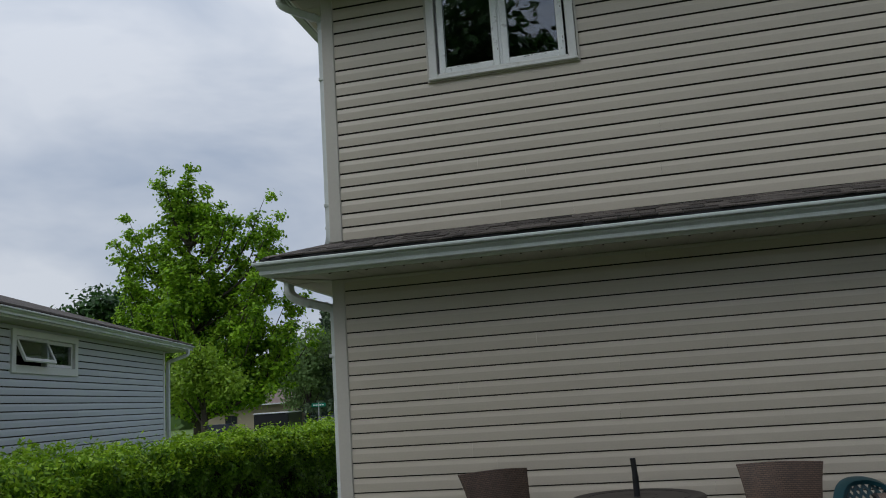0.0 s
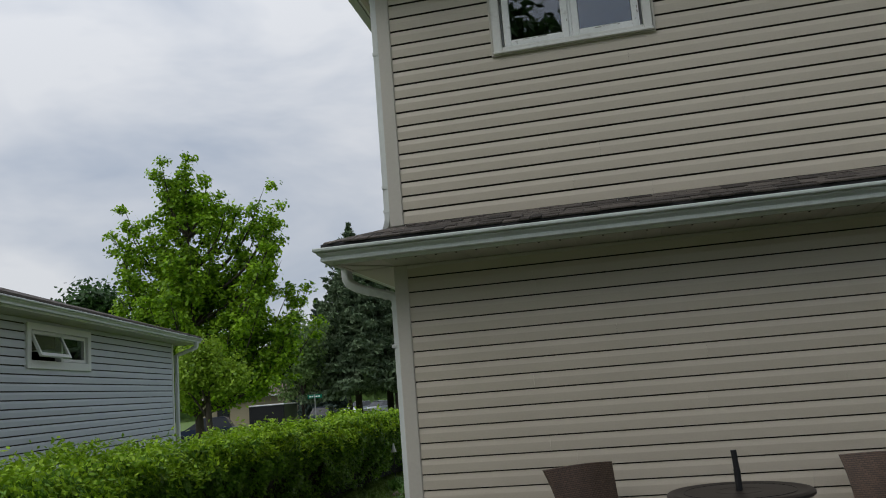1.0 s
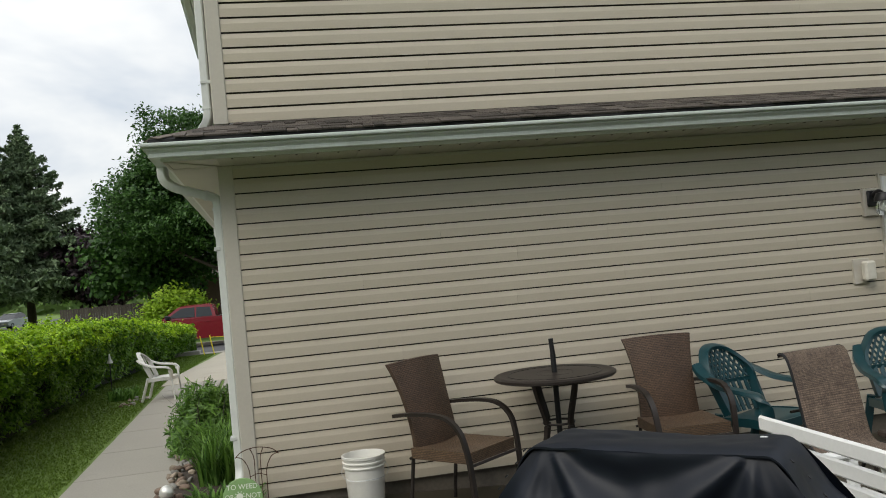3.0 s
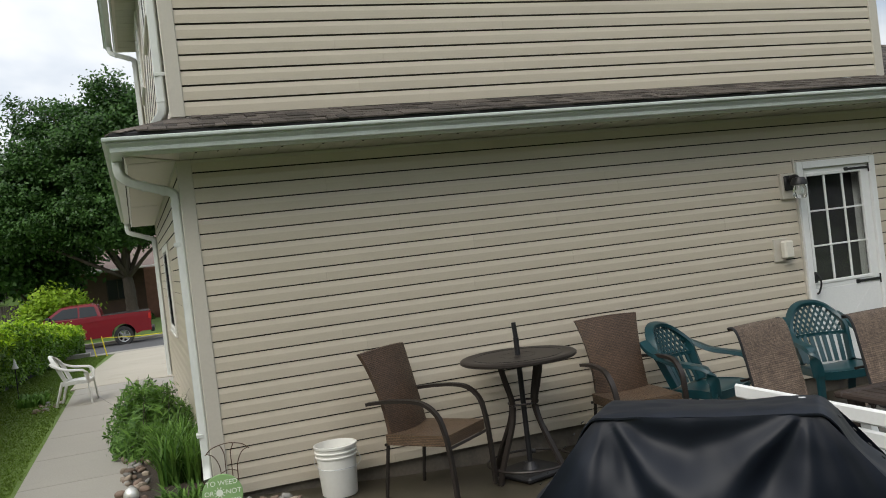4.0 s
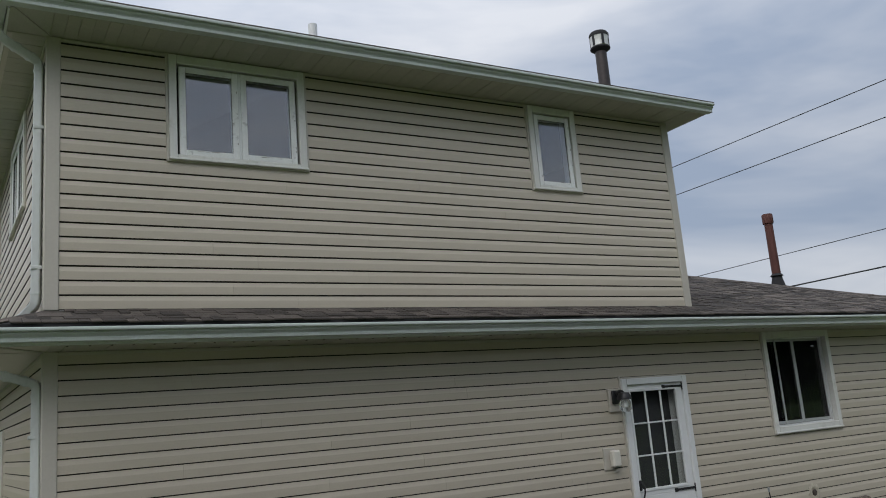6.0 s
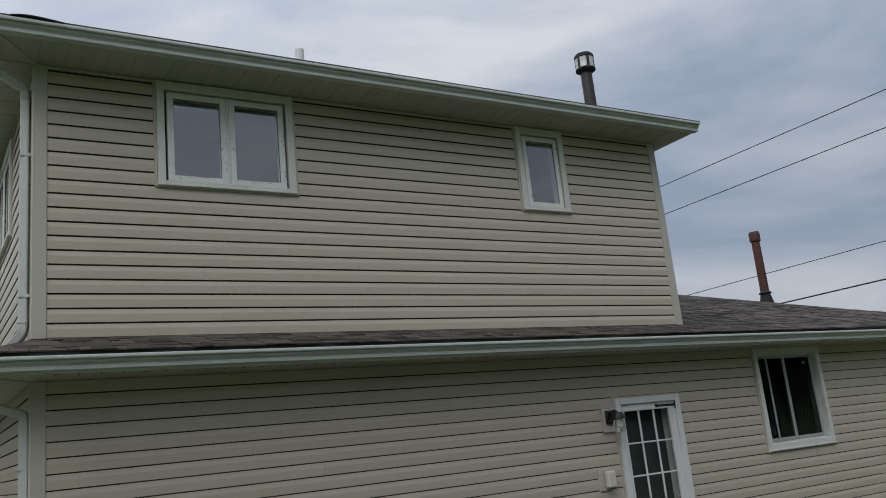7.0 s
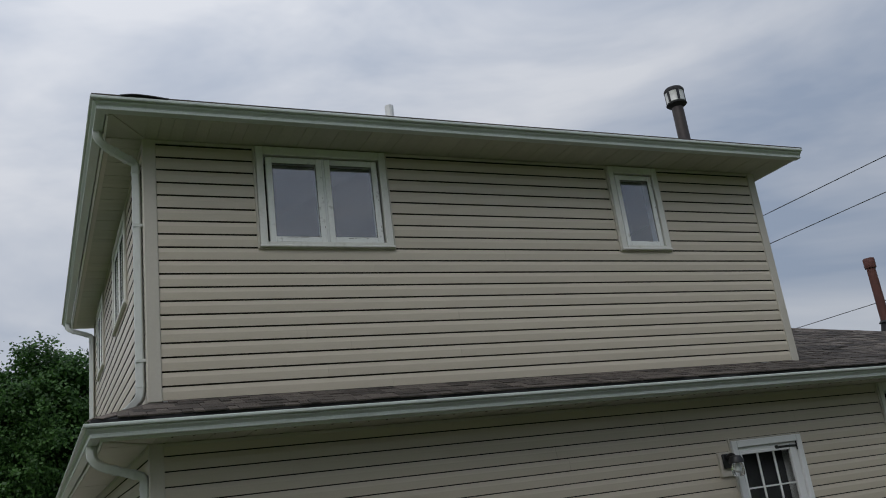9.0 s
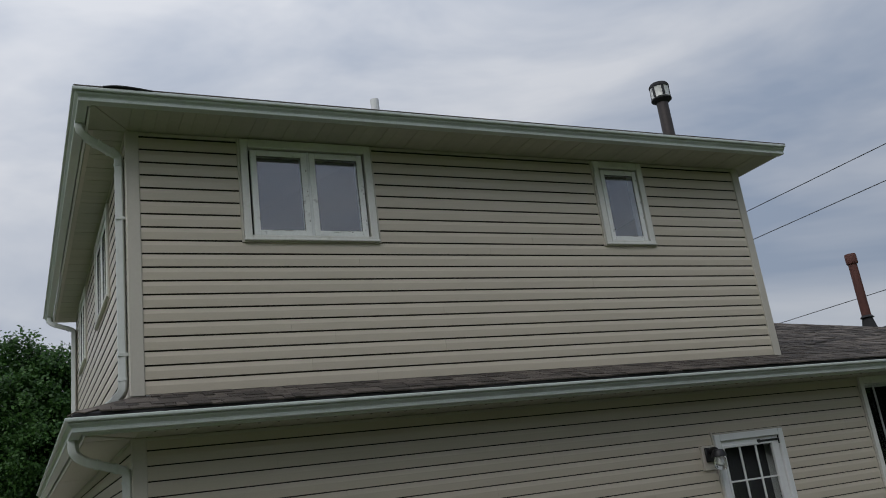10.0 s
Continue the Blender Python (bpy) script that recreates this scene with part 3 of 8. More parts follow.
def window(name, o, label, sashes, m=None, hung=False, mate=WHITE_WORN, curtains=False, pane=GLASS, flush=False):
    """A window in the opening o: casing, sill, and side-by-side sashes with panes."""
    x0, x1, z0, z1 = o
    win = thing(name, label, "window", m, kind="structure")
    low = 0.0 if hung else 0.032          # casement sashes reach down close to the sill
    part("window_casing", ring(x0 - 0.045, x1 + 0.045, z0 - 0.06, z1 + 0.06, (0.066, 0.066, 0.075 - low, 0.078), -0.042, 0.03), CASING, win, smooth=False)
    part("j_channel", ring(x0 - 0.066, x1 + 0.066, z0 - 0.078, z1 + 0.066, 0.018, -0.028, 0.004, 0.002), TRIM, win, "beige siding channel")
    part("window_sill", Geo().box(x0 - 0.052, x1 + 0.052, -0.052, 0.0, z0 - 0.066, z0 - 0.046, 0.004), CASING, win)
    part("jamb", ring(x0 + 0.001, x1 - 0.001, z0 + 0.001 - low, z1 - 0.001, 0.032, 0.036, 0.14, 0.002), WHITE, win)
    n = sashes
    w = (x1 - x0 - 0.064) / n
    for i in range(n):
        a, b = x0 + 0.032 + i * w, x0 + 0.032 + (i + 1) * w
        if i and not hung:
            part("mullion", Geo().box(a - 0.011, a + 0.011, -0.026, 0.06, z0 - low * 0.4, z1 - 0.03, 0.003), WHITE, win)
        pad = 0.012 if n > 1 else 0.004
        dy = 0.0 if flush else 0.055 + 0.02 * i if hung else 0.0
        sw = 0.026 if hung else 0.054
        bot, rail = z0 + 0.036 - low * 1.6, sw + (0.012 if hung else -0.004)
        sash = part("sash", ring(a + pad, b - pad, bot, z1 - 0.036, (sw, sw, rail, sw), -0.030 + dy, (0.035 if not hung else -0.010) + dy, 0.004), mate, win)
        part("weather_seal", ring(a + pad - 0.004, b - pad + 0.004, bot - 0.004, z1 - 0.032, 0.006, 0.0 + dy, 0.02 + dy, 0.0), SEAL, win, "grey gap round the sash")
        part("gasket", ring(a + pad + sw - 0.003, b - pad - sw + 0.003, bot + rail - 0.003, z1 - sw - 0.033, 0.006, -0.022 + dy, -0.0165 + dy, 0.0), SEAL if not hung else BLACK_IRON, sash, "dark glazing gasket")
        if mate is WHITE_WORN:
            rn, fx = random.Random(int(x0 * 100) + i), a + pad + sw
            while fx < b - pad - sw - 0.03:
                wd = rn.uniform(0.012, 0.075)
                if rn.random() < 0.62:
                    hb_ = bot + rail - rn.uniform(0.006, 0.016)
                    part("bare_wood", Geo().box(fx, min(fx + wd, b - pad - sw), -0.0318, -0.027, hb_, hb_ + rn.uniform(0.003, 0.009), 0.001), WEATHERED_WOOD, sash, "bare grey wood where the paint has peeled")
                fx += wd + rn.uniform(0.0, 0.03)
            for q in range(3):
                hz = bot + rail + (z1 - bot) * rn.uniform(0.05, 0.8)
                part("bare_wood", Geo().box(b - pad - 0.016, b - pad - 0.009, -0.0318, -0.027, hz, hz + rn.uniform(0.01, 0.03), 0.001), WEATHERED_WOOD, sash, "bare grey wood where the paint has peeled")
        part("pane", Geo().box(a + pad + sw - 0.004, b - pad - sw + 0.004, -0.016 + dy, -0.011 + dy, bot + rail - 0.004, z1 - sw - 0.032), pane, sash).visible_shadow = False
    if hung:
        mx = x0 + 0.20 * (x1 - x0)
        part("stile", Geo().box(mx - 0.011, mx + 0.011, 0.012 if not flush else -0.036, 0.026 if not flush else -0.030, z0 + 0.04, z1 - 0.04, 0.002), mate, win, "grey aluminium stile of the inner sash")
    if pane is GLASS_DARK:
        ys = -0.0335 if flush else 0.105
        part("insect_screen", Geo().box(x0 + 0.034, x1 - 0.034, ys, ys + 0.0015, z0 + 0.04, z1 - 0.04), SCREEN, win, "fine dark insect screen")
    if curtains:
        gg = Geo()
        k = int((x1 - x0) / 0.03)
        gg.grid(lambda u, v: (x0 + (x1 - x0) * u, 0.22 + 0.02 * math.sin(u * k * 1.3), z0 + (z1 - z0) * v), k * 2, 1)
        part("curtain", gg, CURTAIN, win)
    return win


window("window_1", W1, "white double casement window with peeling paint on its bottom rails", 2)
window("window_2", W2, "white single casement window with peeling paint", 1)
window("window_3", KW, "white sliding window with dark glass beside the back door", 2, hung=True, mate=ALUMINIUM, curtains=True, pane=GLASS_DARK)
window("window_4", (-SW[1], -SW[0], SW[2], SW[3]), "white window in the ground-floor side wall", 2, m=SIDE, hung=True, mate=ALUMINIUM, pane=GLASS_DARK, flush=True)
window("window_5", (-SU1[1], -SU1[0], SU1[2], SU1[3]), "white window in the upper side wall", 2, m=SIDE)
window("window_6", (-SU2[1], -SU2[0], SU2[2], SU2[3]), "white window at the far end of the upper side wall", 2, m=SIDE)

# the back door: a white storm door with nine panes
door = thing("door_1", "closed white storm door with a nine-pane glass and black hardware", "door", kind="structure")
x0, x1, z0, z1 = DR
part("door_casing", Geo().box(x0 - 0.055, x0 + 0.012, -0.05, 0.03, z0, z1 + 0.055, 0.004).box(x1 - 0.012, x1 + 0.055, -0.05, 0.03, z0, z1 + 0.055, 0.004)
     .box(x0 + 0.012, x1 - 0.012, -0.05, 0.03, z1 - 0.012, z1 + 0.055, 0.004), WHITE, door)
part("j_channel", Geo().box(x0 - 0.075, x0 - 0.056, -0.028, 0.004, z0, z1 + 0.09, 0.002).box(x1 + 0.056, x1 + 0.072, -0.028, 0.004, z0, z1 + 0.072, 0.002)
     .box(x0 - 0.056, x1 + 0.056, -0.028, 0.004, z1 + 0.056, z1 + 0.072, 0.002), TRIM, door, "beige siding channel round the door")
part("threshold", Geo().box(x0 - 0.03, x1 + 0.03, -0.09, 0.1, z0 - 0.02, z0 + 0.02, 0.004), FOUNDATION, door, "grey concrete threshold")
a, b, zc, gx0, gx1, gz0, gz1 = x0 + 0.014, x1 - 0.014, z0 + 0.022, x0 + 0.065, x1 - 0.115, 1.055, 2.06
leaf = part("door_leaf", Geo().box(a, b, -0.022, 0.012, zc, 0.985, 0.004).box(a, gx0 - 0.02, -0.022, 0.012, 0.985, z1 - 0.014, 0.003)
            .box(gx1 + 0.02, b, -0.022, 0.012, 0.985, z1 - 0.014, 0.003).box(gx0 - 0.02, gx1 + 0.02, -0.022, 0.012, gz1 + 0.02, z1 - 0.014, 0.003)
            .box(gx0 - 0.02, gx1 + 0.02, -0.022, 0.012, 0.985, gz0 - 0.02, 0.003), WHITE, door)
part("glass_frame", ring(gx0 - 0.028, gx1 + 0.028, gz0 - 0.028, gz1 + 0.028, 0.03, -0.03, 0.008, 0.004), WHITE, leaf)
for i in range(3):
    for j in range(3):
        pa, pb = gx0 + (gx1 - gx0) * i / 3, gx0 + (gx1 - gx0) * (i + 1) / 3
        qa, qb = gz0 + (gz1 - gz0) * j / 3, gz0 + (gz1 - gz0) * (j + 1) / 3
        part("pane", Geo().box(pa + 0.002, pb - 0.002, -0.008, -0.003, qa + 0.002, qb - 0.002), GLASS_DARK, leaf).visible_shadow = False
for i in (1, 2):
    xx = gx0 + (gx1 - gx0) * i / 3
    zz = gz0 + (gz1 - gz0) * i / 3
    part("muntin", Geo().box(xx - 0.008, xx + 0.008, -0.02, 0.004, gz0, gz1, 0.003), WHITE, leaf)
    part("muntin", Geo().box(gx0, gx1, -0.018, 0.002, zz - 0.008, zz + 0.008, 0.003), WHITE, leaf)
part("brace", Geo().sweep([(a + 0.10, -0.024, zc + 0.12), (b - 0.10, -0.024, 0.90)], [(-0.045, -0.0012), (0.045, -0.0012), (0.045, 0.0012), (-0.045, 0.0012)], up=(0, -1, 0)), WHITE, leaf, "flat diagonal brace of the lower panel")
for zz in (z1 - 0.055, 1.00):
    part("strap_hinge", Geo().box(b - 0.28, b + 0.005, -0.034, -0.022, zz - 0.012, zz + 0.012, 0.003).box(b - 0.30, b - 0.25, -0.032, -0.022, zz - 0.02, zz + 0.02, 0.006)
         .tube([(b + 0.004, -0.03, zz - 0.045), (b + 0.004, -0.03, zz + 0.045)], 0.009), BLACK_IRON, leaf, "black strap hinge")
part("door_handle", Geo().box(a + 0.012, a + 0.05, -0.036, -0.022, 1.045, 1.15, 0.006)
     .tube(arc([(a + 0.03, -0.03, 1.13), (a + 0.03, -0.075, 1.11), (a + 0.034, -0.085, 1.04), (a + 0.025, -0.06, 0.96), (a + 0.03, -0.03, 0.94)]), 0.009, 6), BLACK_IRON, leaf, "black pull handle", smooth=True)
inner = part("inner_door", Geo().box(a, b, 0.11, 0.14, zc, z1 - 0.02), WHITE, door, "white inner door behind the storm door")
# opaque sheet; its dark grey stands for the dimness behind the door panes
part("glass_shade", Geo().box(gx0 - 0.01, gx1 + 0.01, 0.104, 0.109, gz0 - 0.01, gz1 + 0.01), CURTAIN, inner, "opaque grey sheet painted as the dim glazing of the inner door")


# ---- eaves, gutters and roofs ----
def k_gutter(d=0.115, h=0.098, t=0.004):
    """Section of a K-style gutter: (outwards, up)."""
    out = [(0, h), (0, 0), (0.60 * d, 0.0), (0.635 * d, 0.03 * h), (0.635 * d, 0.26 * h), (0.60 * d, 0.30 * h), (0.66 * d, 0.40 * h), (0.79 * d, 0.52 * h), (0.84 * d, 0.62 * h), (0.80 * d, 0.70 * h), (d, 0.735 * h), (1.03 * d, 0.80 * h), (1.03 * d, 0.94 * h), (d, h), (d - 0.018, h), (d - 0.018, h - 0.008)]
    ins = [(d - t * 2, h - 0.010), (d - t, 0.78 * h), (0.78 * d - t, 0.74 * h), (0.76 * d - t, 0.57 * h), (0.58 * d - t, 0.36 * h), (0.54 * d, t), (t, t), (t, h)]
    return out + ins


def gutter_run(points, label):
    """One gutter along points; the section stands out to the right-hand side of the way."""
    gg = Geo()
    pts = [Vector(p) for p in points]
    sec = k_gutter()
    k, c, n = len(gg.v), len(sec), len(pts)
    for i, p in enumerate(pts):
        d0 = (pts[i] - pts[i - 1]).normalized() if i else (pts[1] - pts[0]).normalized()
        d1 = (pts[i + 1] - pts[i]).normalized() if i < n - 1 else d0
        s0, s1 = d0.cross(Vector((0, 0, 1))), d1.cross(Vector((0, 0, 1)))
        mit = (s0 + s1).normalized()
        mit = mit / max(0.3, mit.dot(s0))
        gg.v += [tuple(p + mit * a + Vector((0, 0, b))) for a, b in sec]
    for i in range(n - 1):
        for j in range(c):
            a, b = k + i * c + j, k + i * c + (j + 1) % c
            gg.f.append((a, b, b + c, a + c))
    gg.f += [tuple(range(k, k + c)), tuple(range(k + (n - 1) * c, k + n * c))]
    ob = part("gutter", gg, GUTTER)
    return tagged(ob, label, "gutter", kind="structure")


def sx(y):
    return -SKEW * y


GZ, UGZ = 2.684, 5.192           # gutter bottoms
FY = -0.405                    # face of the fascia
gutter_run([(sx(7.8) - 0.39, 7.8, GZ), (-0.375, FY, GZ), (HOUSE_R + 0.4, FY, GZ)], "long white aluminium gutter under the lower roof, weather-stained")
gutter_run([(sx(6.8) - 0.34, 6.8, UGZ), (-0.325, FY - 0.03, UGZ), (7.02, FY - 0.03, UGZ)], "white aluminium gutter along the upper eave, weather-stained")

fascia = part("fascia", Geo().box(-0.375, HOUSE_R + 0.4, FY, FY + 0.02, LOW1 + 0.004, LOW1 + 0.14).box(-7.8, 0.4, -0.375, -0.355, LOW1 + 0.004, LOW1 + 0.14, m=SIDE), WHITE)
tagged(fascia, "white fascia board behind the lower gutter", "fascia", kind="structure")
fascia = part("fascia", Geo().box(-0.325, 7.0, FY - 0.03, FY - 0.01, UP1 + 0.004, UP1 + 0.12).box(-6.8, 0.42, -0.325, -0.305, UP1 + 0.004, UP1 + 0.12, m=SIDE)
              .box(6.98, 7.0, FY - 0.01, 6.8, UP1 + 0.004, UP1 + 0.12), WHITE)
tagged(fascia, "white fascia board behind the upper gutter", "fascia", kind="structure")


def soffit(x0, x1, out, z, m, label, pitch=0.1, mate=SOFFIT):
    """A soffit that runs from the wall out to the fascia: a backing sheet and its boards, with small steps between them."""
    base = tagged(part("soffit", Geo().box(x0, x1, -out, 0.004, z + 0.0125, z + 0.02), mate, m=m), label, "soffit", kind="structure")
    n = max(1, int(round((x1 - x0) / pitch)))
    w = (x1 - x0) / n
    board = mesh_of("soffit_board", Geo().box(0.001, w - 0.001, -out, 0.004, 0.0, 0.012), mate)
    for i in range(n):
        part("soffit_board", board, mate, base, m=pose(x0 + i * w, 0, z + (0.0025 if i % 3 == 0 else 0.0)) )
    return base


soffit(0.0, HOUSE_R + 0.39, -FY - 0.002, LOW1, None, "vented beige soffit under the lower eave")
soffit(-7.78, 0.0, 0.353, LOW1, SIDE, "plain cream soffit under the side eave", 1.3, TRIM)
soffit(0.0, 6.975, -FY + 0.028, UP1, None, "vented beige soffit under the upper eave")
soffit(-6.78, 0.0, 0.303, UP1, SIDE, "vented beige soffit under the upper side eave")
tagged(part("soffit", Geo().box(-0.353, -0.001, FY + 0.002, 0.0, LOW1 + 0.003, LOW1 + 0.02).box(-0.36, -0.34, FY + 0.002, 0.0, LOW1 - 0.004, LOW1 + 0.01), TRIM), "cream soffit at the lower corner", "soffit", kind="structure")
tagged(part("soffit", Geo().box(-0.303, -0.001, FY - 0.028, 0.0, UP1 + 0.003, UP1 + 0.02), SOFFIT), "beige soffit at the upper corner", "soffit", kind="structure")
tagged(part("soffit", Geo().box(UP_R + 0.001, 6.975, 0.004, 6.7, UP1 + 0.002, UP1 + 0.02), SOFFIT), "beige soffit under the upper end eave", "soffit", kind="structure")
for zc, w_, nm_ in ((UP1, 0.303, "upper"), (LOW1, 0.353, "lower")):
    mitre = Geo().sweep([(-w_ + 0.01, FY + (0.0 if nm_ == "lower" else -0.02), zc - 0.001), (-0.004, -0.006, zc - 0.001)], [(-0.02, -0.004), (0.02, -0.004), (0.02, 0.003), (-0.02, 0.003)])
    tagged(part("soffit_mitre", mitre, SOFFIT), "raised mitre strip where the two soffits meet", "trim", kind="structure")
gg = Geo()
for k in range(52):
    gg.box(0.10 + k * 0.15, 0.113 + k * 0.15, FY + 0.006, FY + 0.03, LOW1 - 0.0035, LOW1 - 0.0005)
tagged(part("soffit_slots", gg, SHADED_SHEATHING), "dark slots along the outer edge of the soffit", "soffit", kind="structure")
tagged(part("trim", Geo().box(-6.7, 0.0, -0.300, -0.262, UP1 - 0.006, UP1 - 0.001, 0.002), TRIM, m=SIDE), "pale strip along the outer edge of the upper side soffit", "trim", kind="structure")
# frieze and under-sill trims along the wall tops and foot
for x_0, x_1, z_, m in ((0.085, HOUSE_R, LOW1 - 0.028, None), (0.085, UP_R - 0.085, UP1 - 0.03, None), (-7.4, -0.085, LOW1 - 0.028, SIDE), (-6.4, -0.085, UP1 - 0.03, SIDE)):
    tagged(part("trim", Geo().box(x_0, x_1, -0.022, -0.0, z_, z_ + 0.026, 0.003), TRIM, m=m), "beige trim under the soffit", "trim", kind="structure")
tagged(part("trim", Geo().box(0.09, UP_R - 0.09, -0.010, 0.004, UP0 - 0.022, UP0 - 0.004, 0.003), WHITE), "thin white flashing above the lower roof", "trim", kind="structure")

PITCH = 0.333
RZ = 2.810                      # roof edge height at the eave, y = -0.46


def hip(x0, x1, y0, y1, z, holes=None, t=0.03):
    """Hip roof planes over a rectangle."""
    h = (y1 - y0) / 2
    zr = z + PITCH * h
    a, b = (x0 + h, (y0 + y1) / 2, zr), (x1 - h, (y0 + y1) / 2, zr)
    if b[0] < a[0]:
        mx = (x0 + x1) / 2
        a = b = (mx, (y0 + y1) / 2, z + PITCH * (x1 - x0) / 2)
    gg = Geo()
    c = [(x0, y0, z), (x1, y0, z), (x1, y1, z), (x0, y1, z)]
    for dz in (0, -t):
        q = [(p[0], p[1], p[2] + dz) for p in c]
        a2, b2 = (a[0], a[1], a[2] + dz), (b[0], b[1], b[2] + dz)
        gg.face(q[0], q[1], b2, a2).face(q[1], q[2], b2).face(q[2], q[3], a2, b2).face(q[3], q[0], a2)
    for i in range(4):
        p, q = c[i], c[(i + 1) % 4]
        gg.face(p, q, (q[0], q[1], q[2] - t), (p[0], p[1], p[2] - t))
    return gg


upper_roof = part("roof_upper", hip(-0.43, 7.05, -0.53, 6.9, 5.314), SHINGLE)
tagged(upper_roof, "dark brown shingle hip roof over the upper floor", "roof", kind="structure")

# lower roof: a skirt along the back and side, and the hip roof east of the upper floor
EX = HOUSE_R + 0.46
EY = -0.475
RH = (7.9 - EY) / 2
g = Geo()
t = 0.022
for dz in (0, -t):
    def P(x, y):
        return (x, y, RZ + PITCH * min(y - EY, EX - x) + dz)
    g.face(P(-0.44, EY), P(UP_R, EY), P(UP_R, 0.0), P(0.0, 0.0))
    g.face(P(UP_R, EY), P(EX, EY), P(EX - RH, EY + RH), P(UP_R, EY + RH))
    g.face(P(EX, EY), (EX, 7.9, RZ + dz), P(EX - RH, EY + RH))
    g.face((UP_R, EY + RH, RZ + PITCH * RH + dz), P(EX - RH, EY + RH), (EX, 7.9, RZ + dz), (UP_R, 7.9, RZ + dz))
    g.face((-0.44, EY, RZ + dz), (0, 0, RZ - PITCH * EY + dz), (sx(6.45), 6.45, RZ - PITCH * EY + dz), (sx(7.8) - 0.44, 7.9, RZ + dz))
    g.face((sx(6.45), 6.45, RZ - PITCH * EY + dz), (sx(7.8) - 0.44, 7.9, RZ + dz), (UP_R, 7.9, RZ + dz), (UP_R, 6.45, RZ - PITCH * EY + dz))
g.face((-0.44, EY, RZ), (EX, EY, RZ), (EX, EY, RZ - t), (-0.44, EY, RZ - t))
g.face((-0.44, EY, RZ), (sx(7.8) - 0.44, 7.9, RZ), (sx(7.8) - 0.44, 7.9, RZ - t), (-0.44, EY, RZ - t))
lower_roof = part("roof_lower", g, SHINGLE_FELT)
tagged(lower_roof, "low-pitched lower roof of weathered brown asphalt shingles", "roof", kind="structure")
g = Geo().box(0.1, EX - 0.5, 0.16, DEPTH_LOW, LOW1 + 0.03, LOW1 + 0.05)
tagged(part("ceiling", g, ROOM_SHADE), "ceiling over the ground floor", "ceiling", kind="structure")


def elbows(points, r=0.045, n=3):
    """A line of straight runs with short rounded bends."""
    p = [Vector(q) for q in points]
    out = [p[0]]
    for i in range(1, len(p) - 1):
        a, b = p[i - 1] - p[i], p[i + 1] - p[i]
        k = min(r, a.length * 0.45, b.length * 0.45)
        u, v = p[i] + a.normalized() * k, p[i] + b.normalized() * k
        out += [u * (1 - t) ** 2 + p[i] * 2 * t * (1 - t) + v * t * t for t in [j / n for j in range(n + 1)]]
    return out + [p[-1]]


def downspout(points, label, w=0.064, d=0.076, straps=()):
    """Rectangular pipe with crisp elbows, a crimped collar below each bend, and wall straps."""
    sp = thing("downspout", label, "downspout", kind="structure")

    def sec(w, d):
        return [(-w / 2 + 0.008, -d / 2), (w / 2 - 0.008, -d / 2), (w / 2, -d / 2 + 0.008), (w / 2, d / 2 - 0.008), (w / 2 - 0.008, d / 2), (-w / 2 + 0.008, d / 2), (-w / 2, d / 2 - 0.008), (-w / 2, -d / 2 + 0.008)]
    part("pipe", Geo().sweep(elbows(points), sec(w, d), up=(0.35, 1, 0.05)), SPOUT, sp, smooth=True)
    p = [Vector(q) for q in points]
    for i in range(1, len(p) - 1):
        if p[i].z < 1.0:
            continue
        for q in (p[i - 1], p[i + 1]):
            u = q - p[i]
            if u.length > 0.16:
                e = p[i] + u.normalized() * 0.075
                part("collar", Geo().sweep([e, e + u.normalized() * 0.022], sec(w + 0.009, d + 0.009), up=(0.35, 1, 0.05)), SPOUT, sp, "raised joint of the pipe")
    for s in straps:
        part("strap", Geo().box(s[0] - w / 2 - 0.008, s[0] + w / 2 + 0.02, s[1] - d / 2 - 0.006, s[1] + d / 2 + 0.006, s[2] - 0.014, s[2] + 0.014, 0.003), SPOUT, sp)
    return sp


# near lower corner: outlet in the side gutter, elbow back to the corner post, pipe down to a shoe
downspout([(-0.42, 0.02, 2.70), (-0.42, 0.02, 2.585), (-0.34, 0.045, 2.525), (-0.046, 0.095, 2.435), (-0.046, 0.095, 0.37), (-0.05, 0.03, 0.29)],
          "white downspout with elbows at the lower corner of the house", straps=((-0.062, 0.10, 2.05), (-0.062, 0.10, 0.62)))
downspout([(-0.37, -0.08, 5.22), (-0.37, -0.08, 5.135), (-0.31, -0.04, 5.09), (-0.06, 0.11, 5.01), (-0.06, 0.11, 3.04), (-0.13, 0.22, 2.965), (-0.30, 1.8, 2.90)],
          "white downspout from the upper gutter, its foot laid along the lower roof", straps=((-0.06, 0.11, 4.45), (-0.06, 0.11, 3.32)))
yy = 7.2
downspout([(sx(yy) - 0.43, yy + 0.2, 2.70), (sx(yy) - 0.43, yy + 0.2, 2.56), (sx(yy) - 0.06, yy + 0.2, 2.42), (sx(yy) - 0.06, yy + 0.2, 0.30)],
          "white downspout at the far lower corner of the house")
yy = 6.25
downspout([(sx(yy) - 0.38, yy + 0.2, 5.22), (sx(yy) - 0.38, yy + 0.2, 5.10), (sx(yy) - 0.06, yy + 0.1, 4.97), (sx(yy) - 0.06, yy + 0.1, 3.0)],
          "white downspout at the far upper corner of the house")

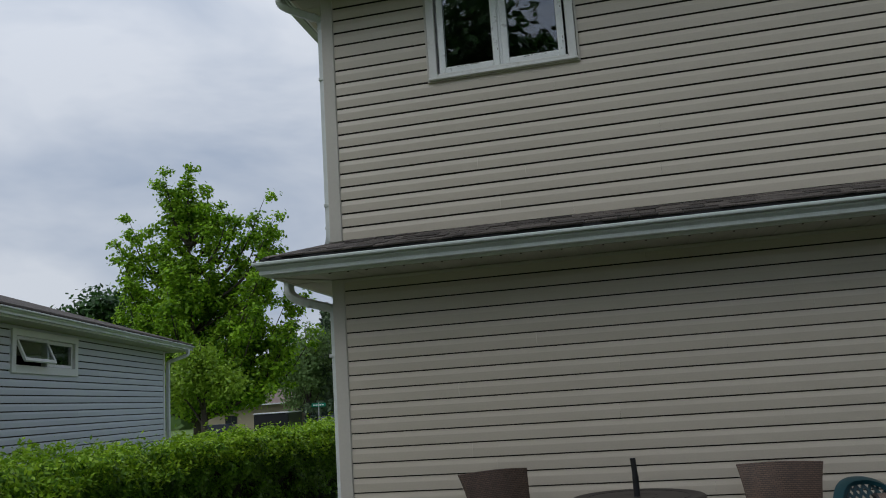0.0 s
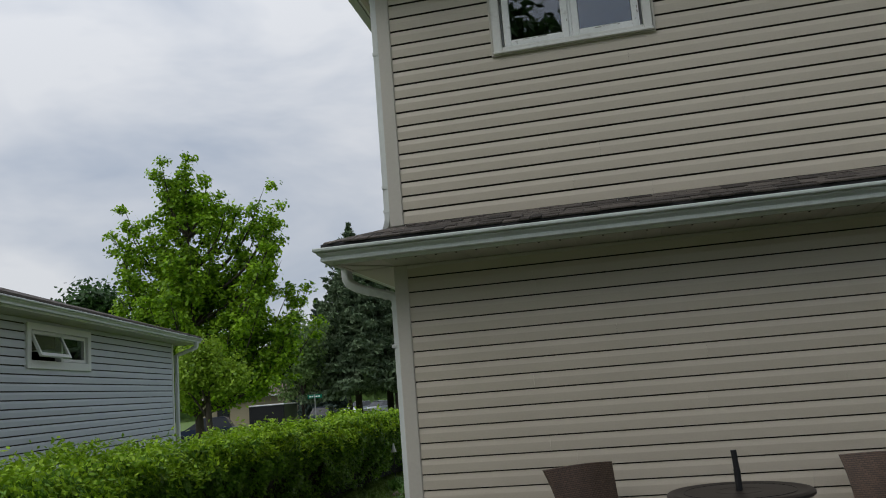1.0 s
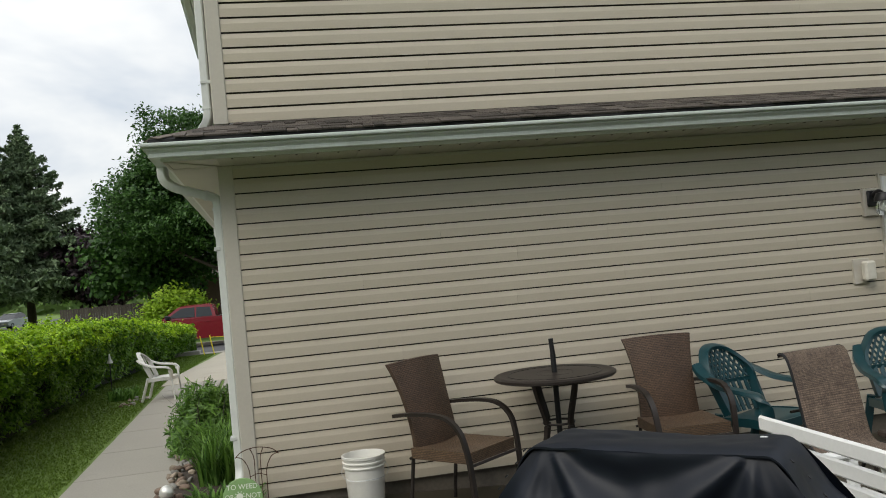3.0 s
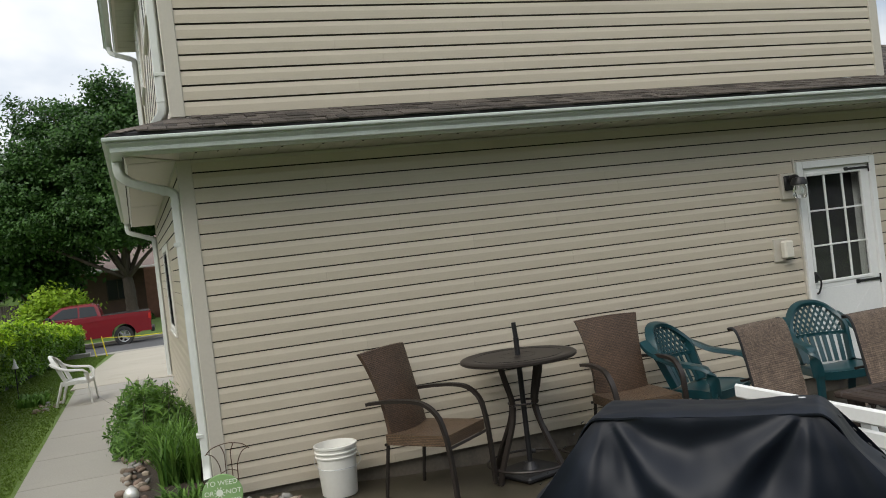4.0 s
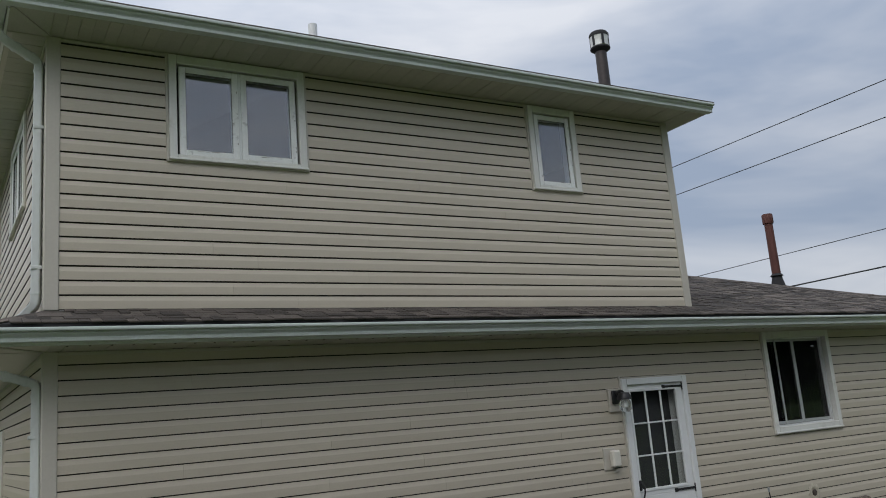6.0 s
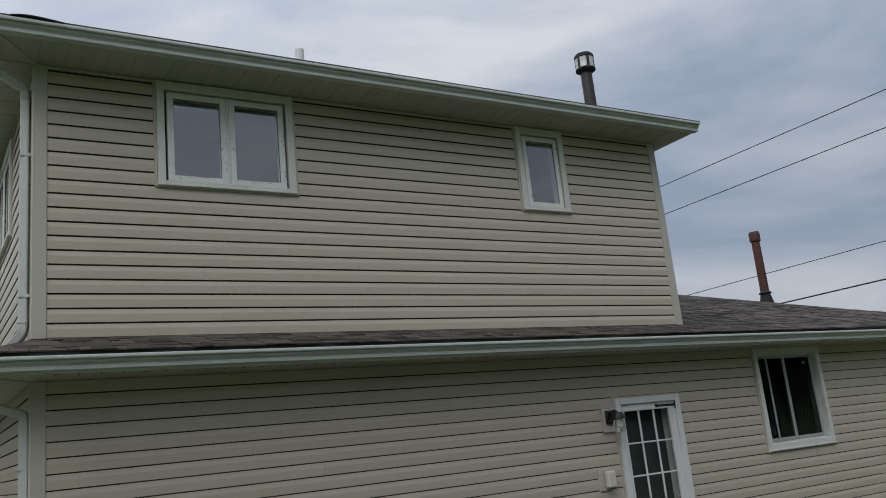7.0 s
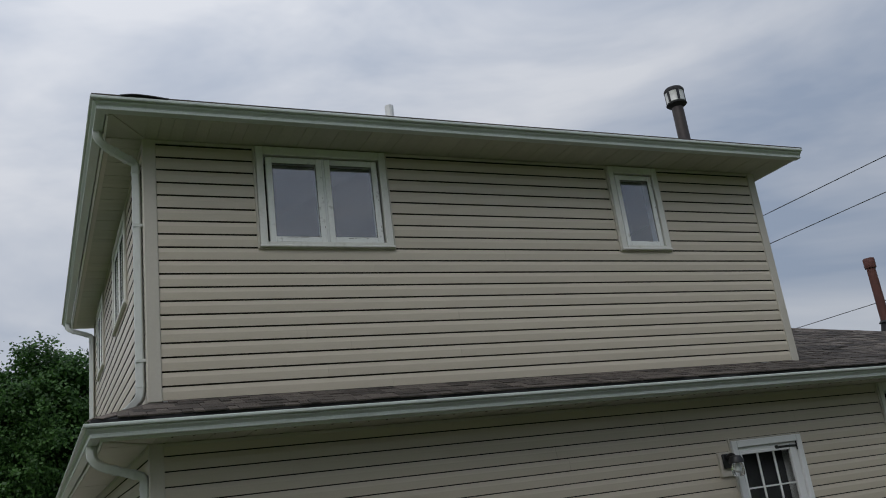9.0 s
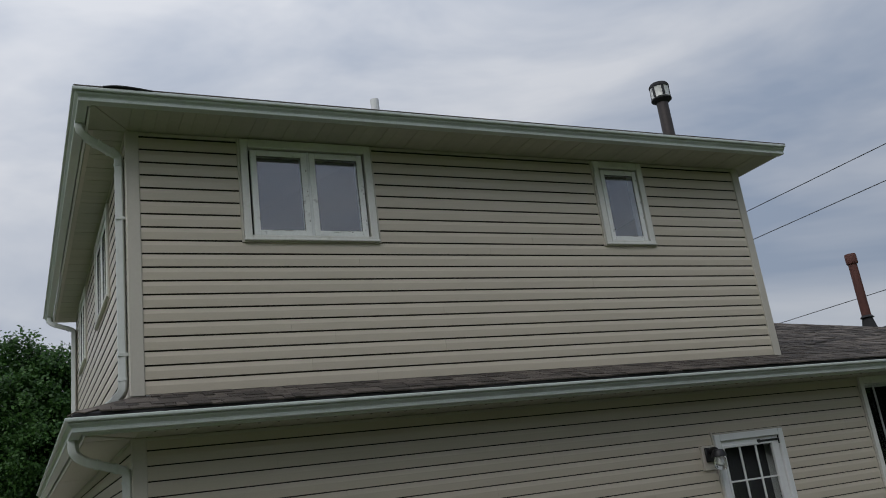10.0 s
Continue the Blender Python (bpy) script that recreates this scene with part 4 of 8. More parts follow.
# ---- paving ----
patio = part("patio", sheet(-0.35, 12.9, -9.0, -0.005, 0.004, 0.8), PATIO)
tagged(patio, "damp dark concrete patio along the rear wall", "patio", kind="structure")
path = thing("pavement", "pale concrete side path of square slabs", "path", kind="structure")
y = -6.0
while y < 8.1:
    e = min(y + 1.22, 8.2)
    g = Geo().box(-0.45, 0.45, 0, e - y - 0.012, -0.1, 0.018, 0.006)
    ob = part("paving_slab", g, CONCRETE, path)
    cx = -1.06 - 0.02 * y
    ob.matrix_basis = pose(cx, y, gz(cx, y) + 0.002, math.degrees(math.atan2(gz(cx, e) - gz(cx, y), e - y)), 0, 1.1)
    y = e
apron = part("pavement", sheet(-0.62, -0.02, 3.52, 8.2, 0.016, 0.6, -0.02), CONCRETE)
tagged(apron, "pale concrete strip between path and side wall", "path", kind="structure")
drive = part("driveway", sheet(-1.75, 6.5, 8.22, 22.0, 0.02, 0.9), DRIVE)
tagged(drive, "pale concrete driveway that falls to the street", "driveway", kind="structure")
kerb = part("kerb", Geo().sweep([(x, 22.4, gz(x, 22.4) + 0.01) for x in (-60, -30, -10, -2.5)], [(-0.2, -0.1), (0.2, -0.1), (0.2, 0.13), (-0.2, 0.13)])
            .sweep([(x, 22.3, gz(x, 22.3) + 0.01) for x in (-2.5, 8)], [(-0.3, -0.1), (0.3, -0.1), (0.3, 0.03), (-0.3, 0.03)])
            .sweep([(x, 35.2, gz(x, 35.2) + 0.01) for x in (-60, 60)], [(-0.2, -0.1), (0.2, -0.1), (0.2, 0.12), (-0.2, 0.12)]), CONCRETE)
tagged(kerb, "pale concrete kerb along the street", "kerb", kind="structure")

# ---- the neighbour's house ----
NB = pose(-8.375, 11.16, -0.14, 0, 0, 104.2)
NW = (-7.36, -5.30, 2.67, 3.14)
n_wall = part("wall_neighbour", wall_geo(-14.0, -0.53, 0.2, 3.27, [NW], 0.005, 0.15), SHADED_SHEATHING, m=NB)
tagged(n_wall, "neighbour's wall clad in pale blue-grey lap siding", "wall", kind="structure")
tagged(part("wall_neighbour_end", Geo().box(-0.68, -0.53, 0.15, 9.0, 0.2, 3.27), SIDING_GREY, m=NB), "far end wall of the neighbour's house", "wall", kind="structure")
tagged(part("wall_neighbour_back", Geo().box(-14.0, -0.68, 8.85, 9.0, 0.2, 3.27).box(-14.0, -13.85, 0.15, 8.85, 0.2, 3.27), SIDING_GREY, m=NB), "hidden walls of the neighbour's house", "wall", kind="structure")
tagged(part("wall_neighbour_inner", Geo().box(-13.8, -0.7, 2.2, 2.3, 0.2, 3.2).box(-13.8, -0.7, 0.16, 8.8, 1.0, 1.1), ROOM_SHADE, m=NB), "inner wall behind the neighbour's window, painted near-black for shade", "wall", kind="structure")
tagged(part("trim", Geo().box(-0.60, -0.51, -0.024, 0.0, 0.2, 3.25, 0.004), WHITE, m=NB), "white corner post of the neighbour's house", "trim", kind="structure")
soffit(-14.4, 0.0, 0.40, 3.27, NB, "pale soffit under the neighbour's eave", 0.3)
tagged(part("fascia", Geo().box(-14.4, 0.0, -0.42, -0.40, 3.262, 3.41).box(-0.02, 0.0, -0.40, 9.4, 3.262, 3.41), WHITE, m=NB), "white fascia of the neighbour's house", "fascia", kind="structure")
ng = gutter_run([(-14.4, -0.42, 3.285), (0.03, -0.42, 3.285)], "white gutter along the neighbour's eave")
ng.matrix_basis = NB
tagged(part("roof_neighbour", hip(-14.5, 0.06, -0.5, 9.5, 3.43), SHINGLE, m=NB), "dark shingle hip roof of the neighbour's house", "roof", kind="structure")
ds = downspout([(-0.30, -0.48, 3.30), (-0.30, -0.48, 3.17), (-0.42, -0.06, 3.02), (-0.42, -0.06, 0.4)], "white downspout at the corner of the neighbour's house")
ds.matrix_basis = NB

nwin = thing("window_7", "white neighbour's window with one awning sash propped open", "window", NB, kind="structure")
x0, x1, z0, z1 = NW
part("window_casing", ring(x0 - 0.10, x1 + 0.10, z0 - 0.10, z1 + 0.08, (0.12, 0.12, 0.12, 0.10), -0.045, 0.03), WHITE, nwin)
part("jamb", ring(x0, x1, z0, z1, 0.03, 0.03, 0.14, 0.002), WHITE, nwin)
mid = (x0 + x1) / 2 + 0.05
part("mullion", Geo().box(mid - 0.03, mid + 0.03, -0.02, 0.08, z0, z1, 0.004), WHITE, nwin)
sash = part("sash", ring(mid + 0.03, x1 - 0.03, z0 + 0.03, z1 - 0.03, 0.05, 0.0, 0.04), WHITE, nwin)
part("pane", Geo().box(mid + 0.075, x1 - 0.075, 0.015, 0.02, z0 + 0.075, z1 - 0.075), GLASS, sash).visible_shadow = False
op = pose(0, 0.0, z1 - 0.03, -24) 
sash = part("sash", ring(x0 + 0.03, mid - 0.03, -(z1 - z0) + 0.06, 0.0, 0.055, -0.02, 0.02), WHITE, nwin, "white awning sash tilted open", m=op)
part("pane", Geo().box(x0 + 0.08, mid - 0.08, -0.004, 0.002, -(z1 - z0) + 0.11, -0.05), GLASS, sash).visible_shadow = False

# ---- hedge ----
rng = np.random.default_rng(11)


def hedge_edges(y):
    """Inner and outer side and top height of the hedge at y."""
    f = soft(9, 24, y)
    inner = -2.44 + 0.04 * soft(1, 6, y) - 0.30 * f
    return inner, inner - 1.45 + 0.2 * f, gz(-3.2, y) + 1.14 - 0.02 * (1 - soft(0, 8, y)) - 0.22 * f


H0, H1 = -3.4, 24.2


def hedge_points(n, y0, y1, sides):
    """Points just under the clipped surface of the hedge, with outward normals."""
    y = rng.uniform(y0, y1, n)
    pos, nrm = np.empty((n, 3)), np.empty((n, 3))
    k = rng.random(n)
    for i in range(n):
        a, b, top = hedge_edges(y[i])
        base = gz(-3.2, y[i])
        d = abs(rng.normal(0, 0.07))
        if k[i] < sides[0]:
            u = rng.random()
            x, z, nn = a + (b - a) * u, top, (0.0, 0, 1)
        elif k[i] < sides[0] + sides[1]:
            u = rng.random() ** 0.62
            x, z, nn = a, base + 0.08 + (top - base - 0.08) * u, (1, 0, 0.5)
        else:
            u = rng.random()
            x, z, nn = b, base + 0.2 + (top - base - 0.2) * u, (-1, 0, 0.35)
        w = 0.12 * noise.noise((x * 1.2, y[i] * 1.2, z * 1.2)) + 0.20 * noise.noise((x * 3.6, y[i] * 3.6, z * 3.6 + 7)) + 0.11 * noise.noise((x * 8, y[i] * 8, z * 8 + 3)) - 0.03
        corner = 0.0
        if abs(nn[0]) > 0.5 and z > top - 0.2:
            corner = (z - top + 0.2) ** 2 * 2.2
        if abs(nn[0]) > 0.5:
            w -= 0.40 * (1 - clamp((z - base) / (top - base))) ** 1.3
        w -= d + corner
        if nn[2] == 1:
            e = min(abs(x - a), abs(x - b))
            w -= max(0.0, 0.18 - e) ** 2 * 3
            w += max(0.0, rng.normal(-0.04, 0.075)) * 0.9
        pos[i] = (x + nn[0] * w, y[i], z + (w if nn[2] == 1 else 0))
        nrm[i] = nn
    return pos, nrm


hedge = thing("hedge", "long clipped bright green deciduous hedge beside the lawn", "hedge", kind="stuff")
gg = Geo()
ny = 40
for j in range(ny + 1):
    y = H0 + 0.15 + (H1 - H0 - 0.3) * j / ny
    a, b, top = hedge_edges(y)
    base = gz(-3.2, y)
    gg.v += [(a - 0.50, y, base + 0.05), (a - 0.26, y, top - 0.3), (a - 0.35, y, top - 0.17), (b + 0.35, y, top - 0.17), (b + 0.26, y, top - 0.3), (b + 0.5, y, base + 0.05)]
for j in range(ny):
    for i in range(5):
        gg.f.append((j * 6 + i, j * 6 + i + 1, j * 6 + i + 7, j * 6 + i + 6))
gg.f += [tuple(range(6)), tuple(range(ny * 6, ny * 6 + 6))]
# solid core, its near-black colour stands for the shade behind the leaves
HEDGE_CORE = mat("leaf_gap_shade", (0.007, 0.011, 0.004), 0.95, vary=0.5, big=5, fine=25, bump=0.3)
part("twigs", gg, HEDGE_CORE, hedge, "near-black core painted as the shade inside the hedge")
p1, n1 = hedge_points(122000, H0, 9.0, (0.40, 0.55))
p2, n2 = hedge_points(46000, 9.0, H1, (0.45, 0.52))
end = rng.random((2600, 3))
pe = np.column_stack([-2.8 - 1.25 * end[:, 0], H1 - 0.12 * end[:, 1] + 0.05, gz(-3.2, H1) + 0.05 + 1.0 * end[:, 2]])
pe2 = np.column_stack([-2.6 - 1.4 * end[:, 0], H0 + 0.12 * end[:, 1], 0.25 + 1.25 * end[:, 2]])
P_ = np.vstack([p1, p2, pe, pe2])
N_ = np.vstack([n1, n2, np.tile([0.0, 1, 0.2], (2600, 1)), np.tile([0.0, -1, 0.2], (2600, 1))])
S_ = np.concatenate([np.full(len(p1), 0.029), np.full(len(p2), 0.040), np.full(5200, 0.04)])
# leaves that face up or sit near the top get the lit colour
young_lit = (N_[:, 2] > 0.9) | ((P_[:, 2] > np.array([hedge_edges(q)[2] for q in P_[:, 1]]) - 0.22) & (rng.random(len(P_)) < 0.55))
for nm, mask, mt in (("leaves", ~young_lit, LEAF_HEDGE), ("young_leaves", young_lit, LEAF_NEW_LIT)):
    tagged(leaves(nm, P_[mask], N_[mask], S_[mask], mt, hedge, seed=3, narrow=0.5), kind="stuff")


# ---- trees ----
def tree(name, label, base, trunk_h, blobs, material, trunk_r=0.16, clusters=260, per=60, leaf=0.11, spread=0.42, seed=1, up=0.5, hang=0.0, limbs=16):
    """Trunk, limbs to the crown, and a crown of many leaves in tufts; blobs: (dx, dy, dz, rx, ry, rz) from the base."""
    rr = random.Random(seed)
    gen = np.random.default_rng(seed)
    t = thing(name, label, "tree", pose(*base))
    top = max(b[2] + b[5] * 0.5 for b in blobs)
    spine = arc([(0, 0, -0.3), (0.02, 0, trunk_h * 0.4), (rr.uniform(-0.1, 0.1), rr.uniform(-0.1, 0.1), trunk_h), (blobs[0][0] * 0.6, blobs[0][1] * 0.6, (trunk_h + top) / 2), (blobs[0][0], blobs[0][1], top)], 5)
    n = len(spine)
    trunk = Geo().tube(spine, trunk_r, 9, scale=[1.25 * (1 - 0.85 * (i / (n - 1)) ** 0.9) if i > 1 else 1.4 for i in range(n)])
    part("trunk", trunk, BARK, t, smooth="all")
    vol = np.array([b[3] * b[4] * b[5] for b in blobs])
    pick = gen.choice(len(blobs), clusters, p=vol / vol.sum())
    cen = []
    for k in pick:
        b = blobs[k]
        d = gen.normal(0, 1, 3)
        d /= np.linalg.norm(d)
        r = gen.random() ** 0.42
        bump = 1 + 0.22 * noise.noise((d[0] * 2.2 + seed, d[1] * 2.2, d[2] * 2.2))
        c = np.array(b[:3]) + d * r * np.array(b[3:]) * bump
        cen.append((c, d * r))
    for i in range(limbs):
        c, d = cen[(i * 7) % len(cen)]
        s = Vector(spine[min(n - 2, int(n * (0.45 + 0.4 * rr.random())))])
        e = Vector(c)
        if e.z < s.z:
            s = Vector(spine[int(n * 0.42)])
        m_ = (s + e) / 2 + Vector((rr.uniform(-0.2, 0.2), rr.uniform(-0.2, 0.2), 0.25))
        pts = arc([s, m_, e], 4)
        part("limb", Geo().tube(pts, trunk_r * 0.38, 6, scale=[1 - 0.85 * q / (len(pts) - 1) for q in range(len(pts))]), BARK, t, smooth="all")
    pos, nrm = [], []
    for c, d in cen:
        q = gen.normal(0, spread, (per, 3)) * np.array([1, 1, 0.62])
        if hang:
            q[:, 2] -= hang * gen.random(per) * 1.2
        pos.append(c + q)
        nrm.append(np.tile(d * 0.6 + np.array([0, 0, up]), (per, 1)))
    ob = leaves("crown", np.vstack(pos), np.vstack(nrm), leaf, material, t, seed=seed, narrow=0.62)
    return t


def branching_tree(name, label, base, trunk_h, blobs, material, trunk_r=0.19, branches=80, tufts=9, per=74, leaf=0.07, seed=1):
    """A tree of upswept branches, each with tufts of leaves along its outer part; blobs give the outline of the crown."""
    gen = np.random.default_rng(seed)
    t = thing(name, label, "tree", pose(*base))
    top = max(b[2] + b[5] * 0.4 for b in blobs)
    lead = blobs[0]
    spine = arc([(0, 0, -0.3), (0.02, 0, trunk_h * 0.5), (-0.04, 0.03, trunk_h), (lead[0] * 0.7, lead[1] * 0.7, (trunk_h + top) / 2), (lead[0], lead[1], top)], 6)
    n = len(spine)
    part("trunk", Geo().tube(spine, trunk_r, 9, scale=[1.25 * (1 - 0.9 * (i / (n - 1)) ** 0.8) if i > 1 else 1.4 for i in range(n)]), BARK, t, smooth="all")
    vol = np.array([(b[3] * b[4] * b[5]) ** 0.75 for b in blobs])
    pos, nrm = [], []
    for k in gen.choice(len(blobs), branches, p=vol / vol.sum()):
        b = np.array(blobs[k])
        d = gen.normal(0, 1, 3) + np.array([0, 0, 0.35])
        d /= np.linalg.norm(d)
        end = b[:3] + d * b[3:] * gen.uniform(0.62, 1.08)
        z0 = min(max(end[2] - 0.9 * math.hypot(end[0], end[1]) - 0.7, trunk_h * 0.75), top * 0.8)
        s0 = min(spine, key=lambda q: abs(q.z - z0))
        e = Vector(end)
        mid = (s0 + e) / 2 + Vector((e.x - s0.x, e.y - s0.y, 0)) * 0.14 - Vector((0, 0, 0.16 * (e - s0).length * 0.5))
        line = arc([s0, mid, e], 6)
        part("limb", Geo().tube(line, trunk_r * 0.30, 5, scale=[1 - 0.88 * q / (len(line) - 1) for q in range(len(line))]), BARK, t, smooth="all")
        for j in range(tufts):
            f = 0.34 + 0.66 * (j + gen.random() * 0.7) / tufts
            c = np.array(line[min(len(line) - 1, int(f * (len(line) - 1) + 0.5))])
            off = gen.normal(0, 1, 3) * np.array([0.30, 0.30, 0.20]) * (1.15 - 0.75 * f)
            sp = 0.21 - 0.09 * f
            q = gen.normal(0, sp, (per, 3)) * np.array([1, 1, 0.72])
            pos.append(c + off + q)
            nrm.append(np.tile(np.array([d[0] * 0.4, d[1] * 0.4, 0.75]), (per, 1)) + q * 1.5)
    leaves("crown", np.vstack(pos), np.vstack(nrm), leaf, material, t, seed=seed, narrow=0.66)
    return t


def spruce(name, label, base, height, radius, material, seed=1, levels=21, clear=0.9):
    """A conifer: straight trunk and tiers of long flat boughs, each a frond of side sprays with hanging needles."""
    gen = np.random.default_rng(seed)
    t = thing(name, label, "tree", pose(*base))
    part("trunk", Geo().tube([(0, 0, -0.3), (0, 0, height * 0.5), (0, 0, height * 0.97)], 0.24, 8, scale=[1.2, 0.7, 0.1]), BARK, t, smooth="all")
    pos, nrm, size = [], [], []
    boughs = Geo()
    for i in range(levels):
        f = i / (levels - 1)
        z0 = clear + (height - clear) * (0.99 * f + 0.10 * f * (1 - f))
        reach = radius * (1 - f) ** 1.02 + 0.10
        nb = int(6 + 4 * (1 - f))
        turn = gen.random()
        for j in range(nb):
            a = 2 * math.pi * (j + turn + 0.35 * gen.random()) / nb
            r = reach * gen.uniform(0.68, 1.14)
            z = z0 + gen.normal(0, 0.22) * (1 - 0.7 * f)
            dr = np.array([math.cos(a), math.sin(a), 0])
            side = np.cross(dr, [0, 0, 1])
            sag = gen.uniform(0.10, 0.26) * (1 - f) + 0.02
            rise = 0.75 * f ** 1.5
            if r > 0.7:
                boughs.tube([(0, 0, z), tuple(dr * r * 0.5 + [0, 0, z - sag * r * 0.5]), tuple(dr * r * 0.95 + [0, 0, z - sag * r * 0.85])], 0.04, 4, scale=[1, 0.6, 0.15])
            k = int(26 + 78 * r)
            u = gen.random(k) ** 0.70
            half = r * 0.30 * np.sin(np.pi * np.clip(u, 0, 1) ** 0.75) + 0.10
            w = half * gen.uniform(-1, 1, k)
            q = dr * (u * r)[:, None] + side * w[:, None]
            hang = np.where(gen.random(k) < 0.45, gen.random(k) * (0.18 + 0.35 * (1 - f)), 0.0)
            q[:, 2] += z - sag * r * u ** 1.2 + rise * u * r + 0.10 * r * np.maximum(0, u - 0.7) - 0.22 * np.abs(w) - hang
            pos.append(q)
            out = dr * 0.25 + np.array([0, 0, 1.0])
            nrm.append(np.where((hang > 0)[:, None], dr + side * np.sign(w)[:, None] * 0.6, out))
            size.append(np.full(k, 0.15 + 0.06 * (1 - f)))
    tagged(part("boughs", boughs, BARK, t), kind="stuff")
    leaves("crown", np.vstack(pos), np.vstack(nrm), np.concatenate(size), material, t, seed=seed, narrow=0.38, droop=0.45)
    return t


def at(x, y, lift=0.0):
    return (x, y, gz(x, y) + lift)


branching_tree("maple_tree", "tall bright green maple behind the neighbour's house", at(-12.6, 19.6, -0.65), 3.0,
     [(-0.25, 0, 9.0, 1.1, 1.1, 3.0), (0.0, 0, 5.8, 2.4, 2.0, 2.2), (-2.2, 0, 7.8, 1.15, 1.1, 1.9), (1.9, 0.2, 7.9, 1.5, 1.3, 2.1), (3.6, 0.2, 6.5, 0.95, 0.9, 1.9), (2.3, 0.1, 5.2, 1.4, 1.3, 1.2), (-2.2, 0, 5.3, 1.8, 1.5, 1.4)],
     LEAF_MAPLE, seed=5, branches=140, tufts=8)
tree("ornamental_tree", "small weeping tree with fresh yellow-green leaves", at(-10.25, 15.9), 1.9,
     [(-0.1, 0, 3.65, 0.55, 0.6, 0.45), (-0.25, 0, 3.1, 0.8, 0.8, 0.6), (0.55, 0, 2.9, 0.6, 0.7, 0.5), (-0.8, 0, 2.7, 0.5, 0.7, 0.5), (0.95, 0, 2.55, 0.35, 0.5, 0.35)], LEAF_LIGHT, 0.11, 90, 75, 0.06, 0.20, seed=8, hang=0.32, limbs=10)
tree("broadleaf_tree", "large dark green broadleaf tree across the street", at(-1.7, 41.0), 3.9,
     [(0.6, 0, 8.4, 4.9, 4.4, 4.4), (0.6, 0, 11.7, 2.6, 2.6, 2.2), (-3.5, 0, 7.2, 2.8, 2.8, 2.8), (3.8, 0, 7.4, 3.1, 3.0, 3.2), (-0.6, -1.0, 6.0, 4.5, 3.2, 1.2), (-5.0, 1.0, 7.0, 2.6, 2.6, 3.0), (-3.2, 1.5, 10.6, 2.4, 2.4, 2.5)],
     LEAF_DARK, 0.34, 980, 150, 0.098, 0.36, seed=12, limbs=26)
tree("broadleaf_tree", "mid-green broadleaf tree beside a wooden fence", at(-7.2, 46.0), 2.5,
     [(0.0, 0, 6.0, 2.6, 2.6, 3.2), (-1.2, 0, 4.6, 2.2, 2.2, 2.4), (1.4, 0, 4.6, 2.4, 2.2, 2.6)], LEAF_DARK, 0.2, 240, 70, 0.17, 0.48, seed=14, limbs=10)
tree("ornamental_tree", "small weeping bright green tree across the street", at(-5.2, 38.6), 1.4,
     [(0.1, 0, 2.1, 1.3, 1.2, 0.85), (0.9, 0, 1.7, 0.8, 0.8, 0.6), (-0.9, 0, 1.6, 0.8, 0.8, 0.65)], LEAF_LIGHT, 0.1, 110, 60, 0.10, 0.30, seed=17, hang=0.5, limbs=8)
tree("purple_tree", "dark purple-leaved tree between the spruces and the big tree", at(-12.6, 54.0), 2.0,
     [(0, 0, 5.0, 2.4, 2.2, 2.6), (1.2, 0, 3.4, 2.0, 2.0, 1.8)], LEAF_PURPLE, 0.18, 160, 60, 0.17, 0.42, seed=19, limbs=8)
spruce("spruce_tree", "tall grey-green spruce with drooping boughs", at(-18.0, 52.0), 14.8, 4.9, NEEDLES, seed=21, levels=25, clear=3.7)
spruce("spruce_tree", "tall grey-green spruce with drooping boughs", at(-16.4, 54.5), 14.4, 5.8, NEEDLES, seed=22, levels=25, clear=3.7)
spruce("spruce_tree", "pale blue spruce behind the darker ones", at(-25.5, 64.0), 11.0, 3.0, NEEDLES_BLUE, seed=24, levels=18)
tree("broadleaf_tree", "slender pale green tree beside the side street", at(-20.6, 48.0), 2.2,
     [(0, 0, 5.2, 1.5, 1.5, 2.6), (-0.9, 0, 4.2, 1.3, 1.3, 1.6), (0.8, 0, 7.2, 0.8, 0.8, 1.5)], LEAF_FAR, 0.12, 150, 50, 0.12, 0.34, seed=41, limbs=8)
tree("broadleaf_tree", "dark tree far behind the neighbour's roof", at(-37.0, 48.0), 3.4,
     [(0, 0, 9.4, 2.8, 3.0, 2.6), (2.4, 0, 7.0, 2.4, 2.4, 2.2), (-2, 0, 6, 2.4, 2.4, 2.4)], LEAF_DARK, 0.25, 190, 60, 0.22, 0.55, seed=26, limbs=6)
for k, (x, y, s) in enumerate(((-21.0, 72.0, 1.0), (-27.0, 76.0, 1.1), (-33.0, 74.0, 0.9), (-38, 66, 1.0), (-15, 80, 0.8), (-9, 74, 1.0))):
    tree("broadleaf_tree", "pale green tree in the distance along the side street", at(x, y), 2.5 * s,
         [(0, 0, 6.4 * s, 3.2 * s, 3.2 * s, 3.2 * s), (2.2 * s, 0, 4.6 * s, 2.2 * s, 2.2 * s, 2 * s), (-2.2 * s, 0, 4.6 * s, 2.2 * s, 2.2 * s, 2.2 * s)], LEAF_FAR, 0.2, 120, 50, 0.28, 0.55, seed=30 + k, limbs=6)
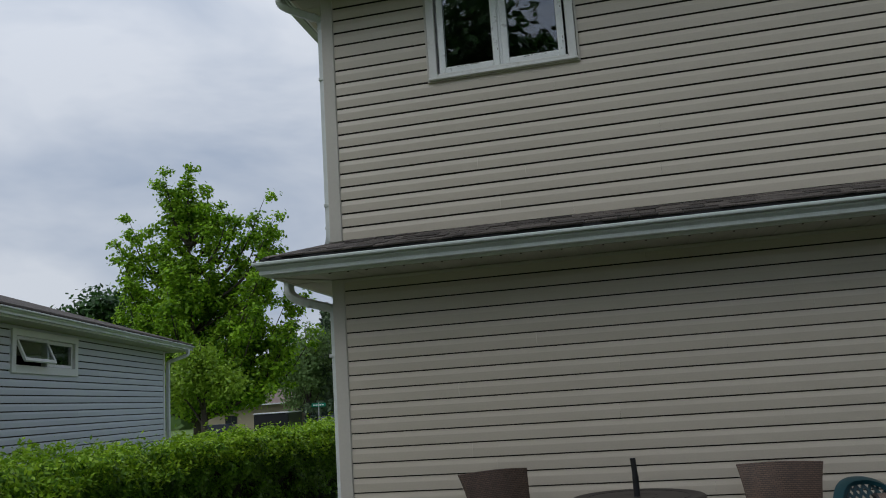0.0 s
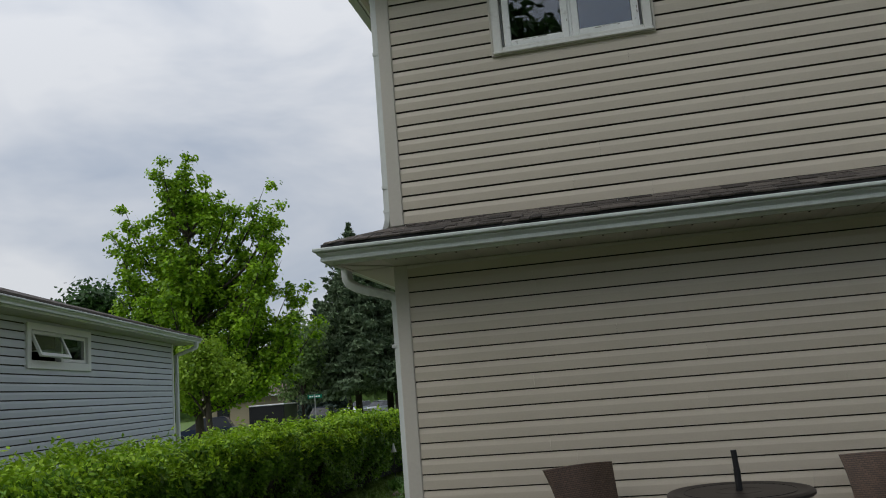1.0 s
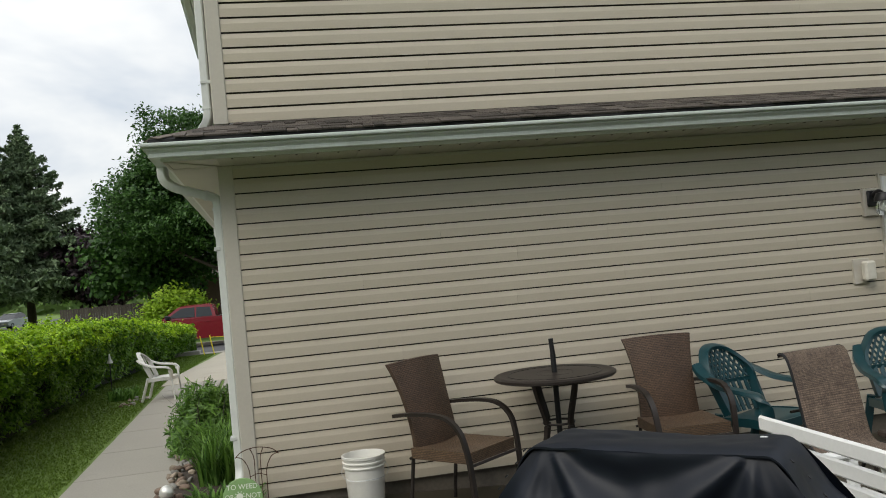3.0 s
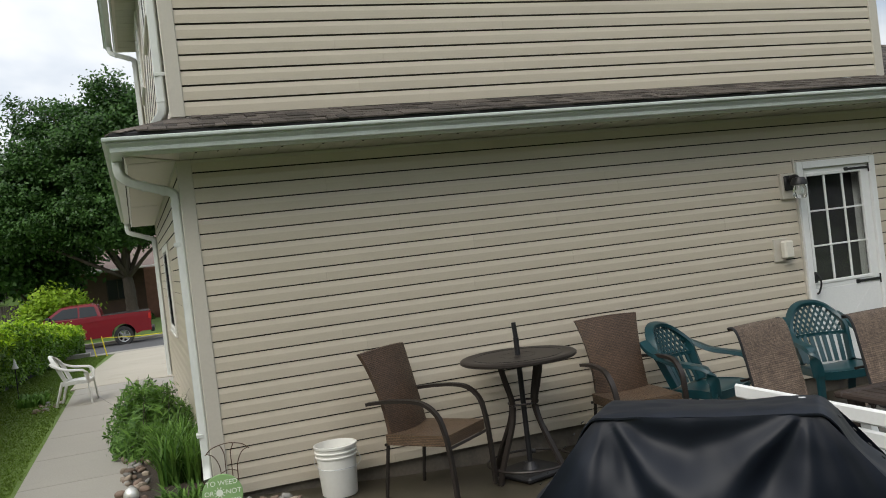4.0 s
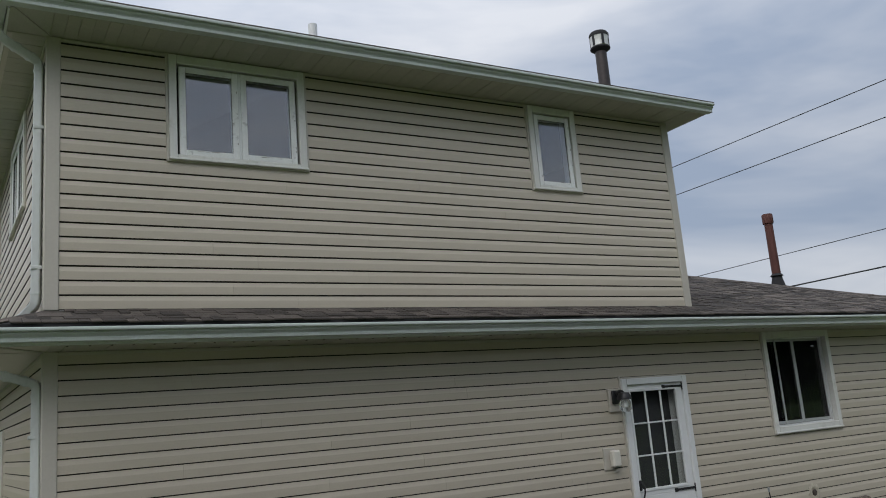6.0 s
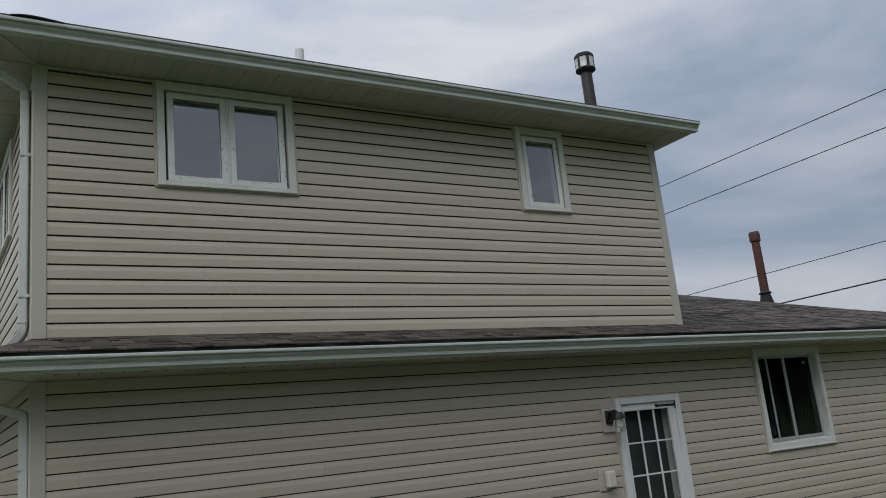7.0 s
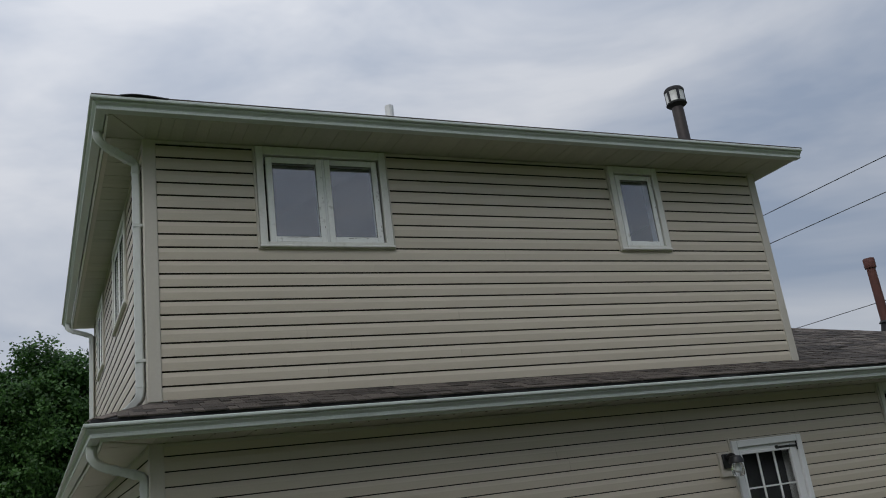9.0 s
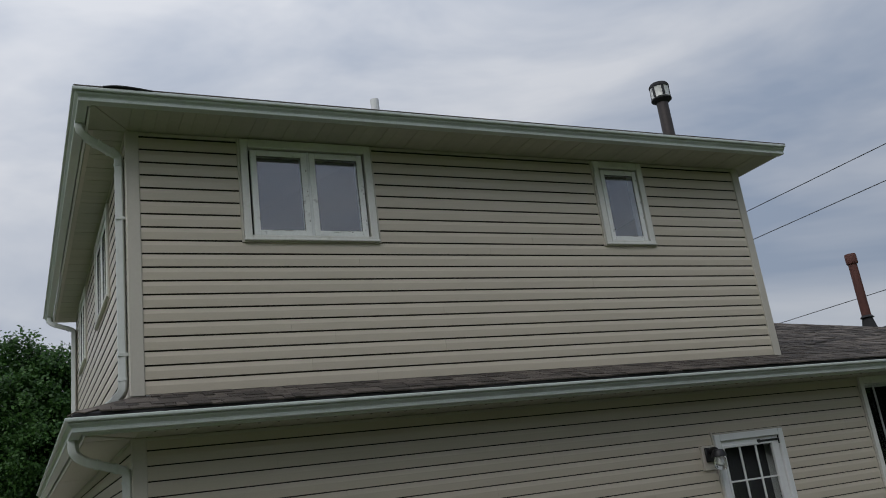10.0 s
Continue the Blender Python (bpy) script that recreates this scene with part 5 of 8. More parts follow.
# trees behind the camera: the tallest reflect in panes, others only block sky light
for k, (x, y, s) in enumerate(((-2.0, -18.5, 1.22), (-8.5, -24.0, 1.2), (14.5, -23.0, 0.75), (-16.0, -20.0, 1.0), (24.0, -13.0, 0.8), (-22.0, -9.0, 0.8))):
    tree("garden_tree", "tall leafy tree behind the camera, for pane reflections and to block sky light", at(x, y), 3.0 * s,
         [(0, 0, 7.0 * s, 3.2 * s, 3.0 * s, 3.6 * s), (0.3, 0, 10.2 * s, 1.8 * s, 1.8 * s, 2.2 * s), (2.3 * s, 0, 5.2 * s, 2.2 * s, 2.2 * s, 2.2 * s), (-2.3 * s, 0, 5.2 * s, 2.2 * s, 2.2 * s, 2.2 * s)], LEAF_DARK, 0.25, 260, 55, 0.20, 0.5, seed=50 + k, limbs=10)

# unseen row, kept below the pane reflections, added to dim the walls
for k, x in enumerate((-26, -19.5, -13, -5.5, 1.5, 8, 14.5, 21, 28)):
    s = 0.74 + 0.05 * math.sin(k * 2.1)
    tree("garden_tree", "leafy tree of an unseen row added to block low sky light", at(x, -21.5 - 2.0 * math.cos(k * 1.7)), 1.6 * s,
         [(0, 0, 6.4 * s, 3.4 * s, 2.6 * s, 3.6 * s), (2.2 * s, 0, 4.0 * s, 2.4 * s, 2.0 * s, 2.6 * s), (-2.2 * s, 0, 4.0 * s, 2.4 * s, 2.0 * s, 2.6 * s), (0, 0, 2.4 * s, 3.2 * s, 1.6 * s, 1.6 * s)], LEAF_DARK, 0.2, 150, 44, 0.34, 0.5, seed=70 + k, limbs=6)

# far woods close the horizon
gen = np.random.default_rng(77)
n = 26000
ang = gen.uniform(0, 2 * math.pi, n)
rad = gen.uniform(150, 190, n)
hgt = np.array([6 + 5 * abs(noise.noise((math.cos(q) * 9, math.sin(q) * 9, 0))) + 3 * noise.noise((math.cos(q) * 40, math.sin(q) * 40, 3)) for q in ang])
pos = np.column_stack([rad * np.cos(ang), rad * np.sin(ang), hgt * gen.random(n) ** 0.7 - 0.5])
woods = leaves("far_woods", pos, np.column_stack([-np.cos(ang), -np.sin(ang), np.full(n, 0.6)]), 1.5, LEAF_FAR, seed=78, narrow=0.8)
tagged(woods, "hazy green line of trees at the horizon", "woods", kind="stuff")

# ---- lawn blades beside the path ----
n = 56000
gx = gen.uniform(-3.05, -1.50, n)
gy = 0.3 + 22.0 * gen.random(n) ** 1.3
gx = np.minimum(np.where(gy > 9, gen.uniform(-3.15, -1.75, n), gx), -1.53 - 0.02 * gy)
gx = np.where(gx > -1.56 - 0.02 * gy, gx - 1.2 * gen.random(n), gx)
pos = np.column_stack([gx, gy, [gz(a, b) for a, b in zip(gx, gy)]])
hh = gen.uniform(0.012, 0.028, n)
ang = gen.uniform(0, 2 * math.pi, n)
lean = gen.normal(0, 0.018, (n, 2))
v = np.empty((n, 3, 3))
wd = 0.004 + 0.00035 * (gy + 6)
v[:, 0] = pos + np.column_stack([np.cos(ang) * wd, np.sin(ang) * wd, np.zeros(n)])
v[:, 1] = pos - np.column_stack([np.cos(ang) * wd, np.sin(ang) * wd, np.zeros(n)])
v[:, 2] = pos + np.column_stack([lean[:, 0], lean[:, 1], hh])
me = bpy.data.meshes.new("grass")
me.vertices.add(n * 3)
me.vertices.foreach_set("co", v.reshape(-1))
me.loops.add(n * 3)
me.loops.foreach_set("vertex_index", np.arange(n * 3, dtype=np.int32))
me.polygons.add(n)
me.polygons.foreach_set("loop_start", (np.arange(n) * 3).astype(np.int32))
me.update()
me.materials.append(BLADE)
tagged(new("grass", me), "short green grass between hedge and path", "grass", kind="stuff")


# ---- street, cars and houses across ----
RED = mat("red_car_paint", (0.17, 0.008, 0.014), 0.25, vary=0.06, big=1, fine=20, bump=0.0, spec=0.6)
DARKBLUE = mat("dark_blue_car_paint", (0.02, 0.03, 0.06), 0.25, vary=0.06, bump=0.0)
SILVER = mat("silver_car_paint", (0.55, 0.57, 0.6), 0.3, metal=0.3, vary=0.05, bump=0.0)
BLACK_PAINT = mat("black_trailer_skin", (0.012, 0.012, 0.014), 0.35, vary=0.1, big=1.5, bump=0.0)
CARGLASS = mat("dark_car_glass", (0.02, 0.024, 0.028), 0.2, vary=0.05, bump=0.0, spec=0.35)
RUBBER = mat("black_rubber", (0.02, 0.02, 0.021), 0.8, vary=0.2, big=6, fine=60, bump=0.03)
ALLOY = mat("alloy_rim", (0.55, 0.56, 0.57), 0.3, metal=0.8, vary=0.08, bump=0.0)
REDLAMP = mat("red_lamp_lens", (0.45, 0.02, 0.015), 0.2, vary=0.05, bump=0.0)


def slab(profile, y0, y1, inset=0.0, top_z=None):
    """A side profile (x, z) given a width; points above top_z are drawn in by inset."""
    gg = Geo()
    k = len(profile)
    for s, y in ((1, y0), (-1, y1)):
        gg.v += [(x, y + (s * inset * clamp((z - top_z) / 0.5) if top_z is not None and z > top_z else 0), z) for x, z in profile]
    gg.f += [tuple(range(k)), tuple(range(2 * k - 1, k - 1, -1))]
    for i in range(k):
        j = (i + 1) % k
        gg.f.append((i, j, k + j, k + i))
    return gg


def wheel(parent, x, y, r, sgn):
    w = part("wheel", Geo().lathe([(r * 0.62, -0.11), (r * 0.92, -0.12), (r, -0.08), (r, 0.08), (r * 0.92, 0.12), (r * 0.62, 0.11), (r * 0.6, 0.0)], 22), RUBBER, parent, "black tyre", smooth=True, m=pose(x, y, r, 90))
    gg = Geo().lathe([(0.0, 0.07 * sgn), (r * 0.18, 0.085 * sgn), (r * 0.2, 0.05 * sgn), (r * 0.2, 0.0)], 12).lathe([(r * 0.6, -0.10), (r * 0.65, 0.1 * sgn), (r * 0.58, 0.09 * sgn), (r * 0.56, -0.08)], 20)
    for i in range(6):
        a = math.radians(60 * i + 10)
        gg.box(r * 0.15, r * 0.6, -r * 0.085, r * 0.085, 0.04 * sgn - 0.012, 0.04 * sgn + 0.02, m=Matrix.Rotation(a, 4, "Z"))
    part("rim", gg, ALLOY, w, "silver six-spoke rim")


def pickup(label, m, paint):
    """Crew pickup, its nose to -x, length 5.9 m."""
    c = thing("pickup_truck", label, "truck", m)
    prof = [(0.0, 0.52), (0.0, 1.24), (0.03, 1.36), (-1.95, 1.37), (-2.0, 1.38), (-4.25, 1.36), (-5.55, 1.24), (-5.78, 1.10), (-5.85, 0.65), (-5.80, 0.48)]
    prof += [(-5.30, 0.45)] + [(-4.85 + 0.50 * math.cos(a), 0.44 + 0.50 * math.sin(a)) for a in [math.pi * (1 - q / 7) for q in range(8)]] + [(-4.3, 0.45), (-1.68, 0.45)]
    prof += [(-1.15 + 0.50 * math.cos(a), 0.44 + 0.50 * math.sin(a)) for a in [math.pi * (1 - q / 7) for q in range(8)]] + [(-0.4, 0.52)]
    part("body", slab(prof[::-1], -0.98, 0.98, 0.05, 1.1), paint, c)
    cab = [(-1.98, 1.36), (-2.03, 1.65), (-2.12, 1.86), (-2.35, 1.94), (-3.35, 1.95), (-3.58, 1.90), (-4.28, 1.44), (-4.35, 1.34)]
    part("cab", slab(cab, -0.95, 0.95, 0.16, 1.38), paint, c)
    part("bed_liner", Geo().box(-1.9, -0.06, -0.80, 0.80, 1.355, 1.385, 0.004), BLACK_PAINT, c, "black load bed edge")
    for sg in (-1, 1):
        for wx in ([(-2.12, 1.42), (-2.22, 1.82), (-2.80, 1.85), (-2.83, 1.42)], [(-2.90, 1.42), (-2.88, 1.85), (-3.46, 1.84), (-4.05, 1.46)]):
            gg = Geo()
            k = [(x, sg * (0.972 - 0.16 * clamp((z - 1.38) / 0.5)), z) for x, z in wx]
            gg.face(*k)
            gg.face(*[(x, y * 0.985, z) for x, y, z in k])
            part("window", gg, CARGLASS, c, "dark side window")
        for wx in (-1.15, -4.85):
            wheel(c, wx, sg * 0.86, 0.41, -sg)
        part("tail_light", Geo().box(-0.10, 0.02, sg * 0.93 - 0.04, sg * 0.93 + 0.06, 0.95, 1.28, 0.015), REDLAMP, c, "red tail light")
        part("mirror", Geo().box(-4.15, -3.95, sg * 1.05 - 0.1, sg * 1.05 + 0.1, 1.40, 1.58, 0.03), BLACK_PAINT, c)
        part("door_handle", Geo().box(-2.4, -2.25, sg * 0.975 - 0.02, sg * 0.985 + 0.02, 1.18, 1.21, 0.006), paint, c)
    part("windscreen", Geo().face((-3.63, -0.76, 1.88), (-3.63, 0.76, 1.88), (-4.31, 0.88, 1.44), (-4.31, -0.88, 1.44)).face((-3.61, -0.76, 1.87), (-3.61, 0.76, 1.87), (-4.29, 0.88, 1.43), (-4.29, -0.88, 1.43)), CARGLASS, c, "dark windscreen")
    part("bumper", Geo().box(-0.05, 0.12, -0.95, 0.95, 0.45, 0.65, 0.03), BLACK_PAINT, c, "black rear bumper")
    part("bumper", Geo().box(-5.95, -5.75, -0.95, 0.95, 0.42, 0.66, 0.04), BLACK_PAINT, c)
    return c


def car(name, label, m, paint, high=1.45, length=4.5):
    """A plain saloon or van, nose to -x."""
    c = thing(name, label, "car", m)
    L = length
    prof = [(0, 0.45), (-0.02, 0.9), (-0.3, 1.0), (-L * 0.72, 0.98), (-L * 0.97, 0.80), (-L, 0.5), (-L + 0.1, 0.35), (-0.1, 0.35)]
    part("body", slab(prof, -0.88, 0.88, 0.06, 0.7), paint, c)
    part("cab", slab([(-0.25, 0.98), (-0.65, high - 0.04), (-1.2, high), (-L * 0.48, high), (-L * 0.74, 0.97)], -0.84, 0.84, 0.22, 0.98), CARGLASS, c, "dark glazing")
    part("roof_panel", Geo().box(-L * 0.50, -0.75, -0.60, 0.60, high - 0.03, high + 0.02, 0.015), paint, c)
    for wx in (-0.85, -L + 0.85):
        for sg in (-1, 1):
            wheel(c, wx, sg * 0.78, 0.33, -sg)
    return c


pickup("parked red pickup truck with silver six-spoke wheels", pose(-0.72, 33.4, gz(-3, 33.4) + 0.012), RED)
car("car", "parked dark blue car near the street sign", pose(-22.7, 56.0, gz(-22, 57.5) + 0.01, 0, 0, -84), DARKBLUE, 1.6)
car("car", "parked silver-white car beyond the spruces", pose(-29.8, 90.0, gz(-27, 90.0) + 0.01, 0, 0, 80), SILVER, 1.55)
car("car", "parked pale car beyond the spruces", pose(-25.6, 84.0, gz(-25, 82.0) + 0.01, 0, 0, 82), SILVER, 1.5)
car("car", "parked dark car beside the trailer", pose(-25.0, 47.0, gz(-26, 47.0) + 0.01, 0, 0, 20), DARKBLUE, 1.65)

trailer = thing("cargo_trailer", "enclosed black cargo trailer with white roof on the side street", "trailer", pose(-20.05, 43.5, gz(-20, 43.5) + 0.01, 0, 0, 12))
part("body", Geo().box(-2.2, 0, 0, 4.3, 0.45, 2.25, 0.03), BLACK_PAINT, trailer)
part("roof_panel", Geo().box(-2.23, 0.03, -0.03, 4.33, 2.252, 2.33, 0.02), WHITE, trailer, "white roof cap")
part("door_frame", ring(-2.12, -0.08, 0.5, 2.2, 0.04, -0.02, -0.004), BLACK_IRON, trailer)
part("tail_light", Geo().box(-2.15, -2.05, -0.02, -0.005, 0.55, 0.63).box(-0.15, -0.05, -0.02, -0.005, 0.55, 0.63), REDLAMP, trailer)
for yy_ in (1.8, 2.6):
    for xx_ in (-2.25, 0.05):
        wheel(trailer, xx_, yy_, 0.33, 1)
for o in trailer.children:
    if o.name.startswith("wheel"):
        o.matrix_basis = pose(o.location.x, o.location.y, 0.33, 90, 0, 90)

STEEL = mat("galvanised_steel", (0.45, 0.46, 0.46), 0.45, metal=0.7, vary=0.1, bump=0.01)
SIGN_GREEN = mat("street_sign_green", (0.0, 0.19, 0.11), 0.4, vary=0.05, bump=0.0)
SIGN_WHITE = mat("sign_white", (0.8, 0.82, 0.8), 0.4, vary=0.03, bump=0.0)
s_base = at(-17.1, 41.3)
sgn = thing("street_sign", "green street name sign on a steel post", "sign", pose(*s_base, 0, 0, 18))
sh = 1.95 - s_base[2]
part("post", Geo().tube([(0, 0, 0), (0, 0, sh)], 0.03, 8), STEEL, sgn)
blade = part("sign_blade", Geo().box(-0.42, 0.42, -0.012, 0.012, sh - 0.24, sh - 0.02, 0.004), SIGN_GREEN, sgn)
for i, w in enumerate((0.10, 0.08, 0.11, 0.09, 0.10)):
    part("letter_bar", Geo().box(-0.32 + i * 0.13, -0.32 + i * 0.13 + w, -0.016, -0.0125, sh - 0.17, sh - 0.09), SIGN_WHITE, blade, "white bar")

BRICK = mat("brown_brick", (0.10, 0.062, 0.048), 0.9, vary=0.25, big=2, fine=30, bump=0.08)
PINKROOF = mat("pinkish_brown_shingle", (0.22, 0.165, 0.145), 0.95, vary=0.15, big=1.5, fine=30, bump=0.05)
TAN = mat("tan_stucco", (0.42, 0.35, 0.25), 0.85, vary=0.08)


def far_house(label, m, w, d, h, wall, roof_m, windows, over=0.5, pitch=0.42):
    hs = thing("house", label, "house", m)
    part("wall", Geo().box(0, w, 0, d, -0.5, h), wall, hs)
    gg = Geo()
    zr = h + pitch * (d / 2 + over)
    a, b, c, e = (-over, -over, h), (w + over, -over, h), (w + over, d + over, h), (-over, d + over, h)
    r1, r2 = (-over, d / 2, zr), (w + over, d / 2, zr)
    for dz in (0, 0.16):
        q = [(p[0], p[1], p[2] + dz) for p in (a, b, c, e, r1, r2)]
        gg.face(q[0], q[1], q[5], q[4]).face(q[2], q[3], q[4], q[5])
    gg.face(a, b, (b[0], b[1], b[2] + 0.16), (a[0], a[1], a[2] + 0.16))
    gg.face((0, 0, h), (0, d, h), (0, d / 2, zr)).face((w, 0, h), (w, d, h), (w, d / 2, zr))
    part("roof", gg, roof_m, hs)
    part("gutter", Geo().box(-over, w + over, -over - 0.1, -over, h + 0.03, h + 0.15, 0.01), WHITE, hs)
    for x0, x1, z0, z1 in windows:
        wi = part("window", ring(x0, x1, z0, z1, 0.07, -0.03, 0.02), BRONZE, hs)
        part("pane", Geo().box(x0 + 0.06, x1 - 0.06, -0.015, -0.01, z0 + 0.06, z1 - 0.06), CARGLASS, wi)
        part("mullion", Geo().box((x0 + x1) / 2 - 0.03, (x0 + x1) / 2 + 0.03, -0.03, -0.005, z0 + 0.06, z1 - 0.06), BRONZE, wi)
    return hs


hb = -0.25
bh = far_house("brown brick house with a pinkish-brown roof across the street", pose(-5.6, 50.0, hb), 16, 9, 2.75, BRICK, PINKROOF,
               [(2.3, 3.6, 0.95, 2.25), (0.3, 1.0, 0.95, 2.25), (9, 10.6, 0.9, 2.2)])
part("pillar", Geo().box(4.6, 5.3, -1.3, -0.6, -0.5, 2.74, 0.02), mat("red_brick_pillar", (0.16, 0.075, 0.05), 0.9, vary=0.25, big=3, fine=25, bump=0.08), bh, "red brick porch pillar")
far_house("tan house half hidden behind the trees of the side street", pose(-40.0, 74.0, -0.7, 0, 0, -8), 9, 7, 2.7, TAN, PINKROOF, [(1.2, 2.6, 1.0, 2.2), (4.2, 5.4, 1.0, 2.2)])
far_house("pale house far behind the maple", pose(-36.0, 62.0, gz(-34, 62), 0, 0, 10), 8, 7, 2.8, TAN, PINKROOF, [(1.5, 2.6, 1.0, 2.1), (4.5, 5.6, 1.0, 2.1)])
OLDWOOD = mat("weathered_fence_wood", (0.075, 0.062, 0.055), 0.9, vary=0.25, big=2, fine=20, bump=0.1, each=0.3, stretch=(3, 3, 0.4))
fence = thing("fence", "weathered dark wooden board fence under the trees", "fence", pose(-13.5, 50.0, gz(-10, 50.0)))
bm_ = mesh_of("board", Geo().box(0, 0.135, -0.012, 0.012, 0.05, 1.75, 0.004), OLDWOOD)
for i in range(52):
    part("board", bm_, OLDWOOD, fence, m=pose(i * 0.15, 0, random.uniform(-0.03, 0.03)))
for zz in (0.4, 1.4):
    part("rail", Geo().box(0, 7.8, 0.013, 0.06, zz, zz + 0.09), OLDWOOD, fence)
for x, y, s, mt, lb in ((-8.3, 40.3, 0.55, LEAF_LIGHT, "low yellow-green shrub by the fence"), (-1.3, 47.8, 0.5, LEAF_DARK, "low dark shrub under the brown house"), (0.8, 48.2, 0.7, LEAF_DARK, "low dark shrub under the brown house"), (-3.0, 48.0, 0.45, LEAF_MAPLE, "low green shrub under the brown house")):
    gen2 = np.random.default_rng(int(x * 10) + 500)
    sh_ = thing("shrub", lb, "shrub", pose(*at(x, y)))
    d = gen2.normal(0, 1, (1500, 3))
    d /= np.linalg.norm(d, axis=1, keepdims=True)
    d[:, 2] = np.abs(d[:, 2])
    # same near-black core as painted shade inside the shrub
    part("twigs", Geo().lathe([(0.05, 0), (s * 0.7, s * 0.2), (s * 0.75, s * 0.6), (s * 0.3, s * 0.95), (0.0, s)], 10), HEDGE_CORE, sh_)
    leaves("leaves", d * np.array([s * 1.3, s * 1.1, s]) * gen2.uniform(0.8, 1.08, (1500, 1)), d, 0.07, mt, sh_, seed=9)

# tape across the end of the driveway
YELLOW = mat("yellow_tape", (0.75, 0.62, 0.03), 0.5, vary=0.05, bump=0.0)
ty = 21.2
tape = thing("barrier_tape", "yellow barrier tape strung between short stakes across the driveway", "tape", pose(0, ty, 0))
for x in (-2.35, -2.05, 5.8):
    part("stake", Geo().tube([(x + 0.1, 0, gz(x, ty)), (x, 0, gz(x, ty) + 0.62)], 0.018, 6), YELLOW, tape, "yellow stake")
g = Geo().sweep(arc([(-2.05, 0, gz(-2, ty) + 0.56), (0.0, 0.0, gz(0, ty) + 0.47), (5.8, 0, gz(5, ty) + 0.58)], 8), [(-0.003, -0.009), (0.003, -0.009), (0.003, 0.009), (-0.003, 0.009)])
part("tape_band", g, YELLOW, tape)

# overhead lines to the east, with the poles that carry them
CABLE = mat("black_cable", (0.015, 0.015, 0.016), 0.6, vary=0.1, bump=0.0)
POLE = mat("grey_wood_pole", (0.14, 0.12, 0.10), 0.9, vary=0.2, big=2, fine=30, bump=0.1)
for x, z, r in ((21.0, 10.0, 0.0145), (21.0, 9.0, 0.0145), (21.8, 6.2, 0.012), (17.5, 4.55, 0.018)):
    g = Geo().tube(arc([(x, 46, z + 0.15), (x, 25, z - 0.1), (x, 4, z - 0.05), (x, -18, z), (x, -40, z + 0.3)], 8), r, 5)
    tagged(part("overhead_cable", g, CABLE), "thin black overhead cable", "cable", group="overhead cables")
for y in (46, -40):
    up_ = thing("utility_pole", "grey wooden utility pole", "pole", pose(*at(21.3, y)))
    part("pole", Geo().tube([(0, 0, -0.5), (0, 0, 11.2)], 0.16, 10, scale=[1.1, 0.75]), POLE, up_)
    part("crossarm", Geo().box(-1.0, 1.0, -0.06, 0.06, 10.2, 10.34, 0.01), POLE, up_)

# ---- fixtures on the wall and roof ----
IVORY = mat("ivory_plastic", (0.66, 0.63, 0.55), 0.45, vary=0.06, big=4, bump=0.01)
lamp = thing("wall_lamp", "black wall lamp with a clear jar on a beige block", "lamp", pose(5.42, 0, 1.985))
part("mounting_block", Geo().box(-0.085, 0.085, -0.045, 0.0, -0.12, 0.12, 0.006), TRIM, lamp, "beige vinyl mounting block")
part("bracket", Geo().box(-0.058, 0.058, -0.070, -0.045, -0.04, 0.10, 0.008).tube(arc([(0, -0.06, 0.055), (0, -0.13, 0.078), (0.0, -0.18, 0.05)]), 0.026, 10).lathe([(0, 0.075), (0.05, 0.068), (0.072, 0.03), (0.074, 0.0), (0.0, 0.0)], 16, (0, -0.18, 0.0)), BLACK_IRON, lamp, smooth=True)
part("jar", Geo().lathe([(0.045, 0.0), (0.058, -0.02), (0.060, -0.10), (0.045, -0.125), (0.0, -0.128)], 16, (0, -0.18, 0.0)), glass_mat("lamp_glass", (0.95, 0.96, 0.95), 0.05, 1.45), lamp, "clear glass jar", smooth=True)
part("bulb", Geo().lathe([(0.0, -0.09), (0.02, -0.08), (0.028, -0.055), (0.014, -0.015), (0.014, 0.0)], 12, (0, -0.18, 0.0)), SIGN_WHITE, lamp, smooth=True)

ob_ = thing("outlet_box", "ivory weatherproof outlet cover on a beige block", "outlet", pose(5.27, 0, 1.40))
part("mounting_block", Geo().box(-0.085, 0.075, -0.03, 0.0, -0.11, 0.11, 0.006), TRIM, ob_, "beige vinyl mounting block")
part("cover", Geo().box(-0.02, 0.085, -0.105, -0.031, -0.085, 0.085, 0.016), IVORY, ob_)
part("cable_slot", Geo().box(0.01, 0.055, -0.095, -0.06, -0.096, -0.0855, 0.003), BLACK_IRON, ob_)

RUST = mat("red_brown_flue", (0.095, 0.032, 0.024), 0.7, vary=0.2, big=2, fine=30, bump=0.03, stain=(0.05, 0.025, 0.02), stain_at=(0.55, 0.75))
fl = thing("flue_pipe", "tall red-brown metal flue pipe with a cap on the lower roof", "flue", pose(11.0, 2.05, 3.35))
part("pipe", Geo().lathe([(0.0, 0.0), (0.072, 0.0), (0.066, 1.36), (0.0, 1.36)], 20), RUST, fl, smooth=True)
part("cap", Geo().lathe([(0.0, 1.31), (0.084, 1.31), (0.088, 1.33), (0.088, 1.45), (0.08, 1.47), (0.0, 1.475)], 20), RUST, fl, smooth=True)
part("storm_collar", Geo().lathe([(0.073, 0.47), (0.105, 0.435), (0.10, 0.428), (0.070, 0.44)], 20), SHINGLE_FELT, fl, "dark storm collar", smooth=True)
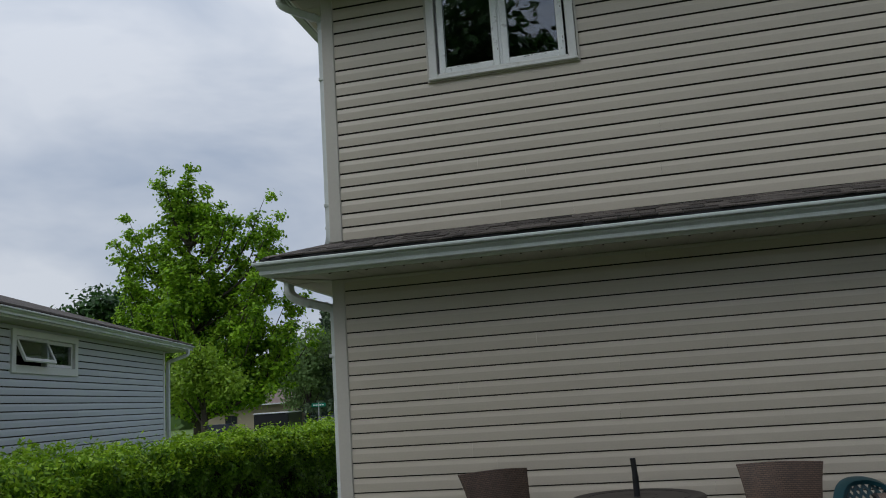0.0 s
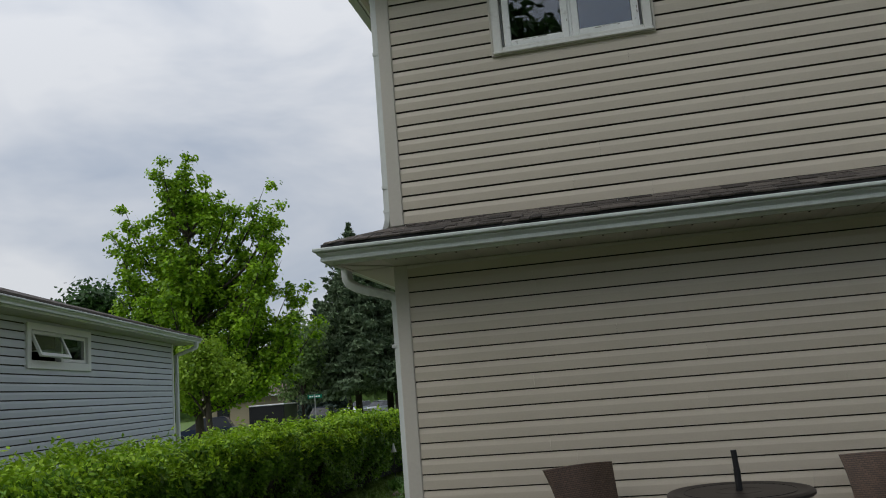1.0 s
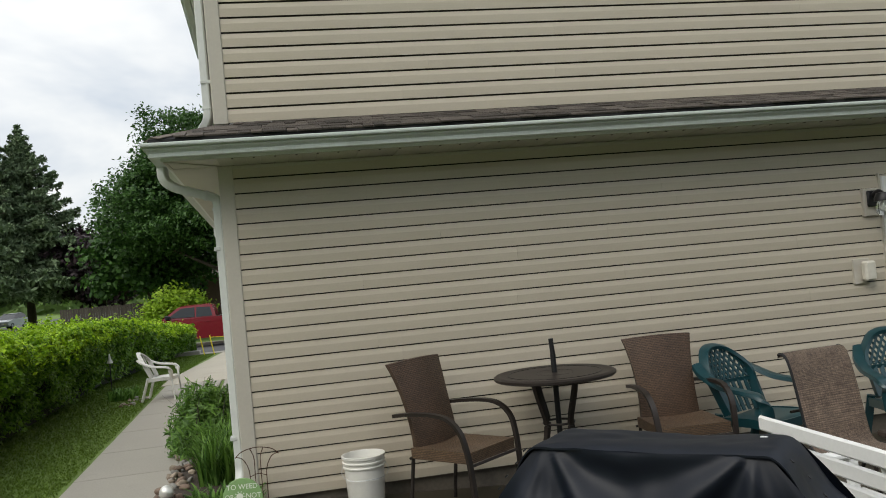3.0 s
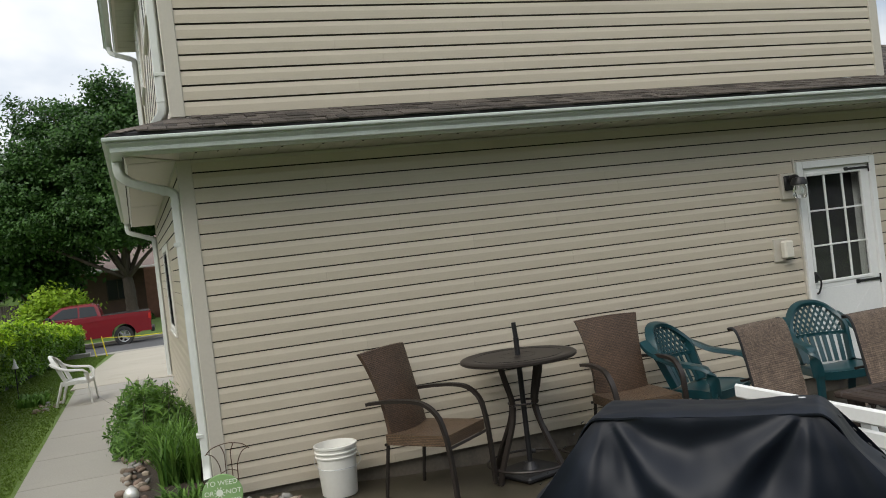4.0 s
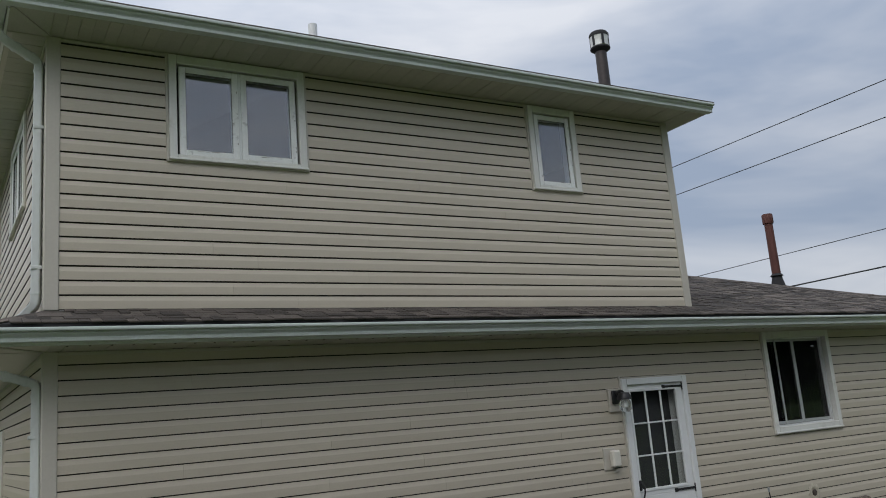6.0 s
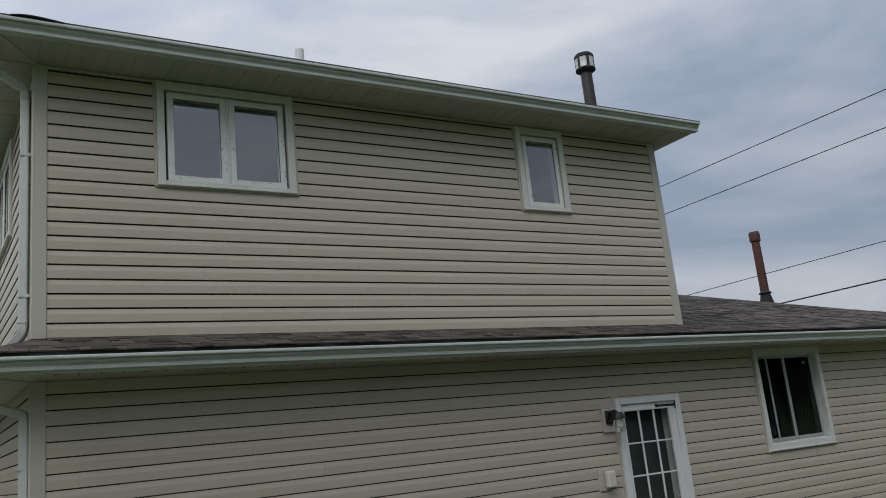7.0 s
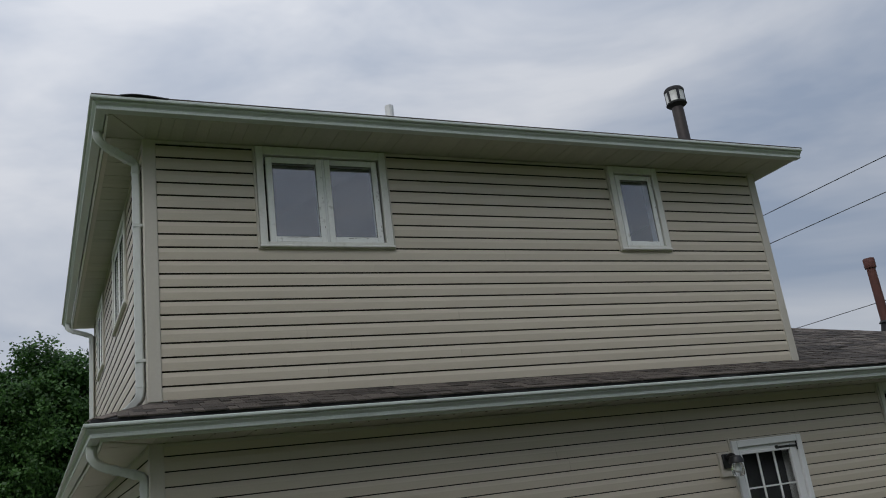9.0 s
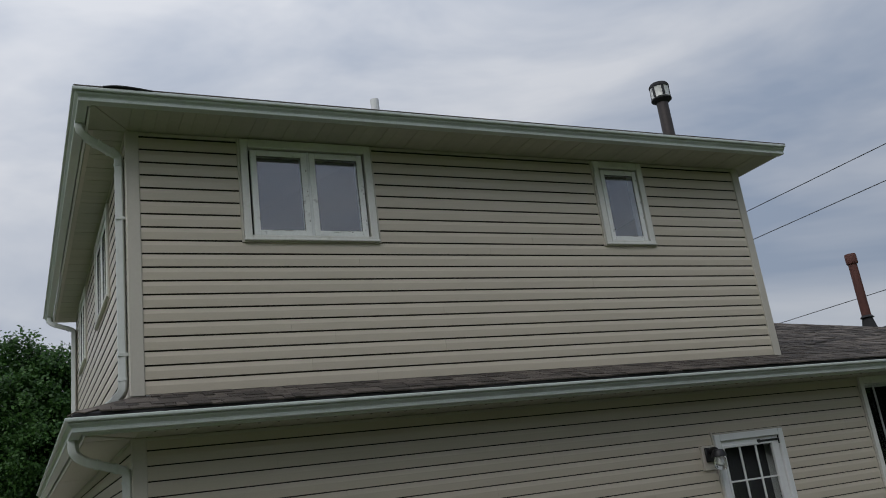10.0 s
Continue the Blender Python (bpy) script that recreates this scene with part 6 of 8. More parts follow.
part("flashing", Geo().lathe([(0.13, 0.18), (0.10, 0.32), (0.082, 0.40), (0.074, 0.44)], 20), SHINGLE_FELT, fl, "dark flashing collar", smooth=True)
CHROME = mat("weathered_galvanised_cap", (0.70, 0.70, 0.66), 0.42, metal=0.55, vary=0.2, big=6, fine=30, bump=0.02)
vt = thing("vent_pipe", "dark roof vent pipe with a shiny galvanised cap", "vent", pose(6.42, 0.58, 5.40))
part("pipe", Geo().lathe([(0.0, 0.0), (0.075, 0.0), (0.072, 0.98), (0.0, 0.98)], 18), mat("dark_vent_pipe", (0.055, 0.046, 0.044), 0.5, metal=0.4, vary=0.2, bump=0.02), vt, smooth=True)
part("collar", Geo().lathe([(0.072, 0.93), (0.095, 0.945), (0.128, 0.97), (0.128, 0.985), (0.09, 1.0), (0.07, 1.0)], 18), SHINGLE_FELT, vt, "dark flange", smooth=True)
part("rim", Geo().lathe([(0.116, 1.135), (0.125, 1.138), (0.126, 1.168), (0.105, 1.196), (0.0, 1.21)], 18), SHINGLE_FELT, vt, "dark top rim", smooth=True)
part("cap", Geo().lathe([(0.09, 0.99), (0.115, 1.0), (0.118, 1.15), (0.122, 1.16), (0.10, 1.185), (0.0, 1.20)], 18), CHROME, vt, "shiny galvanised cap", smooth=True)
for a in range(6):
    q = math.radians(60 * a + 10)
    part("cap_slot", Geo().box(-0.016, 0.016, -0.004, 0.004, 1.005, 1.14, m=pose(0.117 * math.cos(q), 0.117 * math.sin(q), 0, 0, 0, math.degrees(q) + 90)), BLACK_IRON, vt, "dark slot")
pv = part("plumbing_vent", Geo().lathe([(0.0, 0.0), (0.052, 0.0), (0.052, 0.72), (0.042, 0.72), (0.042, 0.60), (0.0, 0.6)], 16), WHITE, smooth=True, m=pose(2.92, 1.55, 5.83))
tagged(pv, "short white plastic plumbing vent on the upper roof", "vent")


# ---- patio furniture ----

def woven(name, colour, scale=90.0, rough=0.55, amount=0.5):
    """Woven strands: two crossed wave patterns in object space drive shade and relief."""
    m = bpy.data.materials.new(name)
    m.use_nodes = True
    n, l = m.node_tree.nodes, m.node_tree.links
    p = n["Principled BSDF"]
    p.inputs["Roughness"].default_value = rough
    co = n.new("ShaderNodeTexCoord")
    mp = n.new("ShaderNodeMapping")
    l.new(co.outputs["UV"], mp.inputs["Vector"])
    ch = n.new("ShaderNodeTexBrick")
    ch.inputs["Scale"].default_value = scale
    ch.inputs["Color1"].default_value = (*colour, 1)
    ch.inputs["Color2"].default_value = (*[c * 0.66 for c in colour], 1)
    ch.inputs["Mortar"].default_value = (*[c * amount for c in colour], 1)
    ch.inputs["Mortar Size"].default_value = 0.08
    ch.inputs["Mortar Smooth"].default_value = 0.6
    ch.inputs["Brick Width"].default_value = 0.9
    ch.inputs["Row Height"].default_value = 0.4
    l.new(mp.outputs["Vector"], ch.inputs["Vector"])
    ns = n.new("ShaderNodeTexNoise")
    ns.inputs["Scale"].default_value = 7
    l.new(co.outputs["Object"], ns.inputs["Vector"])
    mr = n.new("ShaderNodeMapRange")
    mr.inputs["To Min"].default_value, mr.inputs["To Max"].default_value = 0.7, 1.3
    l.new(ns.outputs["Fac"], mr.inputs["Value"])
    mx = n.new("ShaderNodeMixRGB")
    mx.blend_type = "MULTIPLY"
    mx.inputs[0].default_value = 1.0
    l.new(ch.outputs["Color"], mx.inputs[1])
    l.new(mr.outputs[0], mx.inputs[2])
    l.new(mx.outputs[0], p.inputs["Base Color"])
    bp = n.new("ShaderNodeBump")
    bp.inputs["Strength"].default_value, bp.inputs["Distance"].default_value, bp.invert = 0.8, 0.004, True
    l.new(ch.outputs["Fac"], bp.inputs["Height"])
    l.new(bp.outputs["Normal"], p.inputs["Normal"])
    return m


def uv_grid(ob, width, height, nu, nv, deep=0.08):
    """UV in metres over a grid-made sheet; the rim faces get strips of their own."""
    me = ob.data
    uv = me.uv_layers.new(name="weave")
    n1 = (nu + 1) * (nv + 1)
    for poly in me.polygons:
        vs = list(poly.vertices)
        rim = min(vs) < n1 <= max(vs)
        cols = {(v % n1) % (nu + 1) for v in vs}
        for li in poly.loop_indices:
            back, i = divmod(me.loops[li].vertex_index, n1)
            cu, cv = (i % (nu + 1)) / nu * width, (i // (nu + 1)) / nv * height
            if rim:
                uv.data[li].uv = (cv if len(cols) == 1 else cu, deep * back)
            else:
                uv.data[li].uv = (cu, cv)


def padded(name, fn, nu, nv, thick, material, parent, width, height, label="", push=(0, 1, 0)):
    """A sheet with thickness: front and back grids and a rim."""
    gg = Geo()
    gg.grid(fn, nu, nv)
    k = len(gg.v)
    px, py, pz = (c * thick for c in push)
    gg.v += [(x + px, y + py, z + pz) for x, y, z in gg.v[:k]]
    gg.f += [tuple(k + i for i in q[::-1]) for q in gg.f]
    W_ = nu + 1
    rim = [i for i in range(W_)] + [j * W_ + nu for j in range(1, nv + 1)] + [nv * W_ + i for i in range(nu - 1, -1, -1)] + [j * W_ for j in range(nv - 1, 0, -1)]
    for a, b in zip(rim, rim[1:] + rim[:1]):
        gg.f.append((a, b, k + b, k + a))
    me = bpy.data.meshes.new(name)
    me.from_pydata(gg.v, [], gg.f)
    me.polygons.foreach_set("use_smooth", [True] * len(me.polygons))
    me.set_sharp_from_angle(angle=radians(50))
    me.materials.append(material)
    ob = new(name, me)
    ob.parent = parent
    uv_grid(ob, width, height, nu, nv)
    if label:
        ob["label"] = label
    return ob


WICKER = woven("dark_brown_wicker", (0.118, 0.068, 0.040), 34, 0.5, 0.26)
WICKER_SEAT = woven("brown_wicker_seat", (0.165, 0.103, 0.060), 32, 0.5, 0.20)
SLING = woven("tan_mesh_sling", (0.25, 0.18, 0.134), 60, 0.75, 0.42)
n_, l_ = SLING.node_tree.nodes, SLING.node_tree.links      # single darker threads along and across the cloth
for stretch_ in ((170, 9, 1), (12, 110, 1)):
    mp_, nz_, mr_, mx_ = n_.new("ShaderNodeMapping"), n_.new("ShaderNodeTexNoise"), n_.new("ShaderNodeMapRange"), n_.new("ShaderNodeMixRGB")
    mp_.inputs["Scale"].default_value = stretch_
    nz_.inputs["Scale"].default_value = 1.0
    mr_.inputs["From Min"].default_value, mr_.inputs["From Max"].default_value = 0.32, 0.62
    mr_.inputs["To Min"].default_value, mr_.inputs["To Max"].default_value = 0.72, 1.14
    mx_.blend_type = "MULTIPLY"
    mx_.inputs[0].default_value = 1.0
    base_ = n_["Principled BSDF"].inputs["Base Color"]
    l_.new(n_["Texture Coordinate"].outputs["UV"], mp_.inputs["Vector"])
    l_.new(mp_.outputs["Vector"], nz_.inputs["Vector"])
    l_.new(nz_.outputs["Fac"], mr_.inputs["Value"])
    l_.new(base_.links[0].from_socket, mx_.inputs[1])
    l_.new(mr_.outputs[0], mx_.inputs[2])
    l_.new(mx_.outputs[0], base_)


def wicker_chair(m):
    """Counter-height armchair, front to -y: woven back and seat, steel arms and legs. Seat at 0.58 m."""
    c = thing("wicker_chair", "tall brown wicker patio armchair with dark steel frame", "chair", m, group="wicker chairs at the round table")
    def wide(v):
        return 0.212 + 0.022 * (1 - v) ** 2 + 0.065 * v ** 2.6
    padded("backrest", lambda u, v: ((2 * u - 1) * wide(v), 0.205 + 0.02 * v + 0.150 * v ** 2 + 0.012 * math.sin(v * math.pi) - 0.045 * math.cos((u - 0.5) * 3), 0.42 + 0.645 * v + 0.014 * math.sin(u * math.pi) * v), 12, 12, 0.03, WICKER, c, 0.5, 0.62)
    padded("seat", lambda u, v: (-0.255 + 0.51 * u, -0.28 + 0.52 * v, 0.480 - 0.02 * math.sin(u * math.pi) * math.sin(v * math.pi)), 8, 8, 0.075, WICKER_SEAT, c, 0.51, 0.52, "brown woven seat", push=(0, 0, -1))
    for s in (-1, 1):
        part("leg", Geo().tube([(s * 0.235, 0.235, 0.45), (s * 0.245, 0.30, 0.0)], 0.014, 8), BRONZE, c)
        part("arm", Geo().sweep(arc([(s * 0.262, 0.37, 0.700), (s * 0.280, 0.18, 0.722), (s * 0.296, -0.02, 0.728), (s * 0.296, -0.15, 0.705), (s * 0.292, -0.24, 0.63), (s * 0.284, -0.278, 0.52), (s * 0.276, -0.298, 0.38), (s * 0.27, -0.31, 0.18), (s * 0.268, -0.315, 0.0)], 5),
             [(-0.012, -0.019), (0.012, -0.019), (0.012, 0.019), (-0.012, 0.019)], up=(1, 0.01, 0.02)), BRONZE, c, "dark steel arm that runs down into the front leg", smooth=True)
    for yy_, zz_ in ((-0.29, 0.395), (0.24, 0.41)):
        part("seat_rail", Geo().tube([(-0.27, yy_, zz_), (0.27, yy_, zz_)], 0.011, 6), BRONZE, c)
    return c


c1 = wicker_chair(pose(1.51, -0.63, gz(1.47, -0.6) + 0.006, 0, 0, 39.3))
copy_thing(c1, pose(3.185, -0.636, gz(3.2, -0.5) + 0.006, 0, 0, -4.6))

tb = thing("round_table", "round dark bronze patio table with curved legs", "table", pose(2.27, -0.55, gz(2.27, -0.5) + 0.006))
part("tabletop", Geo().lathe([(0.0, 0.915), (0.018, 0.917), (0.30, 0.915), (0.39, 0.914), (0.405, 0.919), (0.432, 0.917), (0.445, 0.908), (0.445, 0.892), (0.435, 0.885), (0.39, 0.888), (0.0, 0.888)], 56), BRONZE, tb, smooth=True)
for r_ in (0.14, 0.34):
    part("tabletop_groove", Geo().lathe([(r_ - 0.003, 0.9135), (r_ - 0.003, 0.9170), (r_ + 0.003, 0.9170), (r_ + 0.003, 0.9135)], 48), BLACK_IRON, tb, "raised ring in the tabletop")
for k in range(4):
    a = math.radians(25 + 90 * k)
    prof = [(0.205, 0.885), (0.198, 0.82), (0.165, 0.71), (0.128, 0.60), (0.122, 0.52), (0.155, 0.40), (0.235, 0.25), (0.305, 0.12), (0.350, 0.0)]
    part("leg", Geo().sweep(arc([(r_ * math.cos(a), r_ * math.sin(a), z) for r_, z in prof], 5), [(-0.019, -0.012), (0.019, -0.012), (0.019, 0.012), (-0.019, 0.012)]), BRONZE, tb, smooth=True)
part("ring", Geo().tube([(0.325 * math.cos(q * math.pi / 16), 0.325 * math.sin(q * math.pi / 16), 0.105) for q in range(32)], 0.010, 6, closed=True), BRONZE, tb, smooth=True)
part("ring", Geo().tube([(0.112 * math.cos(q * math.pi / 12), 0.112 * math.sin(q * math.pi / 12), 0.555) for q in range(24)], 0.009, 6, closed=True), BRONZE, tb, smooth=True)
ub = thing("umbrella_base", "black umbrella base with its pole stub through the table", "umbrella base", pose(2.27, -0.55, gz(2.27, -0.5) + 0.006))
part("base_plate", Geo().box(-0.21, 0.21, -0.21, 0.21, 0.0, 0.05, 0.018, m=pose(0, 0, 0, 0, 0, 18)).lathe([(0.0, 0.05), (0.07, 0.05), (0.035, 0.10), (0.0, 0.10)], 20), BLACK_IRON, ub)
part("pole", Geo().tube([(0, 0, 0.06), (0, 0, 1.05)], 0.021, 10).tube([(-0.0, 0, 1.05), (-0.006, 0, 1.165)], 0.0185, 10), BLACK_IRON, ub, smooth=True)
part("knob", Geo().lathe([(0.0, 0), (0.014, 0.004), (0.016, 0.03), (0.0, 0.034)], 10), BLACK_IRON, ub, m=pose(0.02, 0, 0.17, 0, 90, 0))

PAIL = mat("white_pail_plastic", (0.76, 0.75, 0.70), 0.35, vary=0.04, big=4, fine=40, bump=0.006)
bk = thing("bucket", "white plastic five-gallon bucket with ribs under the rim", "bucket", pose(0.85, -0.28, gz(0.85, -0.28) + 0.006))
part("pail", Geo().lathe([(0.0, 0.0), (0.125, 0.0), (0.131, 0.012), (0.146, 0.285), (0.155, 0.288), (0.155, 0.296), (0.147, 0.299), (0.148, 0.318), (0.157, 0.321), (0.157, 0.329), (0.149, 0.332), (0.150, 0.352), (0.160, 0.356), (0.161, 0.372), (0.151, 0.374), (0.146, 0.36), (0.128, 0.02), (0.0, 0.018)], 36), PAIL, bk, smooth=True)
part("bail", Geo().tube(arc([(-0.153, 0.02, 0.31), (-0.168, -0.05, 0.25), (-0.12, -0.13, 0.22), (0, -0.165, 0.215), (0.12, -0.13, 0.22), (0.168, -0.05, 0.25), (0.153, 0.02, 0.31)], 5), 0.0022, 5), STEEL, bk, "thin wire handle", smooth=True)

TEAL = mat("dark_teal_plastic", (0.004, 0.040, 0.050), 0.34, vary=0.1, big=3, fine=40, bump=0.01, spec=0.6)
WHITE_PLASTIC = mat("weathered_white_plastic", (0.62, 0.62, 0.60), 0.45, vary=0.08, big=3, fine=40, bump=0.01, stain=(0.45, 0.44, 0.40), stain_at=(0.55, 0.8))


def plastic_chair(name, label, m, mate, group="", lattice=True):
    """Moulded resin armchair, front to -y: arched pierced back, seat, four splayed legs joined by arms."""
    c = thing(name, label, "chair", m, group=group)

    def back(u, v):
        """Point of the back shell: u across, v up."""
        half = 0.20 + 0.055 * v
        x = (2 * u - 1) * half
        return Vector((x, 0.16 + 0.20 * v + 0.06 * (2 * u - 1) ** 2 * -1.0, 0.40 + 0.46 * v))

    def top_of(u):
        return 1.0 - 0.42 * abs(2 * u - 1) ** 2.6

    rim = [back(0.02, 0.02)] + [back(0.02, v) for v in (0.2, 0.4, 0.56)] + [back(u, top_of(u)) for u in (0.05, 0.13, 0.25, 0.38, 0.5, 0.62, 0.75, 0.87, 0.95)] + [back(0.98, v) for v in (0.56, 0.4, 0.2)] + [back(0.98, 0.02)]
    part("back_rim", Geo().sweep(arc(rim, 3), [(-0.013, -0.034), (0.013, -0.034), (0.020, 0.0), (0.013, 0.034), (-0.013, 0.034)], up=(0, 1, 0.3)), mate, c, smooth=True)
    if lattice:
        gl = Geo()
        for s in (-1, 1):
            for k in range(-7, 12):
                pts = []
                for q in range(15):
                    v = 0.46 + 0.54 * q / 14
                    u = 0.5 + s * (0.096 * k - 0.25 + 0.62 * (v - 0.46)) 
                    if 0.06 < u < 0.94 and v < top_of(u) - 0.02:
                        pts.append(back(u, v))
                if len(pts) > 2:
                    gl.sweep(pts, [(-0.0075, -0.006), (0.0075, -0.006), (0.0075, 0.006), (-0.0075, 0.006)], up=(0, 1, 0))
        part("lattice", gl, mate, c, "pierced diamond lattice of the back")
        for k in range(7):
            u = 0.14 + 0.12 * k
            part("back_slat", Geo().sweep([back(u, v) for v in (0.0, 0.16, 0.32, 0.47)], [(-0.016, -0.005), (0.016, -0.005), (0.016, 0.005), (-0.016, 0.005)], up=(0, 1, 0)), mate, c)
        part("back_band", Geo().sweep([back(u, 0.46) for u in (0.05, 0.27, 0.5, 0.73, 0.95)], [(-0.006, -0.014), (0.006, -0.014), (0.006, 0.014), (-0.006, 0.014)]), mate, c)
    else:
        for k in range(6):
            u = 0.12 + 0.152 * k
            part("back_slat", Geo().sweep([back(u, v) for v in (0.0, 0.3, 0.6, max(0.62, top_of(u) - 0.03))], [(-0.022, -0.005), (0.022, -0.005), (0.022, 0.005), (-0.022, 0.005)], up=(0, 1, 0)), mate, c)
    padded("seat", lambda u, v: (-0.225 + 0.45 * u + (0.02 * (2 * u - 1)) * (1 - v), -0.26 + 0.44 * v, 0.415 - 0.02 * v - 0.016 * math.sin(u * math.pi) - 0.03 * max(0, 0.12 - v) / 0.12), 10, 10, 0.012, mate, c, 0.45, 0.45, push=(0, 0, -1))
    part("apron", Geo().sweep(arc([(-0.245, 0.16, 0.37), (-0.25, -0.1, 0.385), (-0.235, -0.25, 0.375), (0, -0.275, 0.37), (0.235, -0.25, 0.375), (0.25, -0.1, 0.385), (0.245, 0.16, 0.37)], 3), [(-0.006, -0.03), (0.006, -0.03), (0.006, 0.03), (-0.006, 0.03)]), mate, c, smooth=True)
    for s in (-1, 1):
        sec = [(-0.042, -0.012), (-0.033, -0.018), (0.033, -0.018), (0.042, -0.012), (0.035, 0.014), (0.0, 0.020), (-0.035, 0.014)]
        part("arm", Geo().sweep(arc([(s * 0.225, 0.325, 0.755), (s * 0.268, 0.22, 0.685), (s * 0.290, 0.06, 0.622), (s * 0.298, -0.12, 0.600), (s * 0.294, -0.225, 0.578), (s * 0.282, -0.265, 0.50), (s * 0.268, -0.27, 0.38)], 5), sec, up=(0.01, 0.3, 1)), mate, c, smooth=True)
        part("leg", Geo().sweep(arc([(s * 0.262, -0.262, 0.40), (s * 0.272, -0.28, 0.2), (s * 0.285, -0.30, 0.0)], 3), [(-0.028, -0.005), (0.028, -0.005), (0.028, 0.02), (-0.028, 0.02)], up=(0.3, -1, 0.02)), mate, c)
        part("leg", Geo().sweep(arc([(s * 0.225, 0.17, 0.42), (s * 0.24, 0.24, 0.2), (s * 0.255, 0.30, 0.0)], 3), [(-0.028, -0.02), (0.028, -0.02), (0.028, 0.005), (-0.028, 0.005)], up=(0.3, 1, 0.02)), mate, c)
    return c


g1 = plastic_chair("plastic_chair", "dark teal moulded plastic armchair with a lattice back", pose(3.84, -0.60, 0.006, 0, 0, 23) @ Matrix.Scale(1.08, 4), TEAL, "teal plastic chairs by the wall")
copy_thing(g1, pose(5.02, -0.80, 0.006, 0, 0, -16))
plastic_chair("plastic_chair", "weathered white plastic armchair standing at the edge of the path", pose(-1.50, 6.5, gz(-1.5, 6.5) + 0.02, 0, 0, 84) @ Matrix.Diagonal((0.80, 0.78, 0.80, 1)), WHITE_PLASTIC, lattice=False)


def sling_chair(m):
    """High-back sling chair, front to -y: one mesh sling over a bent steel frame."""
    c = thing("sling_chair", "patio armchair with a tan mesh sling on a dark frame", "chair", m, group="sling chairs round the dining table")
    side = [(-0.30, 0.44), (-0.24, 0.43), (-0.05, 0.40), (0.12, 0.385), (0.19, 0.42), (0.225, 0.55), (0.275, 0.78), (0.31, 0.92), (0.345, 0.985), (0.395, 0.995), (0.425, 0.965)]
    pr = arc([(0, y, z) for y, z in side], 4)
    npr = len(pr) - 1

    def fn(u, v):
        q = pr[min(npr, int(round(v * npr)))]
        return (-0.248 + 0.496 * u, q.y + 0.014 * math.sin(u * math.pi) * (1 if v > 0.5 else 0.2), q.z - 0.012 * math.sin(u * math.pi) * (1 if v < 0.5 else 0))
    padded("sling", fn, 8, npr, 0.004, SLING, c, 0.5, 1.1, push=(0, 0.7, -0.7))
    part("seam", Geo().sweep([fn(u / 8, 0.925) for u in range(9)], [(-0.002, -0.004), (0.002, -0.004), (0.002, 0.004), (-0.002, 0.004)]), BRONZE, c, "stitched seam")
    for s in (-1, 1):
        part("side_rail", Geo().tube([(s * 0.247, q.y + 0.011, q.z - 0.008) for q in pr[:-3]], 0.011, 8), BLACK_IRON, c, smooth=True)
        part("leg", Geo().tube(arc([(s * 0.254, -0.285, 0.435), (s * 0.254, -0.30, 0.25), (s * 0.254, -0.32, 0.0)], 4), 0.013, 8), BRONZE, c, smooth=True)
        part("leg", Geo().tube([(s * 0.254, 0.20, 0.41), (s * 0.264, 0.38, 0.0)], 0.013, 8), BRONZE, c)
    part("crossbar", Geo().tube([(-0.254, 0.345, 0.62), (0.254, 0.345, 0.62)], 0.010, 6), BRONZE, c)
    part("crossbar", Geo().tube([(-0.254, -0.30, 0.30), (0.254, -0.30, 0.30)], 0.010, 6), BRONZE, c)
    return c


s1 = sling_chair(pose(3.84, -1.80, 0.006, 0, 0, 10))
copy_thing(s1, pose(4.54, -2.12, 0.006, 0, 0, 2))
copy_thing(s1, pose(5.89, -2.54, 0.006, 0, 0, -8))

DECKBROWN = mat("dark_brown_table_slats", (0.030, 0.021, 0.017), 0.5, vary=0.3, big=2, fine=60, bump=0.02, each=0.45, stretch=(4, 0.4, 4), spec=0.25)
TABLEPANEL = mat("brown_table_panel", (0.030, 0.022, 0.018), 0.5, vary=0.3, big=3, fine=60, bump=0.02, spec=0.3)
dt = thing("dining_table", "dark brown slatted patio dining table with a square centre panel", "table", pose(3.31, -2.60, 0.006))
L_, D_ = 1.64, 1.06
part("tabletop_frame", Geo().box(0, L_, -0.06, 0, 0.69, 0.724, 0.008).box(0, L_, -D_, -D_ + 0.06, 0.69, 0.724, 0.008).box(0, 0.06, -D_ + 0.06, -0.06, 0.69, 0.724, 0.008).box(L_ - 0.06, L_, -D_ + 0.06, -0.06, 0.69, 0.724, 0.008), DECKBROWN, dt)
for k in range(5):                       # end fields, slats across the table
    x_ = 0.072 + k * 0.0715
    part("slat", Geo().box(x_, x_ + 0.060, -D_ + 0.066, -0.066, 0.697, 0.719, 0.004), DECKBROWN, dt)
    part("slat", Geo().box(L_ - x_ - 0.060, L_ - x_, -D_ + 0.066, -0.066, 0.697, 0.719, 0.004), DECKBROWN, dt)
for k in range(4):                       # middle field, slats along the table on both sides of the panel
    y_ = -0.070 - k * 0.0645
    part("slat", Geo().box(0.447, L_ - 0.447, y_ - 0.053, y_, 0.697, 0.719, 0.004), DECKBROWN, dt)
    part("slat", Geo().box(0.447, L_ - 0.447, -D_ - y_, -D_ - y_ + 0.053, 0.697, 0.719, 0.004), DECKBROWN, dt)
for x_ in (0.435, L_ - 0.435):
    part("crossbar", Geo().box(x_ - 0.03, x_ + 0.03, -D_ + 0.062, -0.062, 0.665, 0.694, 0.003), DECKBROWN, dt)
